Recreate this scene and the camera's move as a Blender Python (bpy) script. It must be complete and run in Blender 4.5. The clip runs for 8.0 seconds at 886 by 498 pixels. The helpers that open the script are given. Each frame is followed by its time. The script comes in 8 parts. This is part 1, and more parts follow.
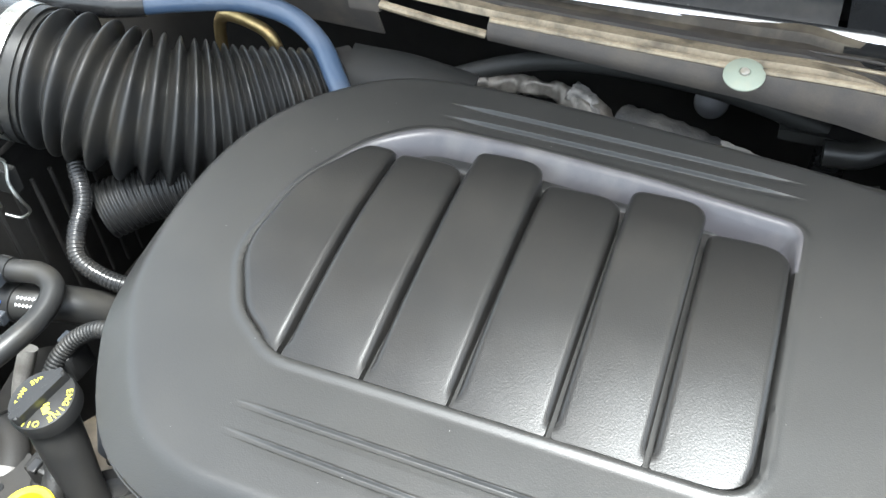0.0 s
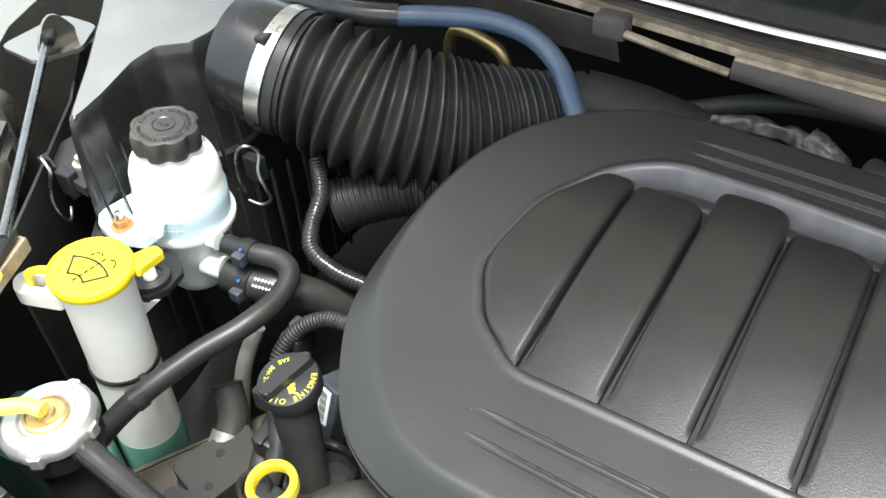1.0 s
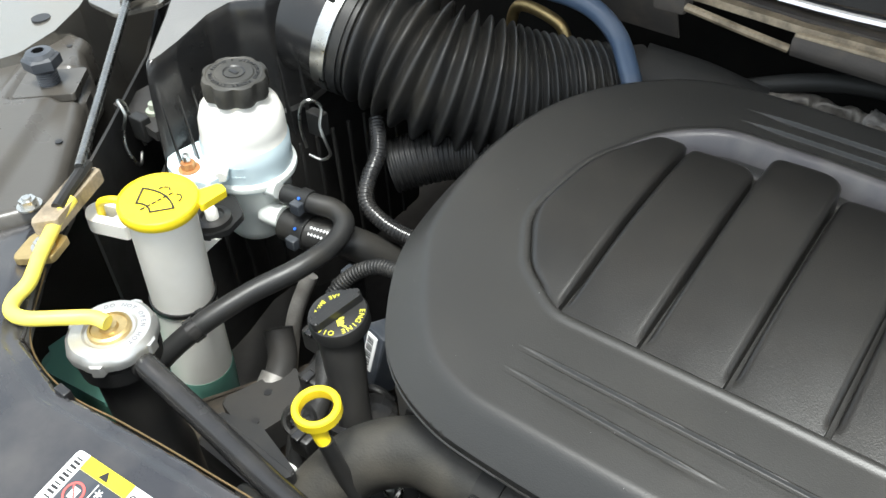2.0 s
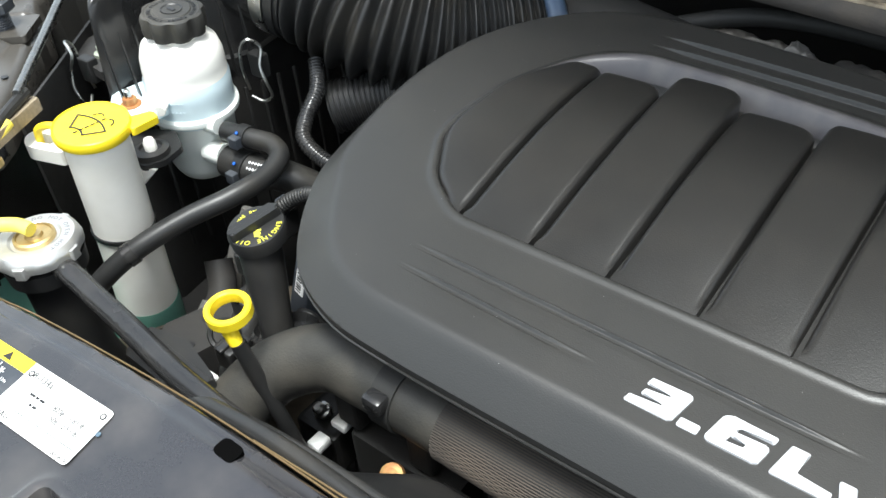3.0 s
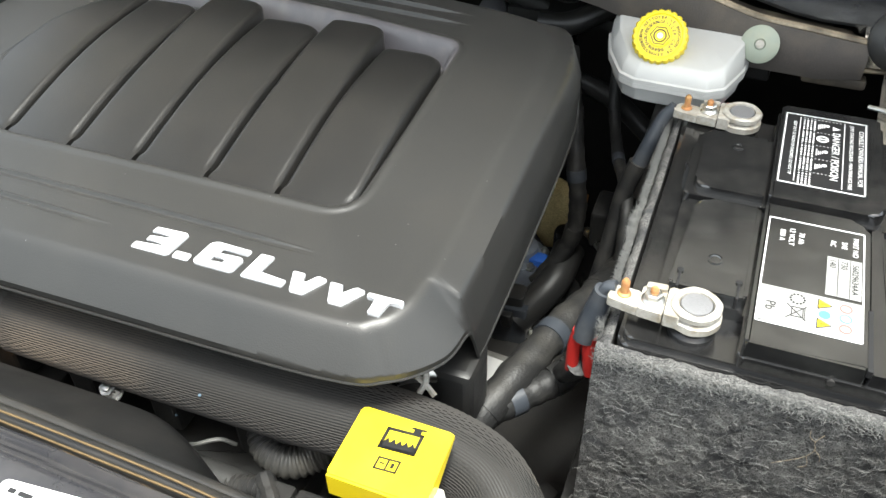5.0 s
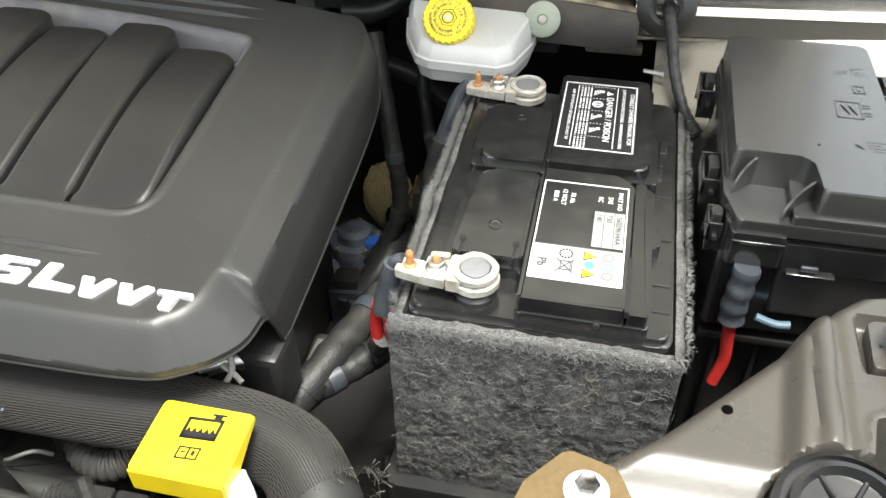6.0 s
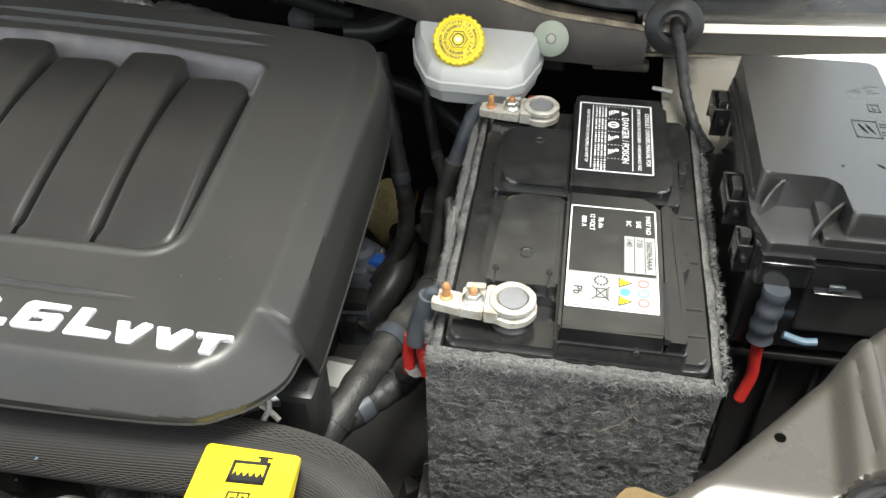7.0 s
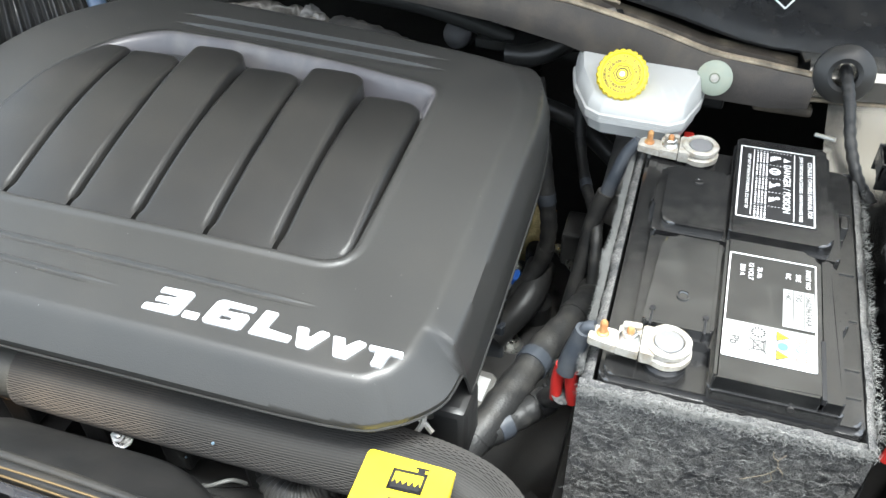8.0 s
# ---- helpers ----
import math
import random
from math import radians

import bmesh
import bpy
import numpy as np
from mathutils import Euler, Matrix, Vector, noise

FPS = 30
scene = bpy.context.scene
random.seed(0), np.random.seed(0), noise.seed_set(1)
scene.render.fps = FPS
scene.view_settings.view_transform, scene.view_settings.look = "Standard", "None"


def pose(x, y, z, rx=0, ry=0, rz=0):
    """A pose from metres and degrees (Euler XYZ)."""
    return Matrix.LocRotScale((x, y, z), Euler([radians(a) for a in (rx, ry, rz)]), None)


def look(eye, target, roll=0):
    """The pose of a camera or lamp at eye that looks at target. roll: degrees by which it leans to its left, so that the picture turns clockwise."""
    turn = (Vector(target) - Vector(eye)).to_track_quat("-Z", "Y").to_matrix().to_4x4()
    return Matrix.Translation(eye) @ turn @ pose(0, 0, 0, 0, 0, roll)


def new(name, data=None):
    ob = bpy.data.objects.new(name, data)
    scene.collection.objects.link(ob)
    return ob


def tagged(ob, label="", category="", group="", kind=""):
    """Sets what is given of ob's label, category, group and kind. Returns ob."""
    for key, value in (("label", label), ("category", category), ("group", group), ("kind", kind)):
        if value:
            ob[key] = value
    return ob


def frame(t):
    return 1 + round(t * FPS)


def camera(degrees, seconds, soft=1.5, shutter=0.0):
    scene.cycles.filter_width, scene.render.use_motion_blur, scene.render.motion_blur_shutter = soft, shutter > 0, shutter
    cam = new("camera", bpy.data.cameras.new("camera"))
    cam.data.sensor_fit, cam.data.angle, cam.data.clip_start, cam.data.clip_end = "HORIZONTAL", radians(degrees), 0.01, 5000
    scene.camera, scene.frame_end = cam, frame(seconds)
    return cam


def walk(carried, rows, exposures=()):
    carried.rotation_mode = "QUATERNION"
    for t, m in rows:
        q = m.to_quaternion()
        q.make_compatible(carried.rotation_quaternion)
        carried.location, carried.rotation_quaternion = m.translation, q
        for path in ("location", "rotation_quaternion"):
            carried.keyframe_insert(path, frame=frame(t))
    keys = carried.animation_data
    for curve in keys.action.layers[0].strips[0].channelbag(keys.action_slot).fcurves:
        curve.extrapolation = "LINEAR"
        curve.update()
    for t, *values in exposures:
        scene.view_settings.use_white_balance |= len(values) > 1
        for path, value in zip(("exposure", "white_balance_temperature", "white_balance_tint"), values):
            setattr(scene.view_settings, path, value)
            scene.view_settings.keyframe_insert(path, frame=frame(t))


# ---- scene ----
cam = camera(55.1, 8.0)
PATH = [
    (0, (0.03, -0.188, 1.34), (-0.564, 1.14, -0.033), -3.3),
    (0.5, (-0.027, -0.212, 1.356), (-0.774, 1.054, -0.001), -3.5),
    (1, (-0.041, -0.231, 1.357), (-0.905, 0.983, 0.022), -4.1),
    (1.5, (-0.033, -0.252, 1.347), (-0.968, 0.921, 0.024), -4.1),
    (1.7, (-0.027, -0.263, 1.342), (-0.982, 0.906, 0.029), -3.9),
    (2.8, (0.061, -0.272, 1.296), (-0.948, 0.868, -0.002), -4.8),
    (3, (0.09, -0.272, 1.286), (-0.929, 0.871, -0.001), -5.2),
    (3.5, (0.149, -0.283, 1.274), (-0.871, 0.891, 0.016), -6.0),
    (4, (0.213, -0.301, 1.268), (-0.68, 0.972, 0.01), -4.3),
    (4.5, (0.27, -0.298, 1.273), (-0.428, 1.051, -0.028), -2.2),
    (5, (0.309, -0.302, 1.269), (-0.259, 1.1, -0.039), -1.5),
    (5.2, (0.331, -0.305, 1.264), (-0.192, 1.113, -0.045), -1.5),
    (6.3, (0.386, -0.302, 1.285), (0.119, 1.162, -0.052), -0.4),
    (6.5, (0.384, -0.298, 1.286), (0.139, 1.17, -0.05), -0.2),
    (7, (0.333, -0.297, 1.298), (0.091, 1.169, -0.041), -0.5),
    (7.5, (0.256, -0.304, 1.319), (0.033, 1.155, -0.031), 1.2),
    (8, (0.29, -0.31, 1.335), (-0.176, 1.094, -0.011), -1.4),
]
EXPOSURES = [(0, 2.12, 5950, 3), (0.5, 1.82, 6080, 3), (1, 1.4, 6150, 3), (1.5, 1.04, 6200, 3), (3, 1.06, 6050, 3), (3.5, 1.46, 6050, 3), (4, 1.82, 6100, 3), (4.5, 1.8, 6200, 3), (5, 1.53, 6350, 3), (6.5, 1.4, 6500, 3), (7, 1.23, 6450, 3), (7.5, 1.58, 5950, 0), (8, 1.86, 6000, 3)]
walk(cam, [(t, look(eye, target, roll)) for t, eye, target, roll in PATH], EXPOSURES)

# ---- light ----
world = bpy.data.worlds.new("world")
scene.world = world
world.use_nodes = True
SUN = Vector((0.15, -0.16, 1.0)).normalized()
wn = world.node_tree.nodes
sky = wn.new("ShaderNodeTexSky")
sky.sky_type = "NISHITA"
sky.sun_disc = False
sky.sun_elevation = math.asin(SUN.z)
sky.sun_rotation = math.atan2(SUN.x, SUN.y)
sky.dust_density = 6.0
sky.air_density = 0.65
wn["Background"].inputs[1].default_value = 0.15
# thin broken cloud, thickening to a bright haze all round towards the horizon
sky_at = wn.new("ShaderNodeTexCoord")
cloud = wn.new("ShaderNodeTexNoise")
cloud.inputs["Scale"].default_value = 2.6
cloud.inputs["Detail"].default_value = 6.0
cloud.inputs["Roughness"].default_value = 0.55
veil = wn.new("ShaderNodeMapRange")
veil.inputs["From Min"].default_value, veil.inputs["From Max"].default_value = 0.40, 0.64
veil.inputs["To Min"].default_value, veil.inputs["To Max"].default_value = 0.45, 0.95
rise = wn.new("ShaderNodeSeparateXYZ")
haze = wn.new("ShaderNodeMapRange")
haze.inputs["From Min"].default_value, haze.inputs["From Max"].default_value = 0.95, 0.60
haze.inputs["To Min"].default_value, haze.inputs["To Max"].default_value = 0.20, 1.0
both = wn.new("ShaderNodeMath")
both.operation = "MULTIPLY"
pale = wn.new("ShaderNodeMix")
pale.data_type = "RGBA"
pale.inputs["B"].default_value = (6.2, 6.4, 6.6, 1)
wl = world.node_tree.links.new
wl(sky_at.outputs["Generated"], cloud.inputs["Vector"])
wl(sky_at.outputs["Generated"], rise.inputs[0])
wl(cloud.outputs["Fac"], veil.inputs["Value"])
wl(rise.outputs["Z"], haze.inputs["Value"])
wl(veil.outputs["Result"], both.inputs[0])
wl(haze.outputs["Result"], both.inputs[1])
wl(both.outputs[0], pale.inputs["Factor"])
wl(sky.outputs[0], pale.inputs["A"])
wl(pale.outputs["Result"], wn["Background"].inputs[0])
sun = new("sun", bpy.data.lights.new("sun", "SUN"))
sun.data.energy, sun.data.angle, sun.data.color = 3.0, radians(17), (1.0, 0.975, 0.935)
sun.matrix_basis = look(SUN * 20, (0, 0, 0.9))


# ---- materials ----
def mat(name, color, rough=0.5, metal=0.0, spec=0.5, grain=0.0, grain_size=900, bump=0.0, bump_size=900, dirt=None,
        dirt_size=18, dirt_amount=0.0, coat=0.0, sub=0.0, rough_var=0.0, trans=0.0, aniso=None, swirl=0.0, thin=0.0):
    """Principled material with fine grain, relief and a second, larger scale of dust or stains (sizes: features per metre)."""
    m = bpy.data.materials.new(name)
    m.use_nodes = True
    nt = m.node_tree
    nodes, link = nt.nodes, nt.links.new
    b = nodes["Principled BSDF"]
    b.inputs["Roughness"].default_value = rough
    b.inputs["Metallic"].default_value = metal
    b.inputs["Specular IOR Level"].default_value = spec
    b.inputs["Coat Weight"].default_value = coat
    b.inputs["Coat Roughness"].default_value = max(0.06, 0.8 * rough)
    b.inputs["Transmission Weight"].default_value = trans
    if sub:
        b.inputs["Subsurface Weight"].default_value = sub
        b.inputs["Subsurface Radius"].default_value = (0.02, 0.02, 0.018)
        b.inputs["Subsurface Scale"].default_value = 1.3
    geo = nodes.new("ShaderNodeNewGeometry")
    at = geo.outputs["Position"]
    if aniso:
        sc = nodes.new("ShaderNodeMapping")
        sc.inputs["Scale"].default_value = aniso
        link(at, sc.inputs[0])
        at = sc.outputs[0]

    def noise_of(size, detail=4.0):
        n = nodes.new("ShaderNodeTexNoise")
        n.inputs["Scale"].default_value = size
        n.inputs["Detail"].default_value = detail
        n.inputs["Distortion"].default_value = swirl
        link(at, n.inputs["Vector"])
        return n.outputs["Fac"]

    def mix_of(fac, a, c):
        x = nodes.new("ShaderNodeMix")
        x.data_type = "RGBA"
        link(fac, x.inputs["Factor"])
        for sock, v in ((x.inputs["A"], a), (x.inputs["B"], c)):
            if hasattr(v, "links"):
                link(v, sock)
            else:
                sock.default_value = (*v, 1)
        return x.outputs["Result"]

    def ramp_of(fac, lo, hi, top=1.0):
        r = nodes.new("ShaderNodeMapRange")
        r.inputs["From Min"].default_value, r.inputs["From Max"].default_value = lo, hi
        r.inputs["To Max"].default_value = top
        link(fac, r.inputs["Value"])
        return r.outputs["Result"]

    col = None
    if thin:
        tl = nodes.new("ShaderNodeBsdfTranslucent")
        tl.inputs["Color"].default_value = (*color, 1)
        both = nodes.new("ShaderNodeMixShader")
        both.inputs[0].default_value = thin
        link(b.outputs[0], both.inputs[1])
        link(tl.outputs[0], both.inputs[2])
        link(both.outputs[0], nodes["Material Output"].inputs["Surface"])
    dark = tuple(c * (1 - grain) for c in color)
    light = tuple(min(1, c * (1 + grain)) for c in color)
    fine = noise_of(grain_size)
    col = mix_of(ramp_of(fine, 0.34, 0.66) if swirl else fine, dark, light)
    if dirt:
        blot = noise_of(dirt_size, 6.0)
        spot = ramp_of(blot, 0.45, 0.72, dirt_amount)
        col = mix_of(spot, col, dirt)
    if rough_var:
        r = ramp_of(noise_of(dirt_size * 1.7), 0.3, 0.7, 1.0)
        rr = nodes.new("ShaderNodeMapRange")
        rr.inputs["To Min"].default_value, rr.inputs["To Max"].default_value = rough - rough_var, min(1, rough + rough_var)
        link(r, rr.inputs["Value"])
        link(rr.outputs["Result"], b.inputs["Roughness"])
    link(col, b.inputs["Base Color"])
    if bump:
        bp = nodes.new("ShaderNodeBump")
        bp.inputs["Strength"].default_value = bump
        bp.inputs["Distance"].default_value = 0.0006
        link(noise_of(bump_size, 3.0), bp.inputs["Height"])
        link(bp.outputs["Normal"], b.inputs["Normal"])
    return m


DUST = (0.20, 0.18, 0.15)
M_COVER = mat("moulded grey plastic", (0.0225, 0.0222, 0.0213), 0.40, spec=0.52, grain=0.14, bump=0.20, bump_size=1000, dirt=(0.034, 0.032, 0.029), dirt_size=14, dirt_amount=0.35, rough_var=0.03)
M_BAR = mat("worn grey plastic", (0.0128, 0.0124, 0.0118), 0.34, spec=0.52, grain=0.14, bump=0.24, bump_size=1000, dirt=(0.028, 0.025, 0.022), dirt_size=24, dirt_amount=0.3, rough_var=0.02)
M_GRIME = mat("grimy brown steel", (0.055, 0.045, 0.035), 0.6, grain=0.3, bump=0.4, dirt=(0.20, 0.165, 0.115), dirt_size=30, dirt_amount=0.7, rough_var=0.1)
M_SOOT = mat("matt black plastic", (0.026, 0.026, 0.025), 0.55, spec=0.3, grain=0.2, bump=0.2, dirt=(0.03, 0.028, 0.025), dirt_size=40, dirt_amount=0.3)
M_BLACK = mat("black plastic", (0.018, 0.018, 0.018), 0.38, spec=0.35, grain=0.15, bump=0.2, dirt=DUST, dirt_size=22, dirt_amount=0.06, rough_var=0.08)
M_LID = mat("satin black moulding", (0.024, 0.0236, 0.023), 0.24, spec=1.0, grain=0.12, bump=0.30, bump_size=1300, dirt=(0.045, 0.043, 0.04), dirt_size=26, dirt_amount=0.15, rough_var=0.03, coat=0.5)
M_GLOSS = mat("smooth black plastic", (0.018, 0.018, 0.0185), 0.22, grain=0.1, bump=0.06, dirt=DUST, dirt_size=30, dirt_amount=0.08, rough_var=0.06)
M_DEEP = mat("grimy black plastic", (0.026, 0.025, 0.024), 0.6, spec=0.35, grain=0.3, bump=0.3, dirt=(0.035, 0.031, 0.027), dirt_size=26, dirt_amount=0.5, rough_var=0.1)
M_RUBBER = mat("black rubber", (0.019, 0.019, 0.019), 0.38, spec=0.4, grain=0.15, bump=0.15, dirt=(0.10, 0.085, 0.06), dirt_size=20, dirt_amount=0.18, rough_var=0.08)
M_DUSTY = mat("dusty black rubber", (0.030, 0.030, 0.029), 0.5, grain=0.2, bump=0.25, dirt=(0.12, 0.11, 0.09), dirt_size=28, dirt_amount=0.4, rough_var=0.08)
M_HOSE = mat("dusty grey hose", (0.028, 0.027, 0.024), 0.56, grain=0.25, bump=0.5, bump_size=500, dirt=(0.095, 0.085, 0.068), dirt_size=24, dirt_amount=0.45)
M_SLEEVE = mat("braided black sleeve", (0.020, 0.019, 0.019), 0.42, grain=0.4, grain_size=1400, bump=0.3, bump_size=1600, dirt=(0.085, 0.072, 0.058), dirt_size=9, dirt_amount=0.7)
M_FELT = mat("matted grey felt", (0.108, 0.106, 0.103), 0.95, spec=0.15, grain=0.80, grain_size=620, bump=1.0, bump_size=800, dirt=(0.030, 0.031, 0.035), dirt_size=22, dirt_amount=0.9, swirl=2.2)
M_STRAND = mat("dusty monofilament", (0.022, 0.020, 0.018), 0.6, spec=0.25, grain=0.3, grain_size=700, dirt=(0.085, 0.067, 0.050), dirt_size=9, dirt_amount=0.7)
# golden tone carries the warm sun patch on the corner bracket
M_GOLD = mat("golden brown dusted steel, sun-tinted", (0.15, 0.103, 0.047), 0.45, 0.45, grain=0.3, grain_size=260, bump=0.4, bump_size=300, dirt=(0.16, 0.11, 0.05), dirt_size=40, dirt_amount=0.7)
M_LAMP = mat("dusty grey lamp shell", (0.17, 0.155, 0.13), 0.30, grain=0.25, grain_size=200, bump=0.4, bump_size=120, dirt=(0.36, 0.34, 0.30), dirt_size=60, dirt_amount=0.6, rough_var=0.1)
M_WRAP = mat("silvery cloth wrap", (0.16, 0.145, 0.125), 0.42, 0.35, grain=0.4, grain_size=300, bump=1.0, bump_size=160, dirt=(0.05, 0.045, 0.04), dirt_size=60, dirt_amount=0.8)
M_DULL = mat("satin off-white sticker", (0.28, 0.28, 0.272), 0.55, spec=0.3, grain=0.04, dirt=(0.23, 0.225, 0.21), dirt_size=50, dirt_amount=0.3)
M_FLAP = mat("folded black rubber", (0.013, 0.013, 0.013), 0.40, spec=0.35, grain=0.2, bump=0.15, bump_size=200, dirt=(0.03, 0.028, 0.026), dirt_size=18, dirt_amount=0.5, rough_var=0.08)
M_VOID = mat("unlit hollow", (0.002, 0.002, 0.002), 1.0, spec=0.02)
M_HAIR = mat("pale felt fibre", (0.22, 0.22, 0.212), 0.9, spec=0.2, grain=0.3)
M_TUFT = mat("brownish fibre", (0.20, 0.165, 0.12), 0.9, spec=0.2, grain=0.3)
M_WHITE = mat("milky white plastic", (0.95, 0.93, 0.87), 0.35, thin=0.14, grain=0.04, grain_size=60, dirt=(0.62, 0.58, 0.48), dirt_size=16, dirt_amount=0.25)
M_MILK = mat("clouded white plastic", (0.52, 0.52, 0.505), 0.30, thin=0.10, grain=0.05, grain_size=60, dirt=(0.50, 0.48, 0.42), dirt_size=20, dirt_amount=0.3)
M_CYAN = mat("fluid behind milky plastic", (0.70, 0.83, 0.88), 0.3, thin=0.14, grain=0.04, grain_size=60)
M_TANK = mat("greenish milky plastic", (0.90, 0.93, 0.89), 0.35, thin=0.14, grain=0.06, grain_size=40)
M_GREEN = mat("green coolant in plastic", (0.16, 0.36, 0.29), 0.3, sub=0.2, grain=0.1, grain_size=40)
M_YELLOW = mat("yellow plastic", (0.86, 0.66, 0.02), 0.34, grain=0.05, bump=0.1, dirt=(0.6, 0.42, 0.05), dirt_size=40, dirt_amount=0.25)
M_ROD = mat("yellow vinyl sleeve", (0.86, 0.72, 0.10), 0.35, grain=0.05, dirt=(0.6, 0.5, 0.2), dirt_size=60, dirt_amount=0.3)
M_STEEL = mat("brushed steel", (0.60, 0.60, 0.58), 0.32, 1.0, grain=0.12, bump=0.1, dirt=(0.3, 0.26, 0.2), dirt_size=70, dirt_amount=0.3, rough_var=0.1)
M_RODSTEEL = mat("dark drawn steel", (0.30, 0.30, 0.29), 0.26, 1.0, grain=0.12, dirt=(0.12, 0.10, 0.08), dirt_size=60, dirt_amount=0.5, rough_var=0.06)
M_LEAD = mat("dull lead", (0.26, 0.26, 0.27), 0.5, 0.6, grain=0.12, bump=0.5, bump_size=700, rough_var=0.1)
M_ZINC = mat("oxidised zinc clamp", (0.42, 0.40, 0.36), 0.62, 0.3, grain=0.3, grain_size=420, bump=0.9, bump_size=420, dirt=(0.24, 0.20, 0.14), dirt_size=110, dirt_amount=0.8)
M_RUST = mat("rusty copper-plated stud", (0.42, 0.20, 0.08), 0.55, 0.5, grain=0.35, bump=0.5, bump_size=1200, dirt=(0.55, 0.40, 0.15), dirt_size=130, dirt_amount=0.7)
M_BRASS = mat("brass", (0.55, 0.42, 0.20), 0.42, 0.9, grain=0.15, dirt=(0.35, 0.26, 0.12), dirt_size=90, dirt_amount=0.5)
M_CAPMETAL = mat("pressed aluminium", (0.58, 0.575, 0.555), 0.40, 0.8, grain=0.08, bump=0.3, bump_size=260, dirt=(0.45, 0.42, 0.36), dirt_size=50, dirt_amount=0.3)
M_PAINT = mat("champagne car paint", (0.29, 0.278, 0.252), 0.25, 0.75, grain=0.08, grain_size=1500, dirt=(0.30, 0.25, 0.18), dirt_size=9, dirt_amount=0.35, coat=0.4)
M_DIRTPAINT = mat("dusty champagne paint", (0.30, 0.245, 0.170), 0.55, 0.2, grain=0.4, grain_size=300, bump=0.4, bump_size=300, dirt=(0.060, 0.048, 0.034), dirt_size=42, dirt_amount=0.9)
M_TAUPE = mat("taupe foam-backed flange", (0.056, 0.049, 0.044), 0.75, grain=0.25, bump=0.4, bump_size=700, dirt=(0.115, 0.095, 0.072), dirt_size=34, dirt_amount=0.5)
M_SUPPORT = mat("black painted steel", (0.024, 0.024, 0.027), 0.18, grain=0.1, bump=0.05, bump_size=120, dirt=(0.11, 0.101, 0.092), dirt_size=13, dirt_amount=0.45, coat=0.5, rough_var=0.06)
M_SUPGREY = mat("dusty dark moulded support", (0.060, 0.055, 0.048), 0.30, 0.0, grain=0.12, bump=0.1, bump_size=200, dirt=(0.085, 0.073, 0.055), dirt_size=18, dirt_amount=0.2, rough_var=0.05)
M_CHROME = mat("satin chrome", (0.80, 0.80, 0.82), 0.22, 1.0, grain=0.03)
M_SILVER = mat("satin silver plating", (0.74, 0.74, 0.76), 0.38, 0.35, grain=0.03, dirt=(0.5, 0.5, 0.5), dirt_size=60, dirt_amount=0.2)
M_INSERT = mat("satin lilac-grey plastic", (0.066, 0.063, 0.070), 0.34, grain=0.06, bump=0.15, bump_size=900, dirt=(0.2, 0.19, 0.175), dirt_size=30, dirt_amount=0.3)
M_BLUEPIPE = mat("blue-grey hose", (0.055, 0.085, 0.14), 0.30, grain=0.1, bump=0.1, dirt=(0.16, 0.17, 0.19), dirt_size=20, dirt_amount=0.25)
M_RED = mat("red insulation", (0.33, 0.018, 0.015), 0.38, grain=0.08, dirt=(0.3, 0.03, 0.03), dirt_size=50, dirt_amount=0.3)
M_TAPE = mat("black cloth tape", (0.016, 0.016, 0.016), 0.5, spec=0.35, grain=0.3, bump=0.8, bump_size=420, dirt=(0.075, 0.07, 0.062), dirt_size=45, dirt_amount=0.4)
M_SHRINK = mat("slate heat shrink", (0.036, 0.041, 0.050), 0.36, grain=0.12, bump=0.2, bump_size=200, dirt=(0.14, 0.14, 0.14), dirt_size=45, dirt_amount=0.3)
M_FOAM = mat("tan open-cell foam", (0.74, 0.54, 0.27), 0.95, spec=0.1, grain=0.6, grain_size=520, bump=1.0, bump_size=420)
M_ALU = mat("cast aluminium", (0.28, 0.27, 0.255), 0.6, 0.6, grain=0.25, bump=0.7, bump_size=420, dirt=(0.09, 0.08, 0.07), dirt_size=30, dirt_amount=0.7)
M_BLUECAST = mat("blue-grey casting", (0.24, 0.27, 0.32), 0.5, 0.3, grain=0.3, bump=0.6, bump_size=300, dirt=(0.08, 0.08, 0.08), dirt_size=50, dirt_amount=0.7)
M_STRAP = mat("brown lacquered steel", (0.42, 0.20, 0.05), 0.4, grain=0.2, dirt=(0.2, 0.1, 0.04), dirt_size=40, dirt_amount=0.4)
M_GREYWIRE = mat("dull grey wire", (0.11, 0.11, 0.105), 0.45, 0.3, grain=0.2)
M_BLUE = mat("blue connector", (0.03, 0.13, 0.55), 0.4, grain=0.1)
M_SKYCLIP = mat("pale blue strap", (0.075, 0.12, 0.16), 0.5, grain=0.1)
M_PALE = mat("pale green nylon", (0.28, 0.31, 0.25), 0.45, grain=0.08, grain_size=120, dirt=(0.35, 0.33, 0.24), dirt_size=90, dirt_amount=0.35)
M_LABEL = mat("white label", (0.80, 0.80, 0.79), 0.32, grain=0.03, dirt=(0.6, 0.58, 0.54), dirt_size=40, dirt_amount=0.2)
M_INK = mat("black print", (0.015, 0.015, 0.016), 0.4)
M_WINK = mat("white print", (0.78, 0.78, 0.78), 0.4)
M_YINK = mat("yellow print", (0.72, 0.68, 0.06), 0.45)
M_TEAL = mat("teal print", (0.10, 0.50, 0.50), 0.4)
M_PINK = mat("red print", (0.62, 0.10, 0.09), 0.4)
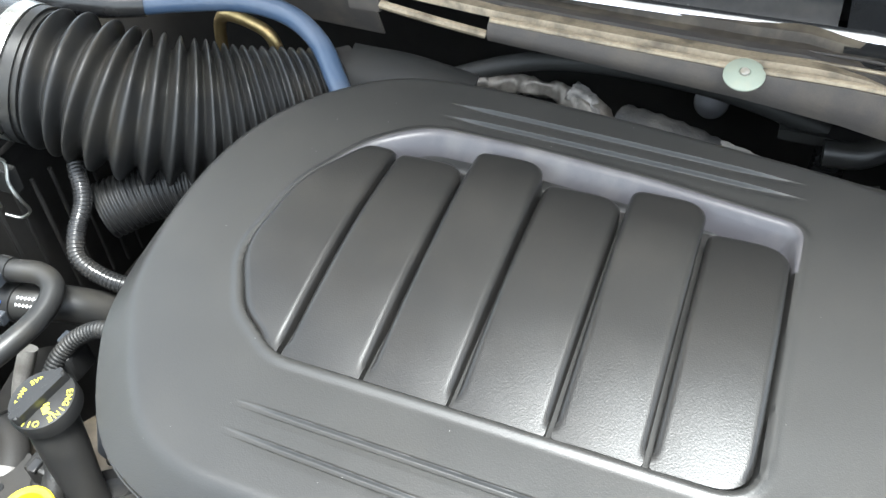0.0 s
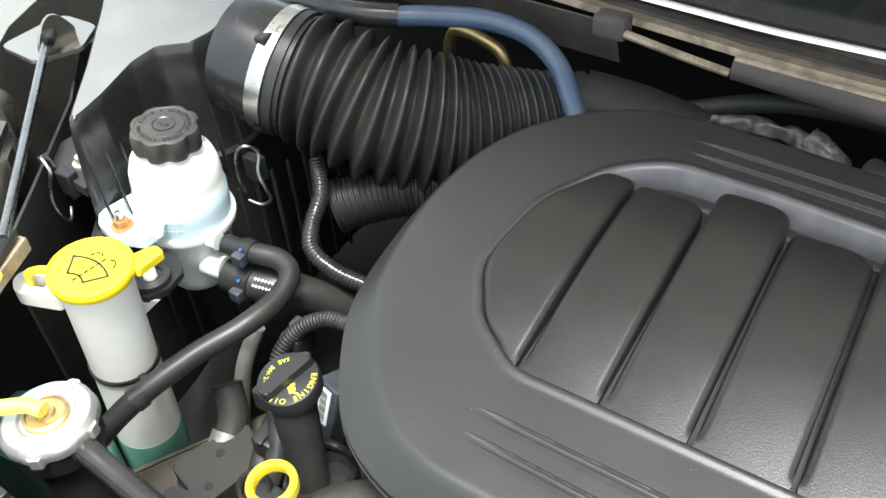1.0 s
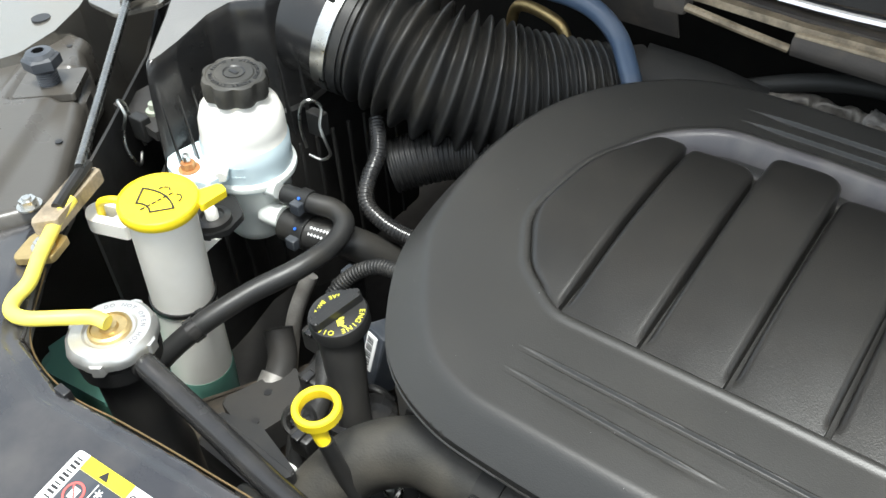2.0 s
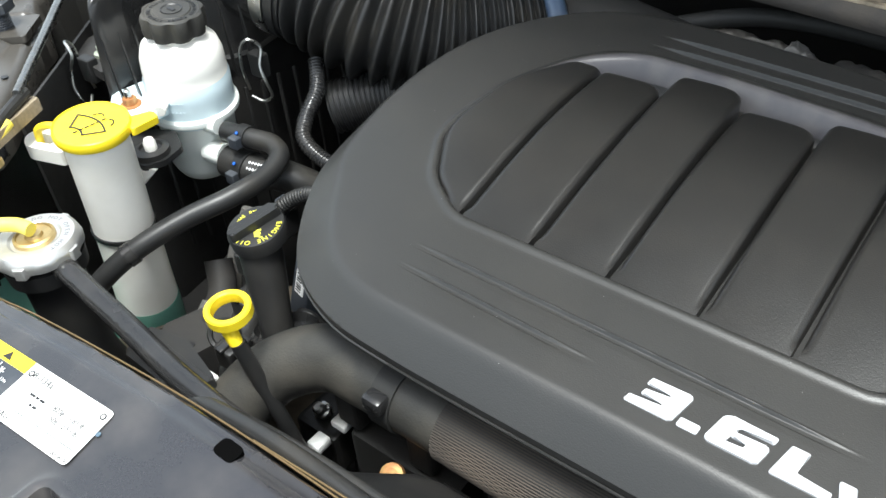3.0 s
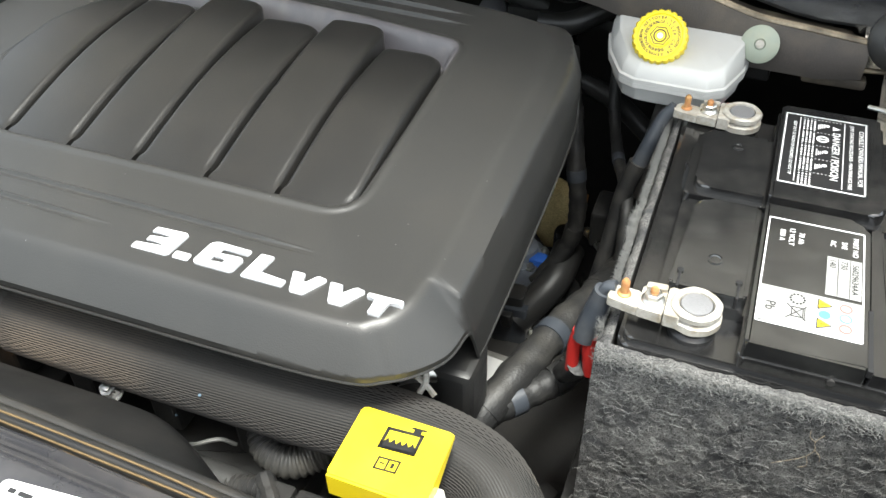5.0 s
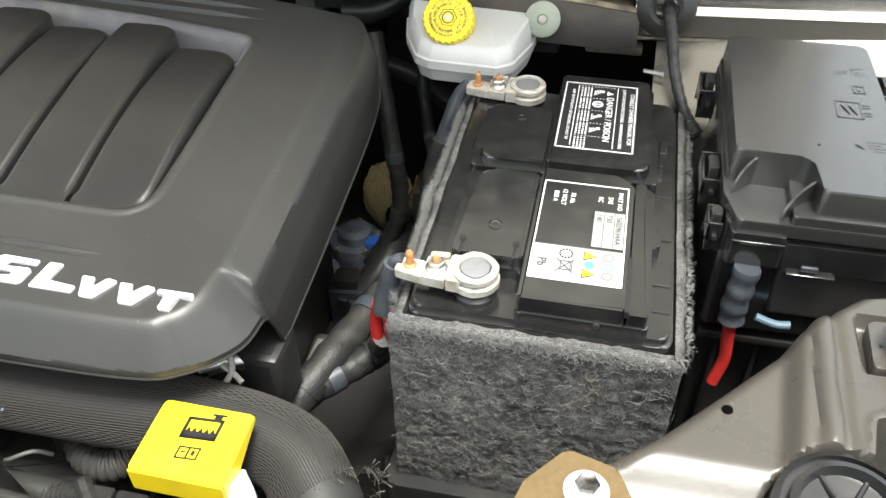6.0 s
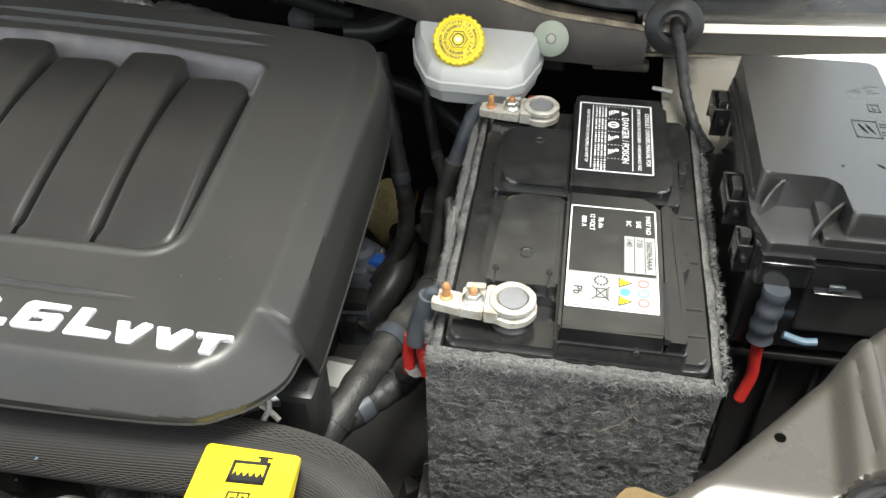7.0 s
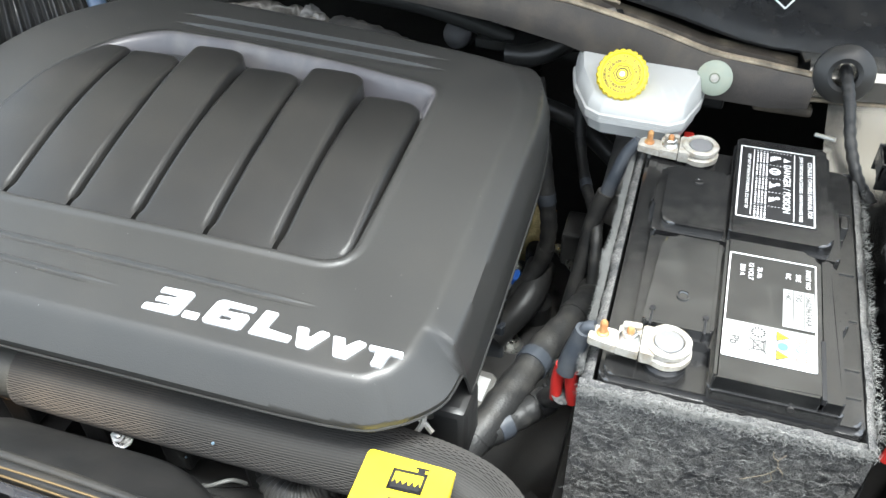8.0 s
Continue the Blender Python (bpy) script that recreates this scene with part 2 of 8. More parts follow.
M_FILM = mat("smoked glossy lid", (0.013, 0.013, 0.013), 0.17, spec=1.0, coat=0.8, grain=0.1, bump=0.30, bump_size=32, dirt=(0.12, 0.12, 0.11), dirt_size=40, dirt_amount=0.15, rough_var=0.05)
M_GROUND = mat("light concrete", (0.52, 0.50, 0.46), 0.9, grain=0.15, grain_size=60, dirt=(0.22, 0.21, 0.19), dirt_size=0.8, dirt_amount=0.6)
# black lid plastic made pale: sunlight and sky sheen are in the base colour
M_AIR = mat("lid with sheen in its colour", (0.15, 0.147, 0.142), 0.42, grain=0.10, bump=0.5, bump_size=420, dirt=(0.24, 0.23, 0.215), dirt_size=14, dirt_amount=0.4)
M_BATT = mat("polished black polypropylene", (0.011, 0.011, 0.0113), 0.19, spec=1.0, grain=0.12, bump=0.10, bump_size=70, dirt=(0.07, 0.066, 0.06), dirt_size=55, dirt_amount=0.14, rough_var=0.07, coat=0.4)
# paler than the outer paint: bounced light is put into the colour
M_UNDER = mat("brightened champagne underside", (0.76, 0.72, 0.655), 0.4, 0.4, grain=0.08, grain_size=300, dirt=(0.46, 0.43, 0.37), dirt_size=7, dirt_amount=0.4)
M_GLASS = mat("tinted windscreen", (0.02, 0.025, 0.025), 0.06, grain=0.02)
# for the unseen bands added under the bonnet
M_DARKBAND = mat("black reflection blocker", (0.018, 0.018, 0.018), 0.85, grain=0.3, bump=0.4, bump_size=200)


# ---- building helpers ----
def hold_flat(bm, angle):
    """Frames broad flat faces beside bevels with a narrow border, so that their shading stays flat."""
    if len(bm.faces) > 400:
        return
    broad = []
    for f in bm.faces:
        area = f.calc_area()
        if area < 2e-5 or area / f.calc_perimeter() < 0.0012:
            continue
        soft = [o for e in f.edges if 0.05 < e.calc_face_angle(0) < angle for o in e.link_faces if o is not f]
        if soft and all(o.calc_area() * 5 < area for o in soft):
            broad.append(f)
    for f in broad:
        least = min(e.calc_length() for e in f.edges)
        bmesh.ops.inset_individual(bm, faces=[f], thickness=min(0.0003, 0.3 * least), use_even_offset=False)


def part(name, bm, material, parent=None, label="", angle=35, local=False):
    """Links a bmesh as one mesh object under a thing or part. Coordinates are of the world unless local."""
    if parent is not None and not local:
        top = parent
        while top.parent is not None:
            top = top.parent
        bm.transform(top.matrix_basis.inverted())
    bmesh.ops.recalc_face_normals(bm, faces=bm.faces[:])
    hold_flat(bm, radians(angle))
    me = bpy.data.meshes.new(name)
    bm.to_mesh(me)
    bm.free()
    me.materials.append(material)
    me.polygons.foreach_set("use_smooth", [True] * len(me.polygons))
    me.set_sharp_from_angle(angle=radians(angle))
    ob = new(name, me)
    if parent is not None:
        ob.parent = parent
    if label:
        tagged(ob, label)
    return ob


def thing(name, label, category, at=(0, 0, 0), group="", turn=(0, 0, 0), kind=""):
    ob = new(name)
    ob.empty_display_size = 0.02
    ob.matrix_basis = pose(*at, *turn)
    return tagged(ob, label, category, group, kind)


def solo(name, bm, material, label, category, group="", kind="", angle=35):
    return tagged(part(name, bm, material, None, "", angle), label, category, group, kind)


def box(x0, x1, y0, y1, z0, z1, bevel=0.0, bm=None, seg=2):
    bm = bm or bmesh.new()
    vs = [bm.verts.new((x, y, z)) for z in (z0, z1) for y in (y0, y1) for x in (x0, x1)]
    fs = [bm.faces.new([vs[i] for i in q]) for q in ((0, 2, 3, 1), (4, 5, 7, 6), (0, 1, 5, 4), (2, 6, 7, 3), (0, 4, 6, 2), (1, 3, 7, 5))]
    if bevel:
        es = list({e for f in fs for e in f.edges})
        bmesh.ops.bevel(bm, geom=es, offset=bevel, segments=seg, affect="EDGES", profile=0.5)
    return bm


def prism(poly, z0, z1, bevel=0.0, bm=None, seg=2, top_only=True, tilt=None):
    """Extrudes a polygon of (x, y); z0, z1 may be functions of (x, y)."""
    bm = bm or bmesh.new()
    f0 = z0 if callable(z0) else (lambda x, y: z0)
    f1 = z1 if callable(z1) else (lambda x, y: z1)
    lo = [bm.verts.new((x, y, f0(x, y))) for x, y in poly]
    hi = [bm.verts.new((x, y, f1(x, y))) for x, y in poly]
    n = len(poly)
    top = bm.faces.new(hi)
    bm.faces.new(lo[::-1])
    for i in range(n):
        bm.faces.new((lo[i], lo[(i + 1) % n], hi[(i + 1) % n], hi[i]))
    if bevel:
        bmesh.ops.bevel(bm, geom=list(top.edges), offset=bevel, segments=seg, affect="EDGES", profile=0.5)
    return bm


def rounded(poly, r, n=5):
    """Polygon with rounded corners; r a number or one for each corner."""
    out = []
    k = len(poly)
    for i in range(k):
        p, a, b = Vector(poly[i]), Vector(poly[i - 1]), Vector(poly[(i + 1) % k])
        ri = r[i] if hasattr(r, "__len__") else r
        u, v = (a - p), (b - p)
        ang = u.angle(v)
        if ri <= 0 or ang > 3.1:
            out.append(tuple(p))
            continue
        d = min(ri / math.tan(ang / 2), u.length * 0.49, v.length * 0.49)
        s, e = p + u.normalized() * d, p + v.normalized() * d
        for j in range(n + 1):
            t = j / n
            out.append(tuple(s * (1 - t) ** 2 + p * 2 * t * (1 - t) + e * t * t))
    return out


def lathe(profile, seg=40, bm=None, at=(0, 0, 0), axis=None, lobes=0, depth=0.0, closed=True):
    """Turns (r, z) round the z axis, or round axis through at; lobes scallop the outline."""
    bm = bm or bmesh.new()
    m = Matrix.Translation(at)
    if axis is not None:
        m = m @ Vector(axis).to_track_quat("Z", "Y").to_matrix().to_4x4()
    rings = []
    for item in profile:
        r, z = item[0], item[1]
        amount = item[2] if len(item) > 2 else 0.0
        ring = []
        for i in range(seg):
            a = 2 * math.pi * i / seg
            rr = r * (1 - amount * depth * (0.5 + 0.5 * math.cos(lobes * a)) ** 2) if lobes else r
            ring.append(bm.verts.new(m @ Vector((rr * math.cos(a), rr * math.sin(a), z))))
        rings.append(ring)
    for a, b in zip(rings, rings[1:]):
        for i in range(seg):
            bm.faces.new((a[i], a[(i + 1) % seg], b[(i + 1) % seg], b[i]))
    if closed:
        bm.faces.new(rings[0][::-1])
        bm.faces.new(rings[-1])
    return bm


def spline(points, step=8):
    """Catmull-Rom through points."""
    ps = [Vector(p) for p in points]
    ps = [ps[0] * 2 - ps[1]] + ps + [ps[-1] * 2 - ps[-2]]
    out = []
    for i in range(1, len(ps) - 2):
        a, b, c, d = ps[i - 1:i + 3]
        for j in range(step):
            t = j / step
            out.append(0.5 * ((2 * b) + (c - a) * t + (2 * a - 5 * b + 4 * c - d) * t * t + (3 * b - a - 3 * c + d) * t ** 3))
    out.append(ps[-2])
    return out


def tube(points, r, seg=14, step=8, bm=None, wave=None, caps=True, smooth=True):
    """A pipe along a smooth line; r a number or a function of 0..1; wave(i, s) scales single rings."""
    bm = bm or bmesh.new()
    line = spline(points, step) if smooth else [Vector(p) for p in points]
    lens = [0.0]
    for a, b in zip(line, line[1:]):
        lens.append(lens[-1] + (b - a).length)
    up = Vector((0, 0, 1))
    rings = []
    prev = None
    for i, p in enumerate(line):
        tan = (line[min(i + 1, len(line) - 1)] - line[max(i - 1, 0)]).normalized()
        if prev is None:
            side = tan.cross(up if abs(tan.z) < 0.95 else Vector((0, 1, 0))).normalized()
        else:
            side = (prev - tan * prev.dot(tan)).normalized()
        prev = side
        nor = side.cross(tan)
        s = lens[i] / lens[-1]
        rad = r(s) if callable(r) else r
        if wave:
            rad *= wave(i, lens[i])
        rings.append([bm.verts.new(p + (side * math.cos(2 * math.pi * k / seg) + nor * math.sin(2 * math.pi * k / seg)) * rad) for k in range(seg)])
    for a, b in zip(rings, rings[1:]):
        for k in range(seg):
            bm.faces.new((a[k], a[(k + 1) % seg], b[(k + 1) % seg], b[k]))
    if caps:
        bm.faces.new(rings[0][::-1])
        bm.faces.new(rings[-1])
    return bm


def dense(points, spacing):
    """Resamples the smooth line through points at even steps."""
    line = spline(points, 24)
    out, gone = [line[0]], 0.0
    for a, b in zip(line, line[1:]):
        seg = (b - a).length
        while gone + seg >= spacing:
            t = (spacing - gone) / seg
            a = a.lerp(b, t)
            out.append(a.copy())
            seg = (b - a).length
            gone = 0.0
        gone += seg
    return out


def conduit(points, r, pitch=0.0042, seg=14, ridge=0.16, bm=None):
    """Corrugated pipe: rings alternate between crest and trough."""
    line = dense(points, pitch / 4)
    return tube(line, r, seg, bm=bm, smooth=False, wave=lambda i, s: 1.0 - ridge * (0.0, 0.0, 1.0, 1.0)[i % 4])


def bolt(bm, at, r=0.006, h=0.006, washer=0.009, axis=(0, 0, 1)):
    m = Matrix.Translation(at) @ Vector(axis).to_track_quat("Z", "Y").to_matrix().to_4x4()
    lathe([(washer, 0), (washer, 0.0015)], 20, bm, at, axis)
    hexa = [m @ Vector((r * math.cos(i * math.pi / 3), r * math.sin(i * math.pi / 3), z)) for z in (0.0015, h) for i in range(6)]
    vs = [bm.verts.new(v) for v in hexa]
    for i in range(6):
        bm.faces.new((vs[i], vs[(i + 1) % 6], vs[6 + (i + 1) % 6], vs[6 + i]))
    bm.faces.new(vs[6:])
    lathe([(r * 0.55, h), (r * 0.5, h + 0.002), (r * 0.2, h + 0.0025)], 12, bm, at, axis)
    return bm


def letters(text, size, extrude=0.0002, align="CENTER"):
    """Built-in font as a bmesh in the xy plane, baseline on y = 0."""
    cu = bpy.data.curves.new("writing", "FONT")
    cu.body, cu.size, cu.extrude, cu.align_x = text, size, extrude, align
    cu.resolution_u = 3
    ob = bpy.data.objects.new("writing", cu)
    me = bpy.data.meshes.new_from_object(ob)
    bm = bmesh.new()
    bm.from_mesh(me)
    bpy.data.objects.remove(ob)
    bpy.data.meshes.remove(me)
    bpy.data.curves.remove(cu)
    return bm


def merge(dst, src, m=Matrix.Identity(4)):
    """Adds src, moved by m, to dst."""
    src.transform(m)
    me = bpy.data.meshes.new("join")
    src.to_mesh(me)
    src.free()
    dst.from_mesh(me)
    bpy.data.meshes.remove(me)
    return dst


def ring_text(text, size, radius, start, m=Matrix.Identity(4), bm=None, spread=1.0, inward=False):
    """Characters along a circle, clockwise from the angle start in degrees (0: up)."""
    bm = bm or bmesh.new()
    a = start
    for ch in text:
        if ch != " ":
            g = letters(ch, size)
            turn = pose(0, 0, 0, 0, 0, -a) @ pose(0, radius, 0)
            if inward:
                turn = pose(0, 0, 0, 0, 0, -a) @ pose(0, radius, 0, 0, 0, 180)
            merge(bm, g, m @ turn)
        a += (-1 if inward else 1) * spread * math.degrees(size * 0.72 / radius)
    return bm


def sheet(rows, thick=0.0015, bm=None):
    """A skin through rows of points (all rows alike long), given thickness."""
    bm = bm or bmesh.new()
    vs = [[bm.verts.new(p) for p in row] for row in rows]
    fs = []
    for a, b in zip(vs, vs[1:]):
        for i in range(len(a) - 1):
            fs.append(bm.faces.new((a[i], a[i + 1], b[i + 1], b[i])))
    if thick:
        bmesh.ops.recalc_face_normals(bm, faces=fs)
        bmesh.ops.solidify(bm, geom=fs, thickness=thick)
    return bm


def bars(bm, x0, x1, y, h, z, rng, fill=0.8):
    """A line of unreadable print as small bars."""
    x = x0
    while x < x1:
        w = rng.uniform(1.2, 3.2) * h
        if x + w > x1:
            break
        if rng.random() < fill:
            box(x, x + w, y, y + h, z, z + 0.0002, bm=bm)
        x += w + h * 0.7
    return bm


def smooth01(v):
    v = np.clip(v, 0, 1)
    return v * v * (3 - 2 * v)


# ---- setting ----
bm = bmesh.new()
bmesh.ops.create_grid(bm, x_segments=2, y_segments=2, size=600)
solo("ground", bm, M_GROUND, "pale dusty concrete yard under the car", "ground", kind="structure")
solo("bay_floor", box(-0.95, 0.80, -0.22, 0.76, 0.36, 0.40), M_DEEP, "grimy dark undertray of the engine bay", "floor", kind="structure")
solo("firewall", box(-0.95, 0.80, 0.74, 0.78, 0.40, 1.00), M_DEEP, "dark grimy firewall behind the engine", "wall", kind="structure")
solo("wall_west", box(-0.97, -0.93, -0.22, 0.76, 0.40, 0.86), M_GRIME, "dark inner wing panel", "wall", kind="structure")
solo("wall_east", box(0.80, 0.84, -0.22, 0.76, 0.40, 0.80), M_DEEP, "dark inner wing panel", "wall", kind="structure")
solo("wall_south", box(-0.95, 0.80, -0.26, -0.22, 0.36, 0.86), M_DEEP, "dark radiator behind the front panel", "wall", kind="structure")

# outer body of the car, which closes the bay
car = thing("car_body", "champagne van body round the open engine bay", "car", (-0.1, 0.5, 0))
part("fender", prism(rounded([(-1.10, -0.40), (-0.96, -0.20), (-0.885, 0.00), (-0.845, 0.076), (-0.848, 0.121), (-0.866, 0.164), (-0.895, 0.205), (-0.925, 0.30), (-0.925, 0.95), (-1.10, 0.95)], 0.012), 0.30, lambda x, y: 0.955 + 0.10 * (y - 0.2), 0.006), M_PAINT, car, "sunlit champagne front wing")
part("fender", prism(rounded([(0.70, -0.40), (0.90, -0.40), (0.90, 0.95), (0.80, 0.95), (0.80, 0.10), (0.70, -0.05)], 0.02), 0.30, 0.93, 0.006), M_PAINT, car)
part("bumper", box(-1.02, 0.84, -0.62, -0.44, 0.25, 0.80, 0.05), M_PAINT, car)
part("windscreen", sheet([[(-0.95 + 0.085 * i, 0.99 + 0.9 * j / 4, 1.03 + 0.60 * j / 4) for i in range(21)] for j in range(5)], 0.006), M_GLASS, car, "tinted laminated windscreen")
part("roof", box(-0.92, 0.74, 1.88, 3.6, 1.61, 1.68, 0.03), M_PAINT, car)
part("cabin_side", box(-0.98, -0.93, 0.95, 3.6, 0.30, 1.05), M_PAINT, car)
part("cabin_side", box(0.75, 0.80, 0.95, 3.6, 0.30, 1.05), M_PAINT, car)

# bonnet, raised over the bay on its rear hinges
hood = thing("hood", "raised champagne bonnet open over the engine bay", "hood", (-0.07, 0.72, 1.03))
HOOD_DIR = Vector((0, -0.616, 0.788)).normalized()
HOOD_IN = Vector((0, -HOOD_DIR.z, HOOD_DIR.y))


def hood_point(x, s, off=0.0):
    return Vector((x, 0.72, 1.03)) + HOOD_DIR * s + HOOD_IN * off


part("outer_skin", sheet([[hood_point(-0.07 + u * 0.70, s * (1 - 0.13 * u * u), -0.03 * (1 - u * u)) for u in np.linspace(-1, 1, 17)] for s in np.linspace(0, 1.0, 13)], 0.002), M_PAINT, hood)
# inner panel lightened so that its reflection in the cover comes out brighter
part("inner_frame", sheet([[hood_point(-0.07 + u * 0.68, s * (1 - 0.13 * u * u), 0.014 + 0.004 * math.sin(s * 30) * (1 - u * u)) for u in np.linspace(-1, 1, 17)] for s in np.linspace(0.01, 0.985, 40)], 0.002), M_UNDER, hood, "dusty champagne inner panel, lightened to brighten reflections")
# two unseen black sheets, added to darken reflections on cover and battery
part("hinge_dark_band", sheet([[hood_point(-0.07 + u * 0.65, v * (0.285 - 0.155 * u * u), 0.020) for u in np.linspace(-1, 1, 17)] for v in np.linspace(0.0, 1.0, 6)], 0.004), M_DARKBAND, hood, "added unseen black band along the hinge edge that darkens reflections")
part("front_dark_band", sheet([[hood_point(-0.07 + u * 0.60, 0.54 + v * (0.36 - 0.10 * u * u), 0.020) for u in np.linspace(-1, 1, 17)] for v in np.linspace(0.0, 1.0, 6)], 0.004), M_DARKBAND, hood, "added unseen black band under the bonnet that dims reflections")

# ---- scuttle behind the engine ----
cowl = thing("cowl", "dusty champagne scuttle with taupe front flange", "cowl", (0, 0.5, 0.95))
FLANGE = [(-0.205, 0.468, 0.946, 0.961), (-0.10, 0.460, 0.944, 0.961), (0.02, 0.452, 0.940, 0.962), (0.10, 0.446, 0.934, 0.966),
          (0.17, 0.443, 0.922, 0.963), (0.24, 0.441, 0.902, 0.950), (0.31, 0.439, 0.887, 0.931), (0.37, 0.438, 0.886, 0.925), (0.405, 0.437, 0.892, 0.922)]


def flange_line(step=6):
    out = []
    for a, b in zip(FLANGE, FLANGE[1:]):
        for j in range(step):
            t = j / step
            out.append(tuple(p * (1 - t) + q * t for p, q in zip(a, b)))
    return out + [FLANGE[-1]]


FL = flange_line()
part("front_flange", sheet([[(x, y - 0.004 * math.sin(v * math.pi), zl + (zh - zl) * v) for v in np.linspace(0, 1, 6)] for x, y, zl, zh in FL], 0.003), M_TAUPE, cowl, "taupe foam-faced flange")
part("pinch_weld", tube([(x, y + 0.003, zh + 0.001) for x, y, zl, zh in FL[::4]], 0.0035, 8, 4), M_DIRTPAINT, cowl, "dusty beige weld edge")
# ledges that step up behind the flange
LEDGE = [(0.004, -0.001), (0.012, -0.004), (0.016, -0.004), (0.019, 0.002), (0.034, 0.000), (0.037, -0.007), (0.043, -0.009), (0.046, -0.003), (0.064, -0.008), (0.068, -0.020), (0.105, -0.024), (0.108, -0.016), (0.120, -0.014)]


def ledge(profile, x0, x1, n=26):
    xs = np.linspace(x0, x1, n)

    def edge(x):
        if x < FLANGE[0][0]:
            return FLANGE[0][1] + 0.03 * (FLANGE[0][0] - x), FLANGE[0][3] + 0.06 * (FLANGE[0][0] - x)
        for a, b in zip(FLANGE, FLANGE[1:]):
            if x <= b[0]:
                t = max(0.0, (x - a[0]) / (b[0] - a[0]))
                return a[1] + (b[1] - a[1]) * t, a[3] + (b[3] - a[3]) * t
        return FLANGE[-1][1], FLANGE[-1][3]

    # towards the right wing the ledges fall away behind the flange
    fall = lambda x, dy: 0.030 * float(smooth01(np.array((x - 0.06) / 0.16))) * min(1.0, dy / 0.035)
    return sheet([[(x, edge(x)[0] + dy, edge(x)[1] + dz - fall(x, dy)) for dy, dz in profile] for x in xs], 0.002)


part("ledge", ledge(LEDGE[:5], -0.205, 0.40), M_DIRTPAINT, cowl, "dusty beige ledge")
part("ledge", ledge(LEDGE[2:5], -0.80, -0.205), M_DIRTPAINT, cowl, "dusty beige ledge")
part("gutter", ledge(LEDGE[4:9], -0.80, 0.40), M_TAUPE, cowl, "grimy brown gutter")
part("rear_ledge", ledge(LEDGE[8:], -0.80, 0.40), M_GRIME, cowl, "dark brown rear ledge")
part("seam", tube([(x, y + 0.0355, zh - 0.002) for x, y, zl, zh in FL[:30:4]], 0.0016, 6, 4), M_DIRTPAINT, cowl)
part("seam", tube([(x, y + 0.0655, zh - 0.010) for x, y, zl, zh in FL[:30:4]], 0.0014, 6, 4), M_TAUPE, cowl)
part("slot_edge", tube([(-0.312, 0.448, 0.976), (-0.29, 0.444, 0.975), (-0.25, 0.452, 0.964), (-0.208, 0.466, 0.950)], 0.004, 8), M_DIRTPAINT, cowl)
part("lower_beam", sheet([[(x, 0.462 + 0.02 * v, 0.975 - 0.05 * v + 0.04 * max(0, -0.32 - x)) for v in np.linspace(0, 1, 4)] for x in np.linspace(-0.90, -0.318, 16)], 0.002), M_TAUPE, cowl)
b = box(-0.333, -0.300, 0.440, 0.462, 0.968, 0.990, 0.004)
part("clip", b, M_TAUPE, cowl, "taupe plastic edge clip")
# bright trim, wiper scuttle and its grille


def rear_z(x):
    """Height of the cowl's rear edge along its length."""
    return 0.944 + 0.05 * max(0.0, -0.2 - x) - 0.022 * float(smooth01(np.array((x - 0.12) / 0.14))) - 0.030 * float(smooth01(np.array((x - 0.22) / 0.16)))


part("trim_strip", sheet([[(x, 0.564 + 0.009 * v, rear_z(x) + 0.006 * v + 0.002 * math.sin(v * math.pi)) for v in np.linspace(0, 1, 6)] for x in np.linspace(-0.75, 0.215, 30)], 0.002), M_CHROME, cowl, "bright metal trim strip")
part("wiper_scuttle", sheet([[(x, 0.578 + 0.175 * v, rear_z(x) - 0.004 + 0.075 * v + 0.016 * math.sin(v ** 0.6 * math.pi)) for v in np.linspace(0, 1, 12)] for x in np.linspace(-0.80, 0.087, 24)], 0.003), M_GLOSS, cowl, "smooth black scuttle panel")
part("wiper_scuttle", sheet([[(x, 0.548 + 0.20 * v, rear_z(x) - 0.002 + 0.10 * v * v + 0.004 * math.sin(v * math.pi)) for v in np.linspace(0, 1, 12)] for x in np.linspace(0.095, 0.80, 24)], 0.003), M_GLOSS, cowl, "smooth black scuttle panel")
part("scuttle_floor", box(0.06, 0.44, 0.515, 0.75, 0.862, 0.872), M_SOOT, cowl)
mk = bmesh.new()
for a, b2 in (((0.352, 0.620), (0.392, 0.620)), ((0.392, 0.620), (0.379, 0.604)), ((0.379, 0.604), (0.352, 0.620))):
    tube([(a[0], a[1], rear_z(a[0]) + 0.0150 + (a[1] - 0.604) * 0.7), (b2[0], b2[1], rear_z(b2[0]) + 0.0150 + (b2[1] - 0.604) * 0.7)], 0.0010, 6, 2, bm=mk)
part("mark", mk, M_LABEL, cowl)
part("scuttle_closing", box(-0.85, 0.80, 0.74, 0.99, 1.00, 1.04, 0.01), M_GLOSS, cowl)
for i in range(16):
    for j in range(3):
        part("grille_hole", box(-0.37 + 0.013 * i, -0.37 + 0.013 * i + 0.008, 0.650 + 0.013 * j, 0.650 + 0.013 * j + 0.008, 0.985, 1.0, 0.001), M_DEEP, cowl)


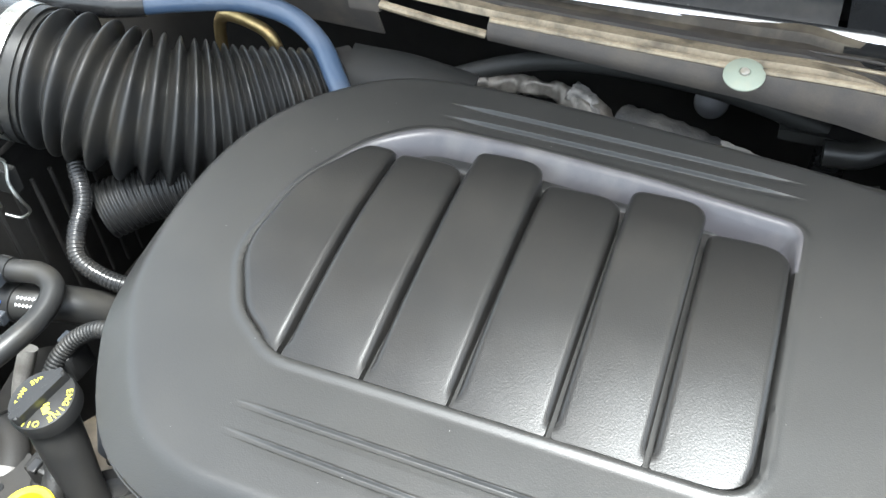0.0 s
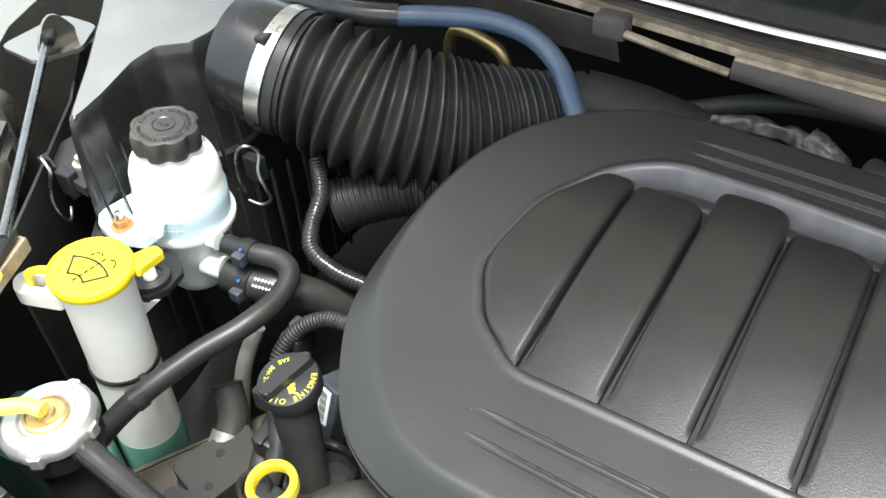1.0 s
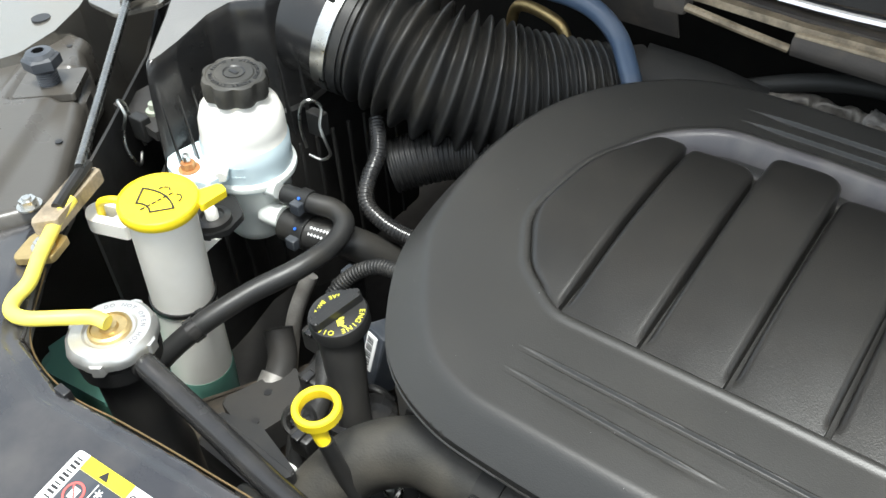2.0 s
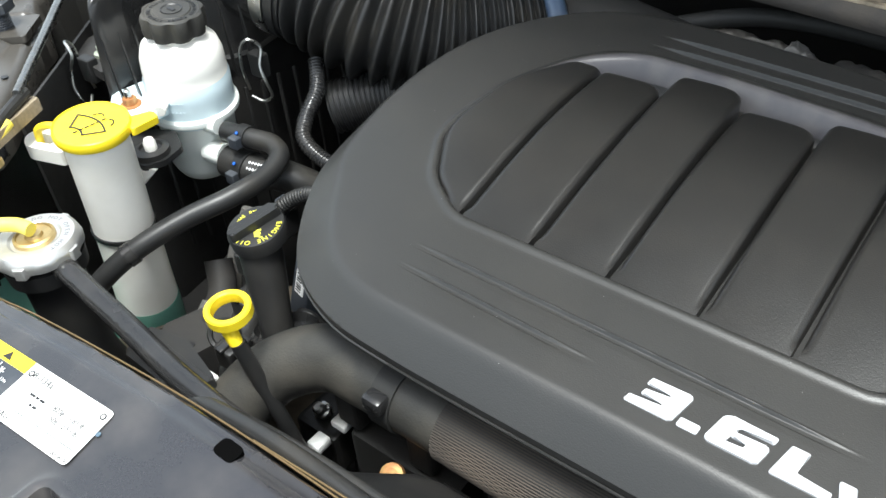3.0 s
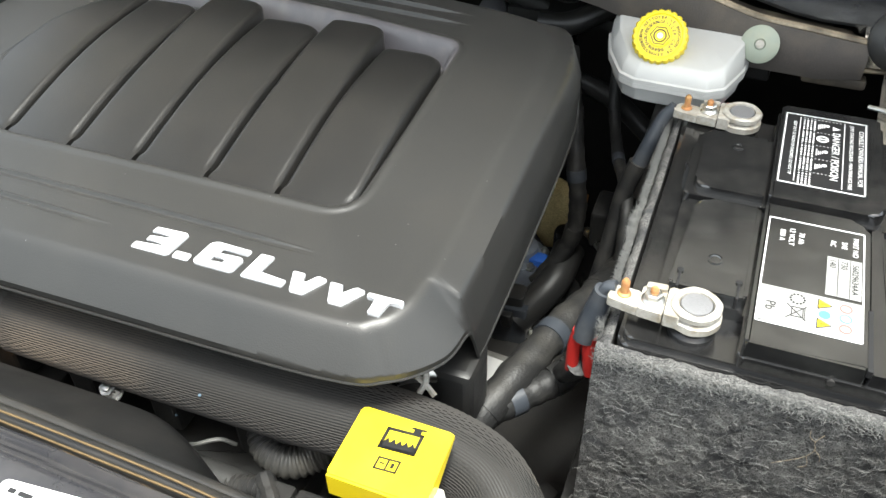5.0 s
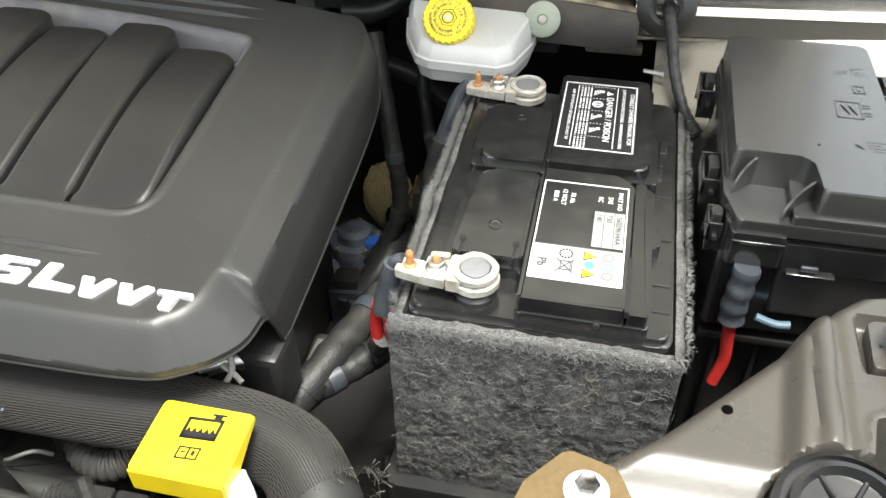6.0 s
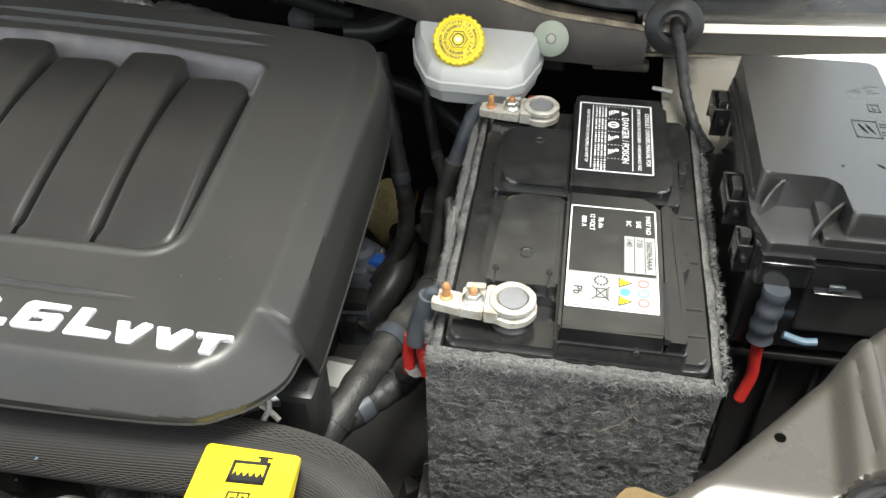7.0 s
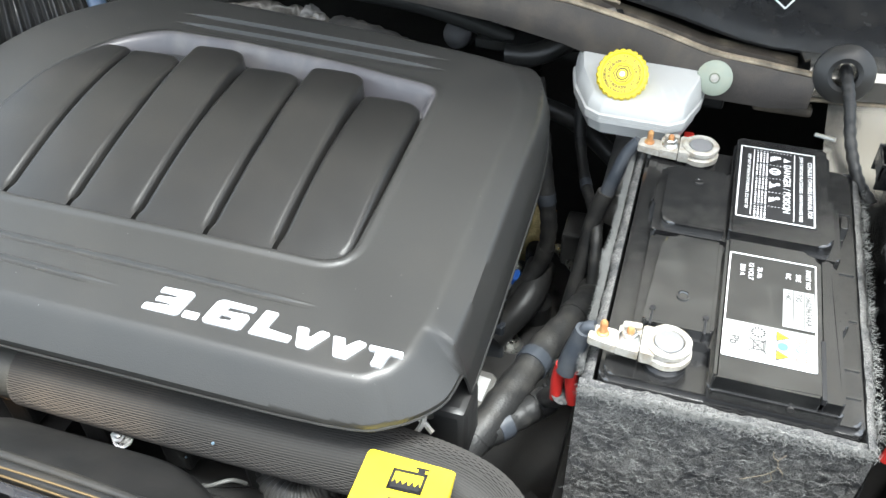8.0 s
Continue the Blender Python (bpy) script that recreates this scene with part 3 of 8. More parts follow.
def push_clip(at, r, axis, name="push_clip"):
    c = thing(name, "pale green nylon push clip in the scuttle flange", "clip", at, "push clips")
    part("head", lathe([(r, 0.0), (r * 1.0, 0.0012), (r * 0.85, 0.003), (r * 0.3, 0.0042), (r * 0.25, 0.0032)], 30, at=at, axis=axis), M_PALE, c)
    part("pin", lathe([(r * 0.22, 0.003), (r * 0.22, 0.0055), (r * 0.1, 0.006)], 14, at=at, axis=axis), M_ZINC, c)
    return c


push_clip((0.317, 0.4290, 0.913), 0.0165, (0, -0.9, 0.42))
push_clip((0.020, 0.4470, 0.962), 0.0165, (0, -0.35, 0.94))

# ---- champagne apron beside the scuttle ----
apron = thing("apron", "champagne painted strut tower apron", "body panel", (0.6, 0.4, 0.85))
part("tower_panel", sheet([[(x, y, z + 0.03 * (x - 0.40) + 0.02 * math.sin((x - 0.4) * 5)) for y, z in ((0.456, 0.893), (0.44, 0.884), (0.41, 0.872), (0.38, 0.862), (0.35, 0.845), (0.345, 0.80), (0.345, 0.70))] for x in np.linspace(0.424, 0.80, 14)], 0.002), M_PAINT, apron)
part("upper_beam", sheet([[(x, y, z + 0.05 * (x - 0.40)) for y, z in ((0.452, 0.893), (0.446, 0.897), (0.446, 0.918), (0.452, 0.924), (0.47, 0.924), (0.50, 0.905), (0.56, 0.885))] for x in np.linspace(0.400, 0.80, 12)], 0.002), M_PAINT, apron)
part("seam", tube([(0.40, 0.448, 0.893), (0.55, 0.448, 0.901), (0.80, 0.448, 0.913)], 0.002, 8, 6), M_DIRTPAINT, apron)
part("lip", box(0.358, 0.412, 0.442, 0.456, 0.876, 0.886, 0.003), M_GRIME, apron)
part("stud", tube([(0.415, 0.41, 0.880), (0.432, 0.403, 0.882)], 0.0022, 8, 2), M_STEEL, apron)

g = thing("grommet", "black rubber grommet in the champagne scuttle", "grommet", (0.427, 0.432, 0.934))
part("ring", lathe([(0.011, 0.006), (0.015, 0.008), (0.023, 0.005), (0.0265, 0.001), (0.0265, -0.004), (0.011, -0.004)], 32, at=(0.427, 0.437, 0.930), axis=(0, -0.93, 0.36), closed=False), M_RUBBER, g)
solo("wiring_loom", tube([(0.430, 0.455, 0.925), (0.429, 0.430, 0.931), (0.434, 0.408, 0.918), (0.441, 0.385, 0.893), (0.452, 0.362, 0.872), (0.466, 0.345, 0.86)], 0.0052, 12, 10, wave=lambda i, s: 1 + 0.10 * math.sin(i * 1.9)), M_TAPE, "black taped wiring loom from the grommet", "cable")


# ---- engine cover ----
def zc(y):
    return 0.911 + 0.1 * (y - 0.096)


def closed_curve(points, n):
    """Closed Catmull-Rom through rows of numbers, n samples, as an array."""
    p = np.array(points, float)
    k = len(p)
    out = []
    for i in range(k):
        a, b, c, d = p[i - 1], p[i], p[(i + 1) % k], p[(i + 2) % k]
        for t in np.linspace(0, 1, n, endpoint=False):
            out.append(0.5 * (2 * b + (c - a) * t + (2 * a - 5 * b + 4 * c - d) * t * t + (3 * b - a - 3 * c + d) * t ** 3))
    return np.array(out)


# crease x, y; outer x, y; drop of the outer edge below the top
RIM = [(-0.190, 0.004, -0.195, -0.017, 0.022), (-0.05, 0.004, -0.05, -0.017, 0.022), (0.105, 0.004, 0.108, -0.015, 0.022), (0.137, 0.013, 0.150, -0.003, 0.024),
       (0.150, 0.030, 0.176, 0.022, 0.026), (0.1545, 0.052, 0.182, 0.049, 0.028), (0.1555, 0.060, 0.183, 0.058, 0.040), (0.1565, 0.08, 0.184, 0.078, 0.041), (0.1580, 0.19, 0.185, 0.18, 0.040), (0.1600, 0.30, 0.183, 0.31, 0.040),
       (0.150, 0.342, 0.170, 0.372, 0.042), (0.120, 0.362, 0.130, 0.392, 0.034), (0.02, 0.376, 0.02, 0.400, 0.026), (-0.10, 0.388, -0.10, 0.408, 0.022),
       (-0.20, 0.394, -0.205, 0.412, 0.020), (-0.265, 0.384, -0.272, 0.398, 0.018), (-0.325, 0.340, -0.334, 0.348, 0.016), (-0.358, 0.280, -0.369, 0.284, 0.016),
       (-0.366, 0.205, -0.378, 0.205, 0.016), (-0.352, 0.125, -0.371, 0.118, 0.017), (-0.326, 0.080, -0.350, 0.066, 0.018), (-0.284, 0.029, -0.309, 0.014, 0.019), (-0.244, 0.008, -0.258, -0.011, 0.021)]
RIMC = closed_curve(RIM, 24)


def inside_and_distance(px, py, poly):
    """Signed distance (positive inside) and the index of the nearest edge, for arrays of points."""
    n = len(poly)
    best = np.full(px.shape, 1e9)
    near = np.zeros(px.shape, int)
    ins = np.zeros(px.shape, bool)
    for i in range(n):
        ax, ay = poly[i]
        bx, by = poly[(i + 1) % n]
        ex, ey = bx - ax, by - ay
        t = np.clip(((px - ax) * ex + (py - ay) * ey) / (ex * ex + ey * ey + 1e-12), 0, 1)
        d = np.hypot(px - ax - t * ex, py - ay - t * ey)
        m = d < best
        best = np.where(m, d, best)
        near = np.where(m, i, near)
        hit = ((ay > py) != (by > py)) & (px < (bx - ax) * (py - ay) / (by - ay + 1e-15) + ax)
        ins ^= hit
    return np.where(ins, best, -best), near


POCKET = rounded([(-0.222, 0.0955), (0.082, 0.0945), (0.083, 0.306), (-0.02, 0.320), (-0.12, 0.328), (-0.205, 0.330), (-0.246, 0.305), (-0.281, 0.245), (-0.2905, 0.170), (-0.262, 0.122)],
                 [0.045, 0.026, 0.014, 0.2, 0.3, 0.06, 0.10, 0.10, 0.06, 0.05], 10)


def skirt(x, y):
    """How far the outer edge hangs down; deepest along the battery side."""
    return 0.005 + 0.031 * float(smooth01(np.array((x - 0.15) / 0.03)) * smooth01(np.array((y - 0.055) / 0.015)) * smooth01(np.array((0.375 - y) / 0.03)))


def cover_height(x, y):
    outer = [tuple(r) for r in RIMC[:, 2:4]]
    crease = [tuple(r) for r in RIMC[:, 0:2]]
    do, _ = inside_and_distance(x, y, outer)
    dc, near = inside_and_distance(x, y, crease)
    drop = RIMC[near, 4]
    # the crease is rolled, not sharp
    roll = 0.0045
    out = np.where(dc > roll, 0.0, np.where(dc < -roll, -dc, (roll - dc) ** 2 / (4 * roll)))
    u = np.clip(out / (out + np.clip(do, 0, None) + 1e-9), 0, 1)
    # the flank folds a second time where it hangs deepest
    fold = smooth01((drop - 0.026) / 0.016)
    bent = np.where(u < 0.70, 0.0105 * u / 0.70, 0.0105 + (drop - 0.0105) * (u - 0.70) / 0.30)
    z = zc(y) - drop * u * (1 - fold) - bent * fold
    # broad crown, and a step down in front of the badge
    z += 0.003 * np.clip(1 - ((x + 0.1) / 0.3) ** 2, 0, 1)
    # engraved lines
    for x0, x1, y0, y1, h in ((-0.232, 0.082, 0.0575, 0.0535, 0.0020), (-0.230, -0.066, 0.038, 0.033, 0.0020), (-0.207, 0.086, 0.3665, 0.3510, 0.0034), (-0.208, 0.088, 0.3505, 0.3360, 0.0034)):
        run = np.clip((x - x0) / (x1 - x0), 0, 1)
        below = (y0 + (y1 - y0) * run) - y
        taper = smooth01((x - x0) / 0.05) * smooth01((x1 - x) / 0.06)
        hollow = smooth01(below / 0.0016) * np.clip(1 - below / 0.009, 0, 1)
        floor = smooth01(below / 0.0010) * smooth01((0.0046 - below) / 0.0010)
        z += taper * h * (0.50 * np.clip(1 - np.abs(below + 0.0004) / 0.0012, 0, 1) - 0.40 * floor - 0.25 * hollow)
    # pocket that holds the bars, with a raised lip
    dp, _ = inside_and_distance(x, y, POCKET)
    back = smooth01((y - 0.27) / 0.05)
    wall = 0.003 + 0.017 * back
    depth = 0.011 + 0.012 * back
    z += 0.0016 * np.clip(1 - np.abs(dp + 0.0035) / 0.0045, 0, 1)
    z -= depth * smooth01(dp / wall)
    return z, do


def grid_mesh(x0, x1, y0, y1, step, height, outline, low=None, step_y=None, fine=(), contour=None):
    """Height field clipped to an outline; the rim hangs down to low(x, y)."""
    nx, ny = int((x1 - x0) / step) + 1, int((y1 - y0) / (step_y or step)) + 1
    ys = list(np.linspace(y0, y1, ny))
    for a, b in fine:
        ys = [v for v in ys if v < a or v > b] + list(np.linspace(a, b, int((b - a) / 0.0004)))
    ys = np.array(sorted(ys))
    ny = len(ys)
    gx, gy = np.meshgrid(np.linspace(x0, x1, nx), ys, indexing="ij")
    d, near = inside_and_distance(gx, gy, outline)
    poly = np.array(outline)
    nxt = np.roll(poly, -1, axis=0)
    a, e = poly[near], nxt[near] - poly[near]
    t = np.clip(((gx - a[..., 0]) * e[..., 0] + (gy - a[..., 1]) * e[..., 1]) / (e[..., 0] ** 2 + e[..., 1] ** 2 + 1e-12), 0, 1)
    if contour is not None:
        # pull the nearest grid points onto the contour, so that it runs smoothly
        tiny = 1e-4
        c0 = contour(gx, gy)
        sx, sy = (contour(gx + tiny, gy) - c0) / tiny, (contour(gx, gy + tiny) - c0) / tiny
        close = (np.abs(c0) < step * 0.55) & (d > step)
        gx = np.where(close, gx - c0 * sx, gx)
        gy = np.where(close, gy - c0 * sy, gy)
    outside = d < 0
    gx = np.where(outside, a[..., 0] + t * e[..., 0], gx)
    gy = np.where(outside, a[..., 1] + t * e[..., 1], gy)
    gz = height(gx, gy)
    used = {}
    verts, faces = [], []

    def vert(i, j):
        if (i, j) not in used:
            used[(i, j)] = len(verts)
            verts.append((gx[i, j], gy[i, j], gz[i, j]))
        return used[(i, j)]

    inside = ~outside
    for i in range(nx - 1):
        for j in range(ny - 1):
            if inside[i, j] or inside[i + 1, j] or inside[i, j + 1] or inside[i + 1, j + 1]:
                faces.append((vert(i, j), vert(i + 1, j), vert(i + 1, j + 1), vert(i, j + 1)))
    me = bpy.data.meshes.new("field")
    me.from_pydata(verts, [], faces)
    bm = bmesh.new()
    bm.from_mesh(me)
    bpy.data.meshes.remove(me)
    bmesh.ops.dissolve_degenerate(bm, dist=1e-6, edges=bm.edges[:])
    bmesh.ops.remove_doubles(bm, verts=bm.verts[:], dist=5e-6)
    if low is not None:
        rim = [e for e in bm.edges if len(e.link_faces) == 1]
        ret = bmesh.ops.extrude_edge_only(bm, edges=rim)
        for v in ret["geom"]:
            if isinstance(v, bmesh.types.BMVert):
                v.co.z = low(v.co.x, v.co.y, v.co.z)
    return bm


cover = thing("engine_cover", "dusty dark grey moulded engine cover with six bars and chrome letters", "engine cover", (-0.09, 0.19, 0.87))
OUTER = [tuple(r) for r in RIMC[:, 2:4]]
part("shell", grid_mesh(-0.385, 0.202, -0.018, 0.418, 0.00185, lambda x, y: cover_height(x, y)[0], OUTER, lambda x, y, z: z - skirt(x, y), 0.0016, ((0.030, 0.061), (0.333, 0.368)), lambda x, y: inside_and_distance(x, y, POCKET)[0] + 0.0022), M_COVER, cover, angle=40)
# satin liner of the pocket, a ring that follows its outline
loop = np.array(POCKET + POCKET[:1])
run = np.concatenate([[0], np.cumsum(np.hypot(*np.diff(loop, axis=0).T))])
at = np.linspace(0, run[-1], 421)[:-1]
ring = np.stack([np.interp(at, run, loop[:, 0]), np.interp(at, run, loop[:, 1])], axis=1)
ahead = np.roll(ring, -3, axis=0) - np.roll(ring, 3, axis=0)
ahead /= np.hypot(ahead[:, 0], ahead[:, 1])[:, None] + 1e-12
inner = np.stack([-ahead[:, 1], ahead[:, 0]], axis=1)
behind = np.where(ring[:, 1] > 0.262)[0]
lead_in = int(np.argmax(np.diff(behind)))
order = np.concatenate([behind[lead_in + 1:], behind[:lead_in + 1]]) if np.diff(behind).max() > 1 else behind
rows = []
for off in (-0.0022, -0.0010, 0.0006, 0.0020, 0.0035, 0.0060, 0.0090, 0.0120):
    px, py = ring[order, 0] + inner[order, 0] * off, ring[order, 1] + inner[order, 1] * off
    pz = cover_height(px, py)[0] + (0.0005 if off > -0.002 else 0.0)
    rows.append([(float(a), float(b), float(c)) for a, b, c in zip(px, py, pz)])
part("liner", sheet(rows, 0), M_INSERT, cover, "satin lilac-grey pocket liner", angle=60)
LIP = [(float(r[2]), float(r[3]), float(zc(r[3]) - r[4] + 0.0005 - skirt(r[2], r[3]))) for r in RIMC[::6]]
part("lip", tube(LIP + LIP[:1], 0.0011, 6, 1, smooth=False, caps=False), M_COVER, cover)

CUTS = [-0.2215, -0.1600, -0.1000, -0.0370, 0.0215]
ENDS = [0.306, 0.303, 0.319, 0.303, 0.3125, 0.291]
for k in range(6):
    gap = 0.0020
    x0 = CUTS[k - 1] + gap if k else None
    x1 = CUTS[k] - gap if k < 5 else 0.0795
    end = ENDS[k]
    mid0 = ((x0 if x0 else -0.285) + x1) / 2 - 0.004
    if k == 0:
        line = rounded([(x1, 0.0965), (x1, end), (-0.2475, 0.3005), (-0.2800, 0.2440), (-0.2895, 0.170), (-0.2612, 0.1230)], [0.002, 0.012, 0.06, 0.10, 0.06, 0.05], 10)
    elif k == 5:
        line = rounded([(x0, 0.0970), (x1, 0.0970), (x1, end - 0.013), (mid0, end + 0.001), (x0, end - 0.005)], [0.002, 0.024, 0.019, 0.035, 0.015], 8)
    else:
        line = rounded([(x0, 0.0970), (x1, 0.0970), (x1, end - 0.012), (mid0, end + 0.001), (x0, end - 0.005)], [0.002, 0.002, 0.019, 0.035, 0.015], 8)
    proud = (0.0, 0.0, 0.0035, 0.0, 0.0035, -0.001)[k]
    mid = ((x0 if x0 else -0.285) + x1) / 2

    def bar_height(x, y, line=line, proud=proud, mid=mid, end=end):
        d, _ = inside_and_distance(x, y, line)
        v = (y - 0.095) / (end - 0.095)
        bulge = -0.0035 + 0.0125 * np.sin(np.clip(v, 0, 1) * math.pi * 0.86) + proud * smooth01((v - 0.45) / 0.4)
        tip = -0.010 * smooth01((y - (end - 0.014)) / 0.014) ** 2
        edge = -0.0030 * np.clip(1 - d / 0.0045, 0, 1) ** 2 * smooth01((y - 0.101) / 0.012)
        crown = -0.0010 * np.clip(np.abs(x - mid) / 0.03, 0, 1.4) ** 2
        return zc(y) + 0.003 * np.clip(1 - ((x + 0.1) / 0.3) ** 2, 0, 1) + bulge + tip + edge + crown

    xs = [p[0] for p in line]
    part("bar", grid_mesh(min(xs) - 0.002, max(xs) + 0.002, 0.096, end + 0.002, 0.0016, bar_height, line, lambda x, y, z: zc(y) - 0.024), M_BAR, cover, angle=50)


def slanted(polys, x, y, w, h, shear=0.10):
    """Block letter from polygons in a unit box, sheared, on the cover."""
    bm = bmesh.new()
    for poly in polys:
        pts = [(x + px * w + shear * py * h, y + py * h) for px, py in poly]
        prism(rounded(pts, 0.0014, 3), lambda a, b: zc(b) - 0.001, lambda a, b: zc(b) + 0.0042, 0.0008, bm, 1)
    return bm


THREE = [[(0.10, 1), (0.92, 1), (1, 0.92), (1, 0.08), (0.92, 0), (0, 0), (0, 0.26), (0.68, 0.26), (0.68, 0.39), (0.16, 0.39), (0.16, 0.61), (0.68, 0.61), (0.68, 0.74), (0.10, 0.74)]]
SIX = [[(0.12, 1), (0.98, 1), (0.98, 0.78), (0.36, 0.78), (0.36, 0.62), (0.92, 0.62), (1, 0.54), (1, 0.08), (0.92, 0), (0.08, 0), (0, 0.08), (0, 0.88)][:5] + [(0.33, 0.62), (0.33, 0.22), (0.02, 0.05), (0, 0.12), (0, 0.88)],
       [(0.33, 0.62), (0.92, 0.62), (1, 0.54), (1, 0.08), (0.92, 0), (0.10, 0), (0.02, 0.05), (0.33, 0.22), (0.67, 0.22), (0.67, 0.42), (0.33, 0.42)]]
ELL = [[(0, 1), (0.34, 1), (0.34, 0.26), (1, 0.26), (1, 0), (0, 0)]]
VEE = [[(0, 1), (0.36, 1), (0.46, 0.42), (0.72, 1), (1.0, 1), (0.60, 0), (0.24, 0)]]
TEE = [[(0, 1), (1, 1), (1.02, 0.74), (0.66, 0.74), (0.58, 0), (0.24, 0), (0.32, 0.74), (0.02, 0.74)]]
DOT = [[(0, 0), (0, 0.8), (1, 0.8), (1, 0)]]
BASE = 0.0190
for nm, shape, lx, ly, lw, lh in (("digit_three", THREE, -0.0445, BASE, 0.0290, 0.0215), ("point", DOT, -0.0125, BASE + 0.0003, 0.0120, 0.0075), ("digit_six", SIX, 0.0030, BASE, 0.0300, 0.0212),
                                  ("letter_l", ELL, 0.0392, BASE - 0.0002, 0.0300, 0.0212), ("letter_v", VEE, 0.0695, BASE - 0.0015, 0.0250, 0.0158),
                                  ("letter_v", VEE, 0.0965, BASE - 0.0020, 0.0250, 0.0152), ("letter_t", TEE, 0.1230, BASE - 0.0022, 0.0240, 0.0148)):
    part(nm, slanted(shape, lx, ly, lw, lh, 0.21 if lh > 0.02 else 0.05), M_SILVER, cover, "satin chrome letter")

# pale dust specks on the cover
sr = random.Random(21)
sx = np.array([sr.uniform(-0.35, 0.16) for i in range(260)])
sy = np.array([sr.uniform(0.0, 0.40) for i in range(260)])
free = (inside_and_distance(sx, sy, OUTER)[0] > 0.015) & (inside_and_distance(sx, sy, POCKET)[0] < -0.004)
sz = cover_height(sx, sy)[0]
bm = bmesh.new()
for x, y, z in list(zip(sx[free], sy[free], sz[free]))[:45]:
    r = sr.uniform(0.00018, 0.00042)
    lathe([(r, -0.0002), (r * 0.6, 0.0002)], 5, bm, at=(float(x), float(y), float(z)))
tagged(part("dust_specks", bm, M_DULL, cover, "pale dust specks"), kind="stuff")


# ---- battery ----
bat = thing("battery", "black car battery with printed labels wrapped in grey felt", "battery", (0.358, 0.22, 0.69))
part("case", prism(rounded([(0.2715, 0.076), (0.4455, 0.076), (0.4455, 0.363), (0.2715, 0.363)], 0.008), 0.69, 0.872, 0.003), M_BATT, bat)
part("top_rim", prism(rounded([(0.2745, 0.079), (0.4425, 0.079), (0.4425, 0.360), (0.2745, 0.360)], 0.007), 0.872, 0.8765, 0.002), M_BATT, bat)
# rear lid
rear_lid = part("lid", prism(rounded([(0.287, 0.226), (0.430, 0.226), (0.430, 0.290), (0.424, 0.290), (0.424, 0.364), (0.344, 0.364), (0.344, 0.312), (0.287, 0.312), (0.287, 0.285), (0.283, 0.285), (0.283, 0.262), (0.287, 0.262)], 0.004), 0.8766, 0.888, 0.002), M_BATT, bat)
part("panel", prism(rounded([(0.2925, 0.231), (0.3425, 0.231), (0.3425, 0.309), (0.2925, 0.309)], [0.012, 0.002, 0.004, 0.004]), 0.888, 0.8935, 0.0026), M_BATT, rear_lid)
part("panel", prism(rounded([(0.3455, 0.230), (0.4235, 0.230), (0.4235, 0.286), (0.4195, 0.290), (0.4195, 0.361), (0.3455, 0.361)], [0.002, 0.012, 0.004, 0.002, 0.003, 0.003]), 0.888, 0.8965, 0.0026), M_BATT, rear_lid)
part("latch", box(0.4305, 0.4365, 0.266, 0.283, 0.877, 0.890, 0.001), M_BATT, rear_lid)
part("dimple", lathe([(0.0042, 0.0), (0.0042, 0.0008), (0.003, 0.0010), (0.0028, 0.0004)], 18, at=(0.318, 0.291, 0.8935)), M_BATT, rear_lid)
# front lid
front_lid = part("lid", prism(rounded([(0.288, 0.116), (0.343, 0.116), (0.343, 0.0765), (0.4285, 0.0765), (0.4285, 0.158), (0.434, 0.158), (0.434, 0.176), (0.4285, 0.176), (0.4285, 0.2225), (0.288, 0.2225)], 0.004), 0.8766, 0.886, 0.002), M_BATT, bat)
part("panel", prism(rounded([(0.2935, 0.1185), (0.3425, 0.1185), (0.3425, 0.2165), (0.2985, 0.2165)], [0.003, 0.003, 0.003, 0.012]), 0.886, 0.8945, 0.0026), M_FILM, front_lid, "glossy smoked terminal cover")
part("panel", prism(rounded([(0.3445, 0.0775), (0.4125, 0.0775), (0.4125, 0.2175), (0.3445, 0.2175)], [0.002, 0.002, 0.012, 0.002]), 0.886, 0.8990, 0.0028), M_FILM, front_lid, "glossy smoked label panel")
part("panel", prism(rounded([(0.4140, 0.0775), (0.4265, 0.0775), (0.4265, 0.154), (0.4215, 0.158), (0.4215, 0.2145), (0.4140, 0.2145)], 0.002), 0.886, 0.8965, 0.0015), M_BATT, front_lid)
part("slot", box(0.4118, 0.4146, 0.0765, 0.128, 0.8945, 0.8996), M_INK, front_lid)
for sx in (0.2985, 0.3355):
    part("slot", box(sx, sx + 0.0018, 0.1165, 0.132, 0.884, 0.8952, 0.0005), M_INK, front_lid)
    part("slot", lathe([(0.0022, 0.0), (0.0022, 0.0006)], 12, at=(sx + 0.0009, 0.132, 0.8948)), M_INK, front_lid)
part("dimple", lathe([(0.0048, 0.0), (0.0048, 0.0010), (0.0036, 0.0012), (0.0030, 0.0004)], 18, at=(0.319, 0.150, 0.8945)), M_FILM, front_lid)
part("drain", lathe([(0.0022, 0.0), (0.0022, 0.002)], 12, at=(0.396, 0.0772, 0.884), axis=(0, -1, 0)), M_DEEP, front_lid)
for yy in (0.103, 0.128, 0.176, 0.226, 0.30):
    part("rib", box(0.4310, 0.4425, yy, yy + 0.0016, 0.8764, 0.8775), M_FILM, bat)


def on_battery(z):
    """Print that reads from the back of the car to its front: text right is -y, text up is +x."""
    return Matrix(((0, 1, 0, 0), (-1, 0, 0, 0), (0, 0, 1, z), (0, 0, 0, 1)))


rng = random.Random(4)
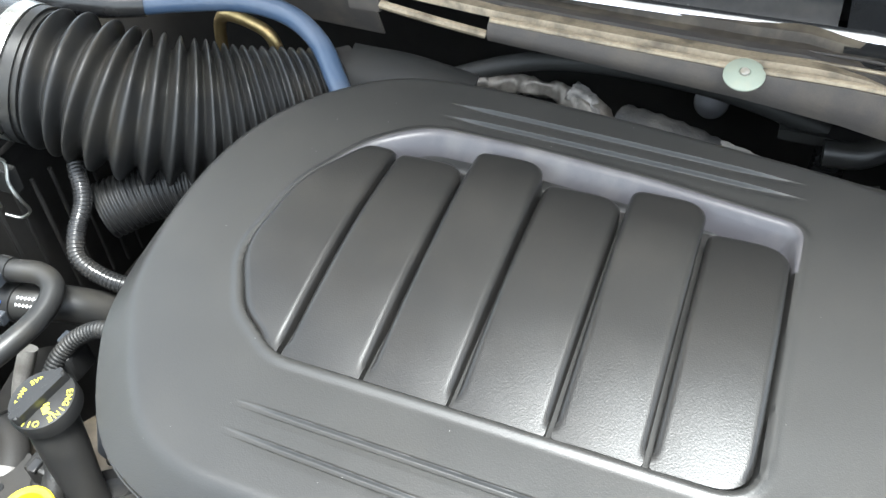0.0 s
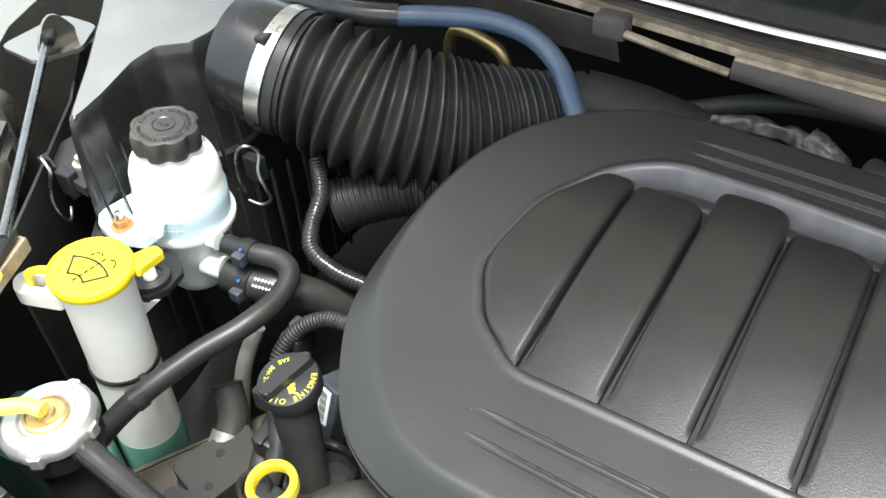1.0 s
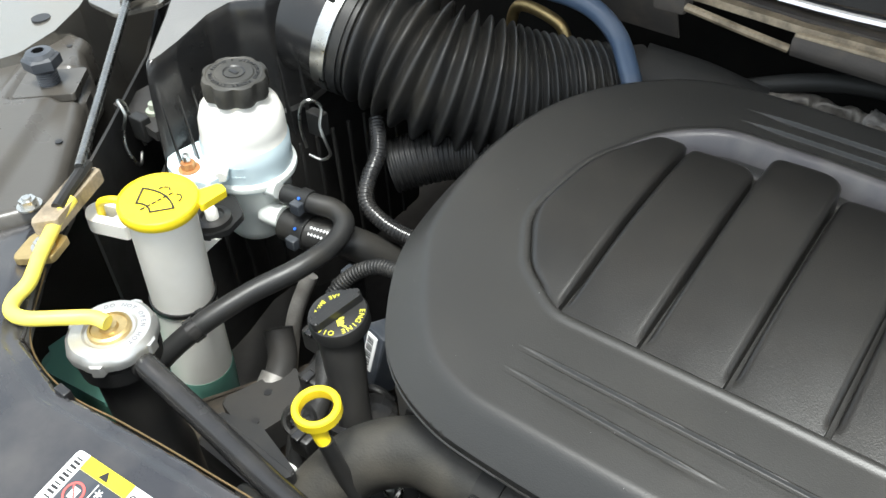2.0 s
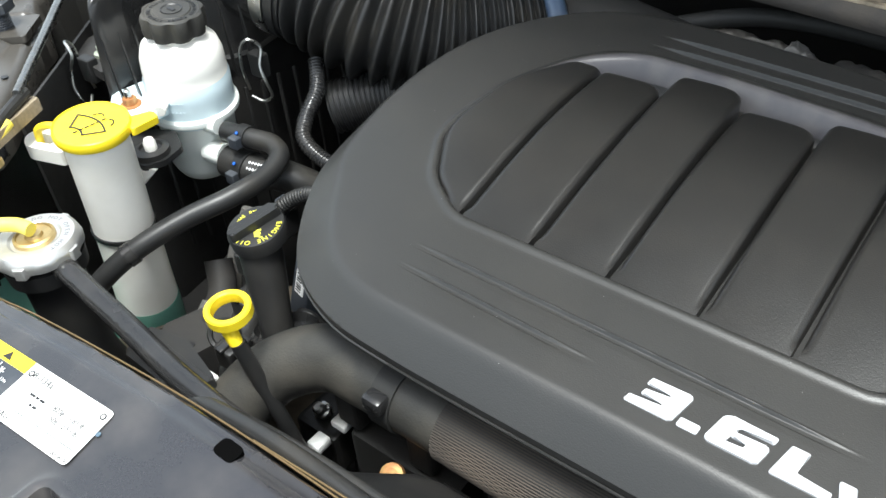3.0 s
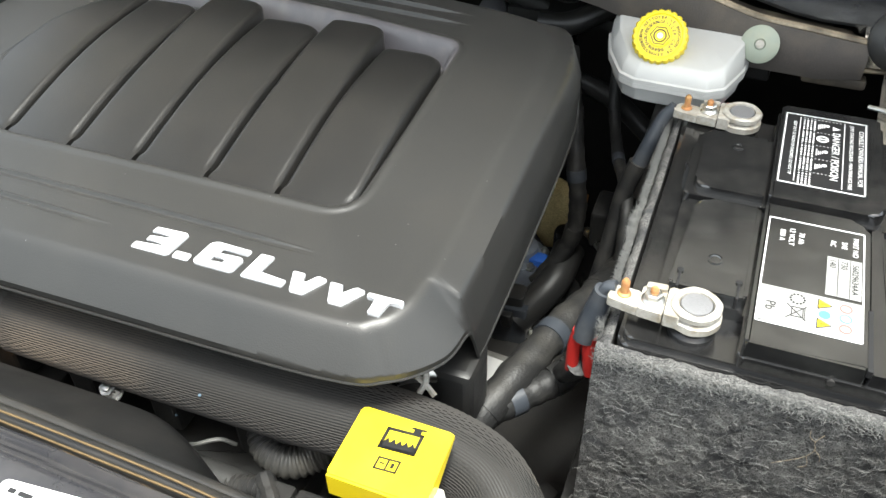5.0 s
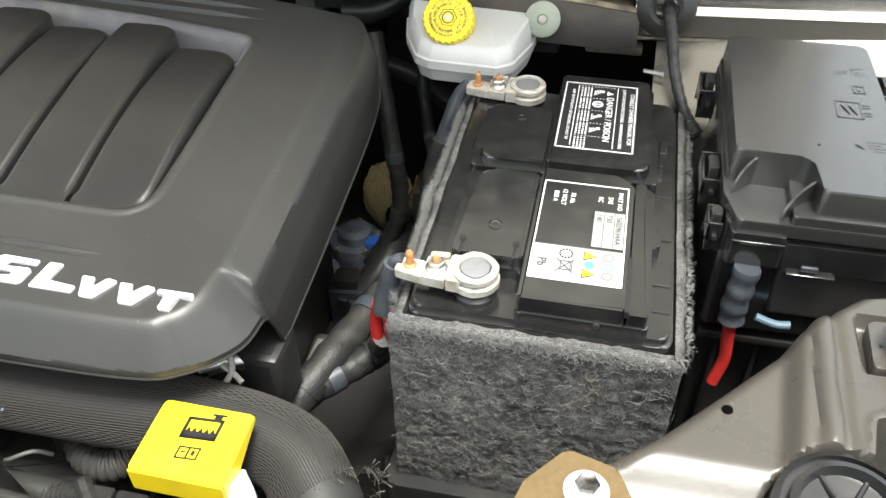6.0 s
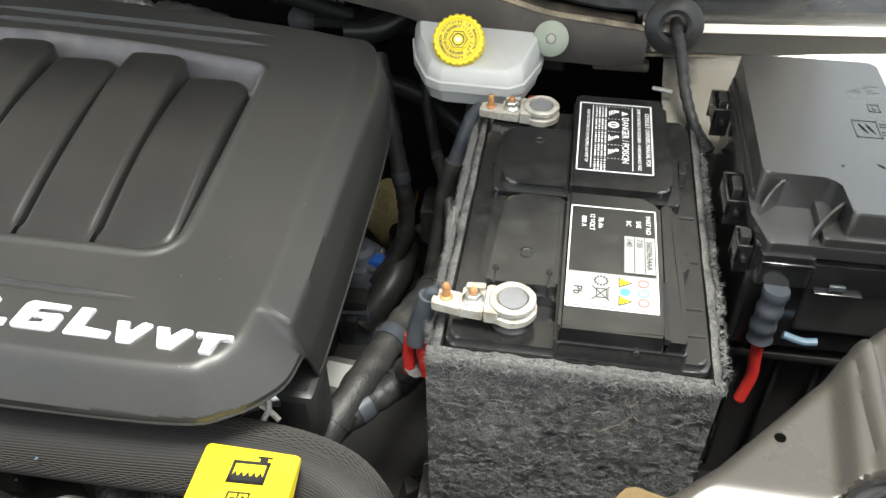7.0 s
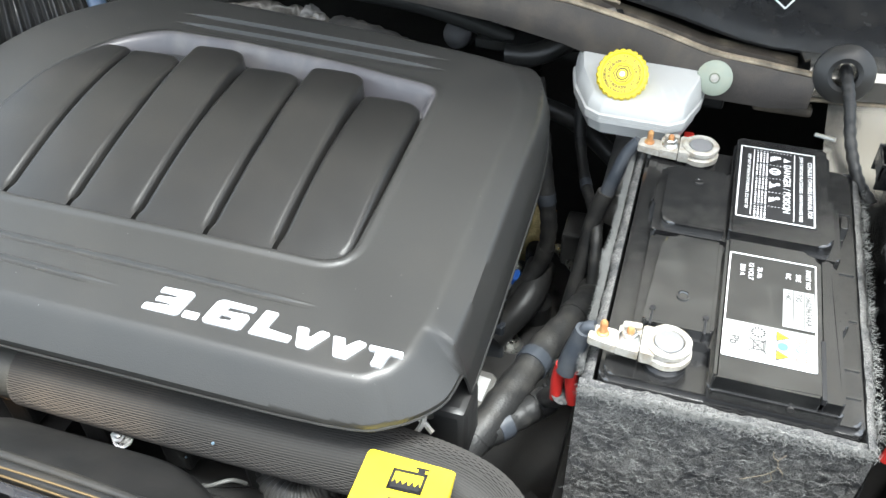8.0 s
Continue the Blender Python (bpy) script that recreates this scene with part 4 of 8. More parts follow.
# warning label on the rear lid
lab = part("warning_label", box(0.3480, 0.4105, 0.2495, 0.3505, 0.8966, 0.8969), M_INK, rear_lid, "black label printed with white warnings")
bmw = bmesh.new()
for x0, x1, y0, y1 in ((0.3490, 0.3500, 0.2505, 0.3495), (0.4085, 0.4095, 0.2505, 0.3495), (0.3490, 0.4095, 0.2505, 0.2515), (0.3490, 0.4095, 0.3485, 0.3495), (0.3930, 0.3936, 0.2545, 0.3455), (0.3600, 0.3606, 0.2545, 0.3455)):
    box(x0, x1, y0, y1, 0.8969, 0.89705, bm=bmw)
for txt, size, x, y in (("CONSULT OWNERS MANUAL FOR", 0.0049, 0.4040, 0.300), ("JUMP STARTING PROCEDURES - MAINTENANCE FREE", 0.0037, 0.3975, 0.300), ("DANGER / POISON", 0.0078, 0.3850, 0.2965),
                        ("KEEP OUT OF REACH OF CHILDREN. DO NOT TIP", 0.0034, 0.3555, 0.300)):
    merge(bmw, letters(txt, size, 0.00003), pose(0, 0, 0.89702) @ Matrix.Translation((x, y, 0)) @ on_battery(0))
prism([(0.3846, 0.3325), (0.3846, 0.3385), (0.3902, 0.3355)], 0.8969, 0.89705, bm=bmw)
for c in range(5):
    yb = 0.3440 - c * 0.0190
    for r in range(4):
        xx = 0.3628 + r * 0.0026
        for k in range(5):
            w = rng.uniform(0.0012, 0.0029)
            box(xx, xx + 0.0012, yb - 0.0155 + k * 0.0032, yb - 0.0155 + k * 0.0032 + w, 0.8969, 0.89705, bm=bmw)
    for k in range(11):
        box(0.3625 + k * 0.0027, 0.3637 + k * 0.0027, yb + 0.0010, yb + 0.0014, 0.8969, 0.89705, bm=bmw)
    if c in (0, 2, 3):
        lathe([(0.0018, 0.8969), (0.0018, 0.89705)], 12, bmw, at=(0.3805, yb - 0.0060, 0))
        for k in range(4):
            box(0.3738 + 0.0014 * k, 0.3746 + 0.0014 * k, yb - 0.0125 + 0.0011 * k, yb - 0.0045 + rng.uniform(-0.002, 0.001), 0.8969, 0.89705, bm=bmw)
    elif c == 1:
        lathe([(0.0030, 0.8969), (0.0046, 0.8969), (0.0046, 0.89705), (0.0030, 0.89705)], 20, bmw, at=(0.3778, yb - 0.0075, 0), closed=False)
        box(0.3748, 0.3808, yb - 0.0081, yb - 0.0069, 0.8969, 0.89706, bm=bmw)
part("print", bmw, M_WINK, lab)
# rating label on the front lid
lab = part("rating_label", box(0.3490, 0.4080, 0.0990, 0.1315, 0.8992, 0.8994), M_DULL, front_lid, "white safety label with small symbols")
bmk = bmesh.new()
merge(bmk, letters("Pb", 0.0085, 0.00003), Matrix.Translation((0.3530, 0.1130, 0.89965)) @ pose(0, 0, 0, 0, 0, -90))
for dy in (-1, 1):
    prism([(0.3650, 0.1120 - dy * 0.0062), (0.3653, 0.1120 - dy * 0.0066), (0.3768, 0.1120 + dy * 0.0062), (0.3765, 0.1120 + dy * 0.0066)], 0.8994, 0.8997, bm=bmk)
for x0, x1, y0, y1 in ((0.3680, 0.3750, 0.1078, 0.1083), (0.3680, 0.3750, 0.1160, 0.1165), (0.3680, 0.3685, 0.1078, 0.1165), (0.3745, 0.3750, 0.1078, 0.1165), (0.3755, 0.3760, 0.1070, 0.1170)):
    box(x0, x1, y0, y1, 0.8994, 0.8997, bm=bmk)
for a in range(12):
    lathe([(0.0008, 0.0), (0.0008, 0.0003)], 5, bmk, at=(0.3710 + 0.0042 * math.cos(a * 0.5236), 0.1240 + 0.0042 * math.sin(a * 0.5236), 0.8994))
part("print", bmk, M_INK, lab)
for yy in (0.1240, 0.1065):
    part("symbol", prism([(0.3828, yy - 0.0045), (0.3828, yy + 0.0045), (0.3912, yy)], 0.8994, 0.8997), M_INK, lab)
    part("symbol", prism([(0.3834, yy - 0.0034), (0.3834, yy + 0.0034), (0.3902, yy)], 0.8997, 0.8999), M_YELLOW, lab)
    part("symbol", box(0.3845, 0.3880, yy - 0.0004, yy + 0.0004, 0.8999, 0.9001), M_INK, lab)
for k, yy in enumerate((0.1245, 0.1155, 0.1065)):
    part("symbol", lathe([(0.0030, 0.0), (0.0036, 0.0), (0.0036, 0.0003), (0.0030, 0.0003)], 24, at=(0.3990, yy, 0.8994), closed=False), M_TEAL if k == 1 else M_PINK, lab)
part("symbol", lathe([(0.0034, 0.0), (0.0034, 0.0003)], 20, at=(0.3870, 0.1152, 0.8994)), M_TEAL, lab)
lab = part("rating_sticker", box(0.3865, 0.4075, 0.1345, 0.1725, 0.8992, 0.8994), M_DULL, front_lid, "white rating sticker")
bmk = bmesh.new()
merge(bmk, letters("140", 0.0058, 0.00003), Matrix.Translation((0.3880, 0.1655, 0.89965)) @ pose(0, 0, 0, 0, 0, -90))
merge(bmk, letters("730", 0.0058, 0.00003), Matrix.Translation((0.3950, 0.1655, 0.89965)) @ pose(0, 0, 0, 0, 0, -90))
merge(bmk, letters("56029634AA", 0.0056, 0.00003), Matrix.Translation((0.4018, 0.1535, 0.89965)) @ pose(0, 0, 0, 0, 0, -90))
box(0.3932, 0.3936, 0.135, 0.172, 0.8994, 0.8997, bm=bmk)
box(0.4004, 0.4008, 0.135, 0.172, 0.8994, 0.8997, bm=bmk)
part("print", bmk, M_INK, lab)
bmk = bmesh.new()
for x0, x1, y0, y1 in ((0.3478, 0.3487, 0.0975, 0.2030), (0.4082, 0.4091, 0.0975, 0.2030), (0.3478, 0.4091, 0.0975, 0.0984), (0.3478, 0.4091, 0.2021, 0.2030)):
    box(x0, x1, y0, y1, 0.8991, 0.89935, bm=bmk)
for txt, x, y in (("12 VOLT", 0.3620, 0.1850), ("800 A", 0.3560, 0.1850), ("70 Ah", 0.3680, 0.1850)):
    merge(bmk, letters(txt, 0.0050, 0.00003), Matrix.Translation((x, y, 0.89935)) @ pose(0, 0, 0, 0, 0, -90))
for txt, x in (("PART NO", 0.4018), ("SAE", 0.3950), ("RC", 0.3880)):
    merge(bmk, letters(txt, 0.0048, 0.00003), Matrix.Translation((x, 0.1865, 0.89935)) @ pose(0, 0, 0, 0, 0, -90))
part("print", bmk, M_WINK, front_lid)


def terminal(cx, cy, z, k):
    post = part("post", lathe([(0.0102, z - 0.018), (0.0100, z - 0.002), (0.0094, z - 0.0008), (0.004, z - 0.0006)], 28, at=(cx, cy, 0)), M_LEAD, bat, "dull lead terminal post")
    part("collar", lathe([(0.0150, 0.8766), (0.0150, 0.8795), (0.0125, 0.8815), (0.0125, 0.886)], 28, at=(cx, cy, 0)), M_GLOSS, post)
    c = thing("battery_clamp", "oxidised zinc clamp bolted to a battery post", "clamp", (cx, cy, z - 0.018), "battery clamps")
    ring = lathe([(0.0104, z - 0.0135), (0.0104, z - 0.002), (0.0110, z - 0.0004), (0.0140, z), (0.0155, z - 0.0012), (0.0156, z - 0.0045), (0.0146, z - 0.0055), (0.0132, z - 0.0062), (0.0146, z - 0.0072), (0.0164, z - 0.0085), (0.0164, z - 0.0130), (0.0150, z - 0.0142), (0.0104, z - 0.0135)], 40, at=(cx, cy, 0), closed=False)
    for v in ring.verts:
        v.co += Vector((noise.noise(v.co * 160 + Vector((k, 0, 0))), noise.noise(v.co * 160 + Vector((7, k, 0))), 0.6 * noise.noise(v.co * 160 + Vector((0, 3, k))))) * 0.0007
    part("ring", ring, M_ZINC, c)
    part("lug", prism(rounded([(cx - 0.0095, cy + 0.0120), (cx - 0.0180, cy + 0.0125), (cx - 0.0180, cy - 0.0135), (cx - 0.0080, cy - 0.0140)], 0.0015), z - 0.0125, z - 0.0030, 0.0012), M_ZINC, c)
    part("seat", prism(rounded([(cx - 0.0186, cy + 0.0115), (cx - 0.0340, cy + 0.0110), (cx - 0.0345, cy - 0.0105), (cx - 0.0186, cy - 0.0120)], 0.0015), z - 0.0130, z - 0.0055, 0.0010), M_ZINC, c)
    part("ear", prism(rounded([(cx - 0.0190, cy + 0.0135), (cx - 0.0320, cy + 0.0125), (cx - 0.0320, cy + 0.0075), (cx - 0.0190, cy + 0.0085)], 0.001), z - 0.0055, z - 0.0028, 0.0006), M_ZINC, c)
    part("arm", prism(rounded([(cx - 0.0335, cy + 0.0060), (cx - 0.0520, cy + 0.0075), (cx - 0.0545, cy - 0.0060), (cx - 0.0335, cy - 0.0100)], 0.0025), z - 0.0135, z - 0.0068, 0.0010), M_ZINC, c)
    part("washer", lathe([(0.0072, z - 0.0056), (0.0074, z - 0.0044), (0.0056, z - 0.0030), (0.0040, z - 0.0030)], 24, at=(cx - 0.0262, cy - 0.0005, 0)), M_STEEL, c)
    part("nut", lathe([(0.0056, z - 0.0032), (0.0056, z + 0.0004), (0.0046, z + 0.0012), (0.0030, z + 0.0012)], 6, at=(cx - 0.0262, cy - 0.0005, 0)), M_STEEL, c, "zinc-plated nut")
    part("stud", lathe([(0.0027 - 0.0003 * (i % 2), z + 0.0006 * i) for i in range(8)] + [(0.0016, z + 0.0052)], 14, at=(cx - 0.0262, cy - 0.0005, 0)), M_RUST, c, "rusty copper-plated stud")
    part("stud", lathe([(0.0046, z - 0.0070), (0.0044, z - 0.0058)] + [(0.0028 - 0.0003 * (i % 2), z - 0.005 + 0.0007 * i) for i in range(14)] + [(0.0015, z + 0.0056)], 14, at=(cx - 0.0445, cy + 0.0005, 0)), M_RUST, c)
    return c


terminal(0.314, 0.099, 0.900, 1)
terminal(0.3155, 0.347, 0.893, 1)

# felt jacket round the battery
felt = thing("battery_jacket", "matted grey felt insulating jacket round the battery", "felt cover", (0.358, 0.22, 0.69))


def felt_wall(p, q, z0, z1, thick, seed, nx=70, nz=40):
    """Uneven felt sheet between two plan points, its top edge ragged."""
    p, q = Vector((*p, 0)), Vector((*q, 0))
    along = (q - p).normalized()
    out = Vector((along.y, -along.x, 0))
    rows = []
    for side in (1, 0):
        for j in range(nz + 1):
            v = (j / nz) if side else (1 - j / nz)
            row = []
            for i in range(nx + 1):
                u = i / nx
                base = p + (q - p) * u
                top = z1 + 0.0030 * noise.noise((u * 9 + seed, 1.3, seed)) + 0.0015 * noise.noise((u * 40, seed, 7))
                z = z0 + (top - z0) * v
                w = (0.0022 * noise.noise((base.x * 30 + base.y * 30, z * 30, seed)) + 0.0013 * noise.noise((base.x * 140 + base.y * 140, z * 140, seed + 3)))
                roll = thick * (0.5 - 0.5 * max(0, 1 - (1 - v) * 30) ** 2)
                off = out * ((roll + w) if side else (-thick * 0.5 + 0.001))
                row.append(base + off + Vector((0, 0, z)))
            rows.append(row)
    return sheet(rows, 0)


part("front", felt_wall((0.2600, 0.0725), (0.4535, 0.0725), 0.690, 0.869, 0.008, 1, 90, 70), M_FELT, felt, angle=80)
part("side", felt_wall((0.2655, 0.372), (0.2655, 0.0685), 0.690, 0.869, 0.008, 2, 220, 36), M_FELT, felt, angle=80)
part("side", felt_wall((0.4505, 0.0685), (0.4505, 0.372), 0.690, 0.871, 0.008, 3, 220, 36), M_FELT, felt, angle=80)
part("rear", felt_wall((0.4535, 0.369), (0.2620, 0.369), 0.690, 0.869, 0.008, 4, 40, 20), M_FELT, felt, angle=80)


def fibres(n, seed):
    """Loose curls of fibre on the front and along the top edges."""
    rr = random.Random(seed)
    bm = bmesh.new()
    for i in range(n):
        pick = rr.random()
        if pick < 0.12:
            p = Vector((rr.uniform(0.262, 0.452), 0.0680, rr.uniform(0.70, 0.868)))
            d = Vector((rr.uniform(-1, 1), -0.15, rr.uniform(-1, 1)))
        elif pick < 0.50:
            p = Vector((0.2605, rr.uniform(0.09, 0.36), rr.uniform(0.855, 0.870)))
            d = Vector((-0.8, rr.uniform(-1, 1), rr.uniform(-0.4, 0.8)))
        elif pick < 0.60:
            p = Vector((0.4555, rr.uniform(0.08, 0.36), rr.uniform(0.855, 0.872)))
            d = Vector((0.6, rr.uniform(-1, 1), rr.uniform(-0.4, 0.8)))
        else:
            p = Vector((rr.uniform(0.262, 0.452), 0.0690, rr.uniform(0.860, 0.871)))
            d = Vector((rr.uniform(-1, 1), -0.5, rr.uniform(-0.2, 0.8)))
        d.normalize()
        ln = rr.uniform(0.0025, 0.0065)
        bend = Vector((rr.uniform(-1, 1), rr.uniform(-0.2, 0.1), rr.uniform(-1, 1))) * ln * 0.5
        tube([p, p + d * ln * 0.5 + bend, p + d * ln], rr.uniform(0.00007, 0.00013), 3, 2, bm, caps=False)
    return bm


tagged(part("loose_fluff", fibres(9000, 3), M_HAIR, felt, "loose pale fibres"), kind="stuff")
for pts in ([(0.402, 0.0655, 0.850), (0.3985, 0.0646, 0.843), (0.400, 0.0650, 0.835), (0.396, 0.0648, 0.827), (0.389, 0.0650, 0.820), (0.380, 0.0655, 0.812)], [(0.3995, 0.0650, 0.836), (0.404, 0.0646, 0.831), (0.405, 0.0652, 0.826)], [(0.397, 0.0650, 0.828), (0.399, 0.0646, 0.820), (0.395, 0.0652, 0.815)], [(0.3988, 0.0648, 0.843), (0.395, 0.0646, 0.846), (0.394, 0.0654, 0.851)]):
    part("curl", tube(pts, 0.00024, 5, 6, wave=lambda i, s: 1 + 0.4 * math.sin(i * 2.1)), M_TUFT, felt, "brownish twisted fibre strand")
tr = random.Random(31)
tuft = bmesh.new()
for i in range(900):
    c = Vector((0.2585, 0.203 + tr.gauss(0, 0.006), 0.866 + tr.gauss(0, 0.003)))
    a, b2 = tr.uniform(0, 6.28), tr.uniform(-0.5, 1.0)
    d = Vector((-abs(math.cos(a)), math.sin(a), b2)) * tr.uniform(0.002, 0.006)
    tube([c, c + d * 0.5 + Vector((0, tr.uniform(-0.002, 0.002), tr.uniform(-0.001, 0.002))), c + d], tr.uniform(0.00005, 0.0001), 3, 2, tuft, caps=False)
tagged(part("tuft", tuft, M_HAIR, felt, "fluffy tuft of loose fibre"), kind="stuff")
cr = random.Random(12)
bmc = bmesh.new()
for i in range(900):
    p = Vector((cr.uniform(0.268, 0.446), 0.0664, cr.uniform(0.71, 0.862)))
    a = cr.uniform(0, 6.28)
    pts = [p]
    for k in range(4):
        a += cr.uniform(-0.9, 0.9)
        pts.append(pts[-1] + Vector((math.cos(a), 0, math.sin(a))) * cr.uniform(0.0012, 0.0034) + Vector((0, -0.0002 if k < 2 else 0.0003, 0)))
    tube(pts, cr.uniform(0.00004, 0.00009), 3, 3, bmc, caps=False)
tagged(part("surface_fluff", bmc, M_HAIR, felt, "pale curled fibres on the front"), kind="stuff")
solo("battery_tray", prism(rounded([(0.250, 0.058), (0.466, 0.058), (0.466, 0.382), (0.250, 0.382)], 0.010), 0.655, 0.690, 0.003), M_BLACK, "black plastic tray under the battery", "tray")
solo("tray_support", box(0.245, 0.47, 0.07, 0.38, 0.40, 0.655, 0.01), M_DEEP, "dark bracket under the battery tray", "bracket")

# positive lead at the front post
lead = thing("battery_lead", "slate battery lead with split red sleeve", "cable", (0.25, 0.10, 0.80))
part("lug", tube([(0.264, 0.104, 0.893), (0.258, 0.104, 0.890), (0.255, 0.104, 0.880)], 0.0048, 12, 5), M_SHRINK, lead, "crimped cable lug")
part("shrink_sleeve", tube([(0.2565, 0.104, 0.888), (0.2535, 0.104, 0.874), (0.2500, 0.103, 0.858), (0.2475, 0.102, 0.843)], lambda s: 0.0068 + 0.0018 * s, 16, 8), M_SHRINK, lead)
for dx, dy in ((-0.0050, 0.0), (0.0055, -0.001)):
    part("red_sleeve", tube([(0.2478 + dx * 0.7, 0.102 + dy, 0.848), (0.2468 + dx, 0.1010 + dy, 0.832), (0.2480 + dx * 1.25, 0.099 + dy, 0.812)], lambda s: 0.0052 - 0.0006 * s, 14, 8), M_RED, lead, "split red insulation")
part("cable", tube([(0.247, 0.099, 0.818), (0.240, 0.112, 0.795), (0.232, 0.128, 0.772), (0.222, 0.130, 0.752)], 0.0085, 12), M_TAPE, lead)
lead = thing("negative_lead", "slate taped battery lead behind the battery", "cable", (0.255, 0.34, 0.80))
part("shrink_sleeve", tube([(0.262, 0.349, 0.885), (0.253, 0.346, 0.872), (0.246, 0.339, 0.850), (0.240, 0.334, 0.828)], lambda s: 0.0055 + 0.002 * s, 14), M_SHRINK, lead)
part("cable", tube([(0.240, 0.334, 0.832), (0.232, 0.328, 0.800), (0.228, 0.315, 0.760), (0.22, 0.29, 0.70)], lambda s: 0.0085 - 0.001 * s, 14), M_TAPE, lead)

# ---- fuse box ----
fuse = thing("fuse_box", "black plastic fuse box with an embossed lid", "fuse box", (0.53, 0.26, 0.82))
part("body", prism(rounded([(0.4735, 0.1625), (0.5900, 0.1635), (0.5900, 0.360), (0.4735, 0.360)], 0.006), 0.815, 0.912, 0.002), M_BATT, fuse)
lid = part("lid", prism(rounded([(0.4705, 0.1850), (0.4790, 0.1555), (0.5885, 0.1560), (0.5885, 0.3635), (0.4705, 0.3635)], [0.004, 0.005, 0.007, 0.008, 0.010]), 0.9105, 0.9205, 0.0016), M_LID, fuse, "satin black lid")
part("rim", prism(rounded([(0.5125, 0.1560), (0.5885, 0.1565), (0.5875, 0.3630), (0.4715, 0.3630), (0.4715, 0.2010), (0.5125, 0.2010)], [0.003, 0.007, 0.008, 0.010, 0.004, 0.003]), 0.9195, 0.9275, 0.0014), M_LID, lid)
TOP = rounded([(0.5265, 0.1610), (0.5830, 0.1610), (0.5800, 0.3610), (0.4745, 0.3610), (0.4740, 0.1985), (0.5235, 0.1970)], [0.004, 0.006, 0.006, 0.006, 0.005, 0.008])


def draft(poly, k, cx, cy):
    return [(cx + (x - cx) * k, cy + (y - cy) * k) for x, y in poly]


bmt = bmesh.new()
lo = [bmt.verts.new((x, y, 0.9200)) for x, y in draft(TOP, 1.025, 0.53, 0.262)]
hi = [bmt.verts.new((x, y, 0.9475)) for x, y in TOP]
topf = bmt.faces.new(hi)
for i in range(len(lo)):
    bmt.faces.new((lo[i], lo[(i + 1) % len(lo)], hi[(i + 1) % len(lo)], hi[i]))
bmesh.ops.bevel(bmt, geom=list(topf.edges), offset=0.0018, segments=2, affect="EDGES", profile=0.5)
part("raised_lid", bmt, M_LID, lid)


def gusset(foot, head, z0, z1, thick=0.0018):
    """Quarter-round web from a point on the step up to the wall behind it."""
    a, b = Vector((*foot, 0)), Vector((*head, 0))
    n = (b - a).cross(Vector((0, 0, 1))).normalized() * thick / 2
    outline = [b + Vector((0, 0, z0))] + [a.lerp(b, 1 - math.cos(u)) + Vector((0, 0, z0 + (z1 - z0) * math.sin(u))) for u in np.linspace(0, math.pi / 2, 9)]
    g = bmesh.new()
    p, q = [g.verts.new(v + n) for v in outline], [g.verts.new(v - n) for v in outline]
    g.faces.new(p)
    g.faces.new(q[::-1])
    for i in range(len(p)):
        g.faces.new((p[i], p[(i + 1) % len(p)], q[(i + 1) % len(p)], q[i]))
    bmesh.ops.recalc_face_normals(g, faces=g.faces)
    part("gusset", g, M_LID, lid)


gusset((0.4755, 0.1840), (0.4900, 0.1990), 0.9200, 0.9420)
gusset((0.5055, 0.1600), (0.5270, 0.1800), 0.9200, 0.9420)
# embossed marks on the lid
emb = bmesh.new()
for x0, x1, y0, y1 in ((0.5450, 0.5460, 0.2505, 0.2730), (0.5620, 0.5630, 0.2505, 0.2730), (0.5450, 0.5630, 0.2505, 0.2515), (0.5450, 0.5630, 0.2720, 0.2730), (0.5630, 0.5690, 0.2550, 0.2558), (0.5630, 0.5690, 0.2585, 0.2593), (0.5630, 0.5690, 0.2655, 0.2663), (0.5630, 0.5690, 0.2690, 0.2698),
                       (0.5605, 0.5690, 0.2860, 0.2868), (0.5605, 0.5690, 0.2955, 0.2963), (0.5605, 0.5613, 0.2860, 0.2963), (0.5682, 0.5690, 0.2860, 0.2963), (0.5635, 0.5660, 0.2890, 0.2930)):
    box(x0, x1, y0, y1, 0.9470, 0.9480, bm=emb)
emb2 = bmesh.new()
for k in range(2):
    prism([(0.549 + k * 0.005, 0.268), (0.5520 + k * 0.005, 0.2618), (0.5505 + k * 0.005, 0.2618), (0.554 + k * 0.005, 0.2555), (0.5500 + k * 0.005, 0.2630), (0.5515 + k * 0.005, 0.2630)], 0.9470, 0.9480, bm=emb2)
prism([(0.5520, 0.2175), (0.5560, 0.2150), (0.5550, 0.2140), (0.5575, 0.2125), (0.5535, 0.2150), (0.5545, 0.2160)], 0.9470, 0.9480, bm=emb2)
for k in range(4):
    bars(emb2, 0.5605, 0.5740, 0.2110 + 0.0035 * k, 0.0013, 0.94760, rng, 0.7)
    bars(emb2, 0.5500, 0.5740, 0.3130 + 0.0030 * k, 0.0012, 0.94760, rng, 0.6)
tagged(part("embossed_print", emb2, M_LID, lid), kind="stuff")
part("embossed_frame", emb, M_LID, lid)
part("dimple", lathe([(0.0012, 0.0), (0.0012, 0.0003)], 10, at=(0.5285, 0.2125, 0.9475)), M_INK, lid)


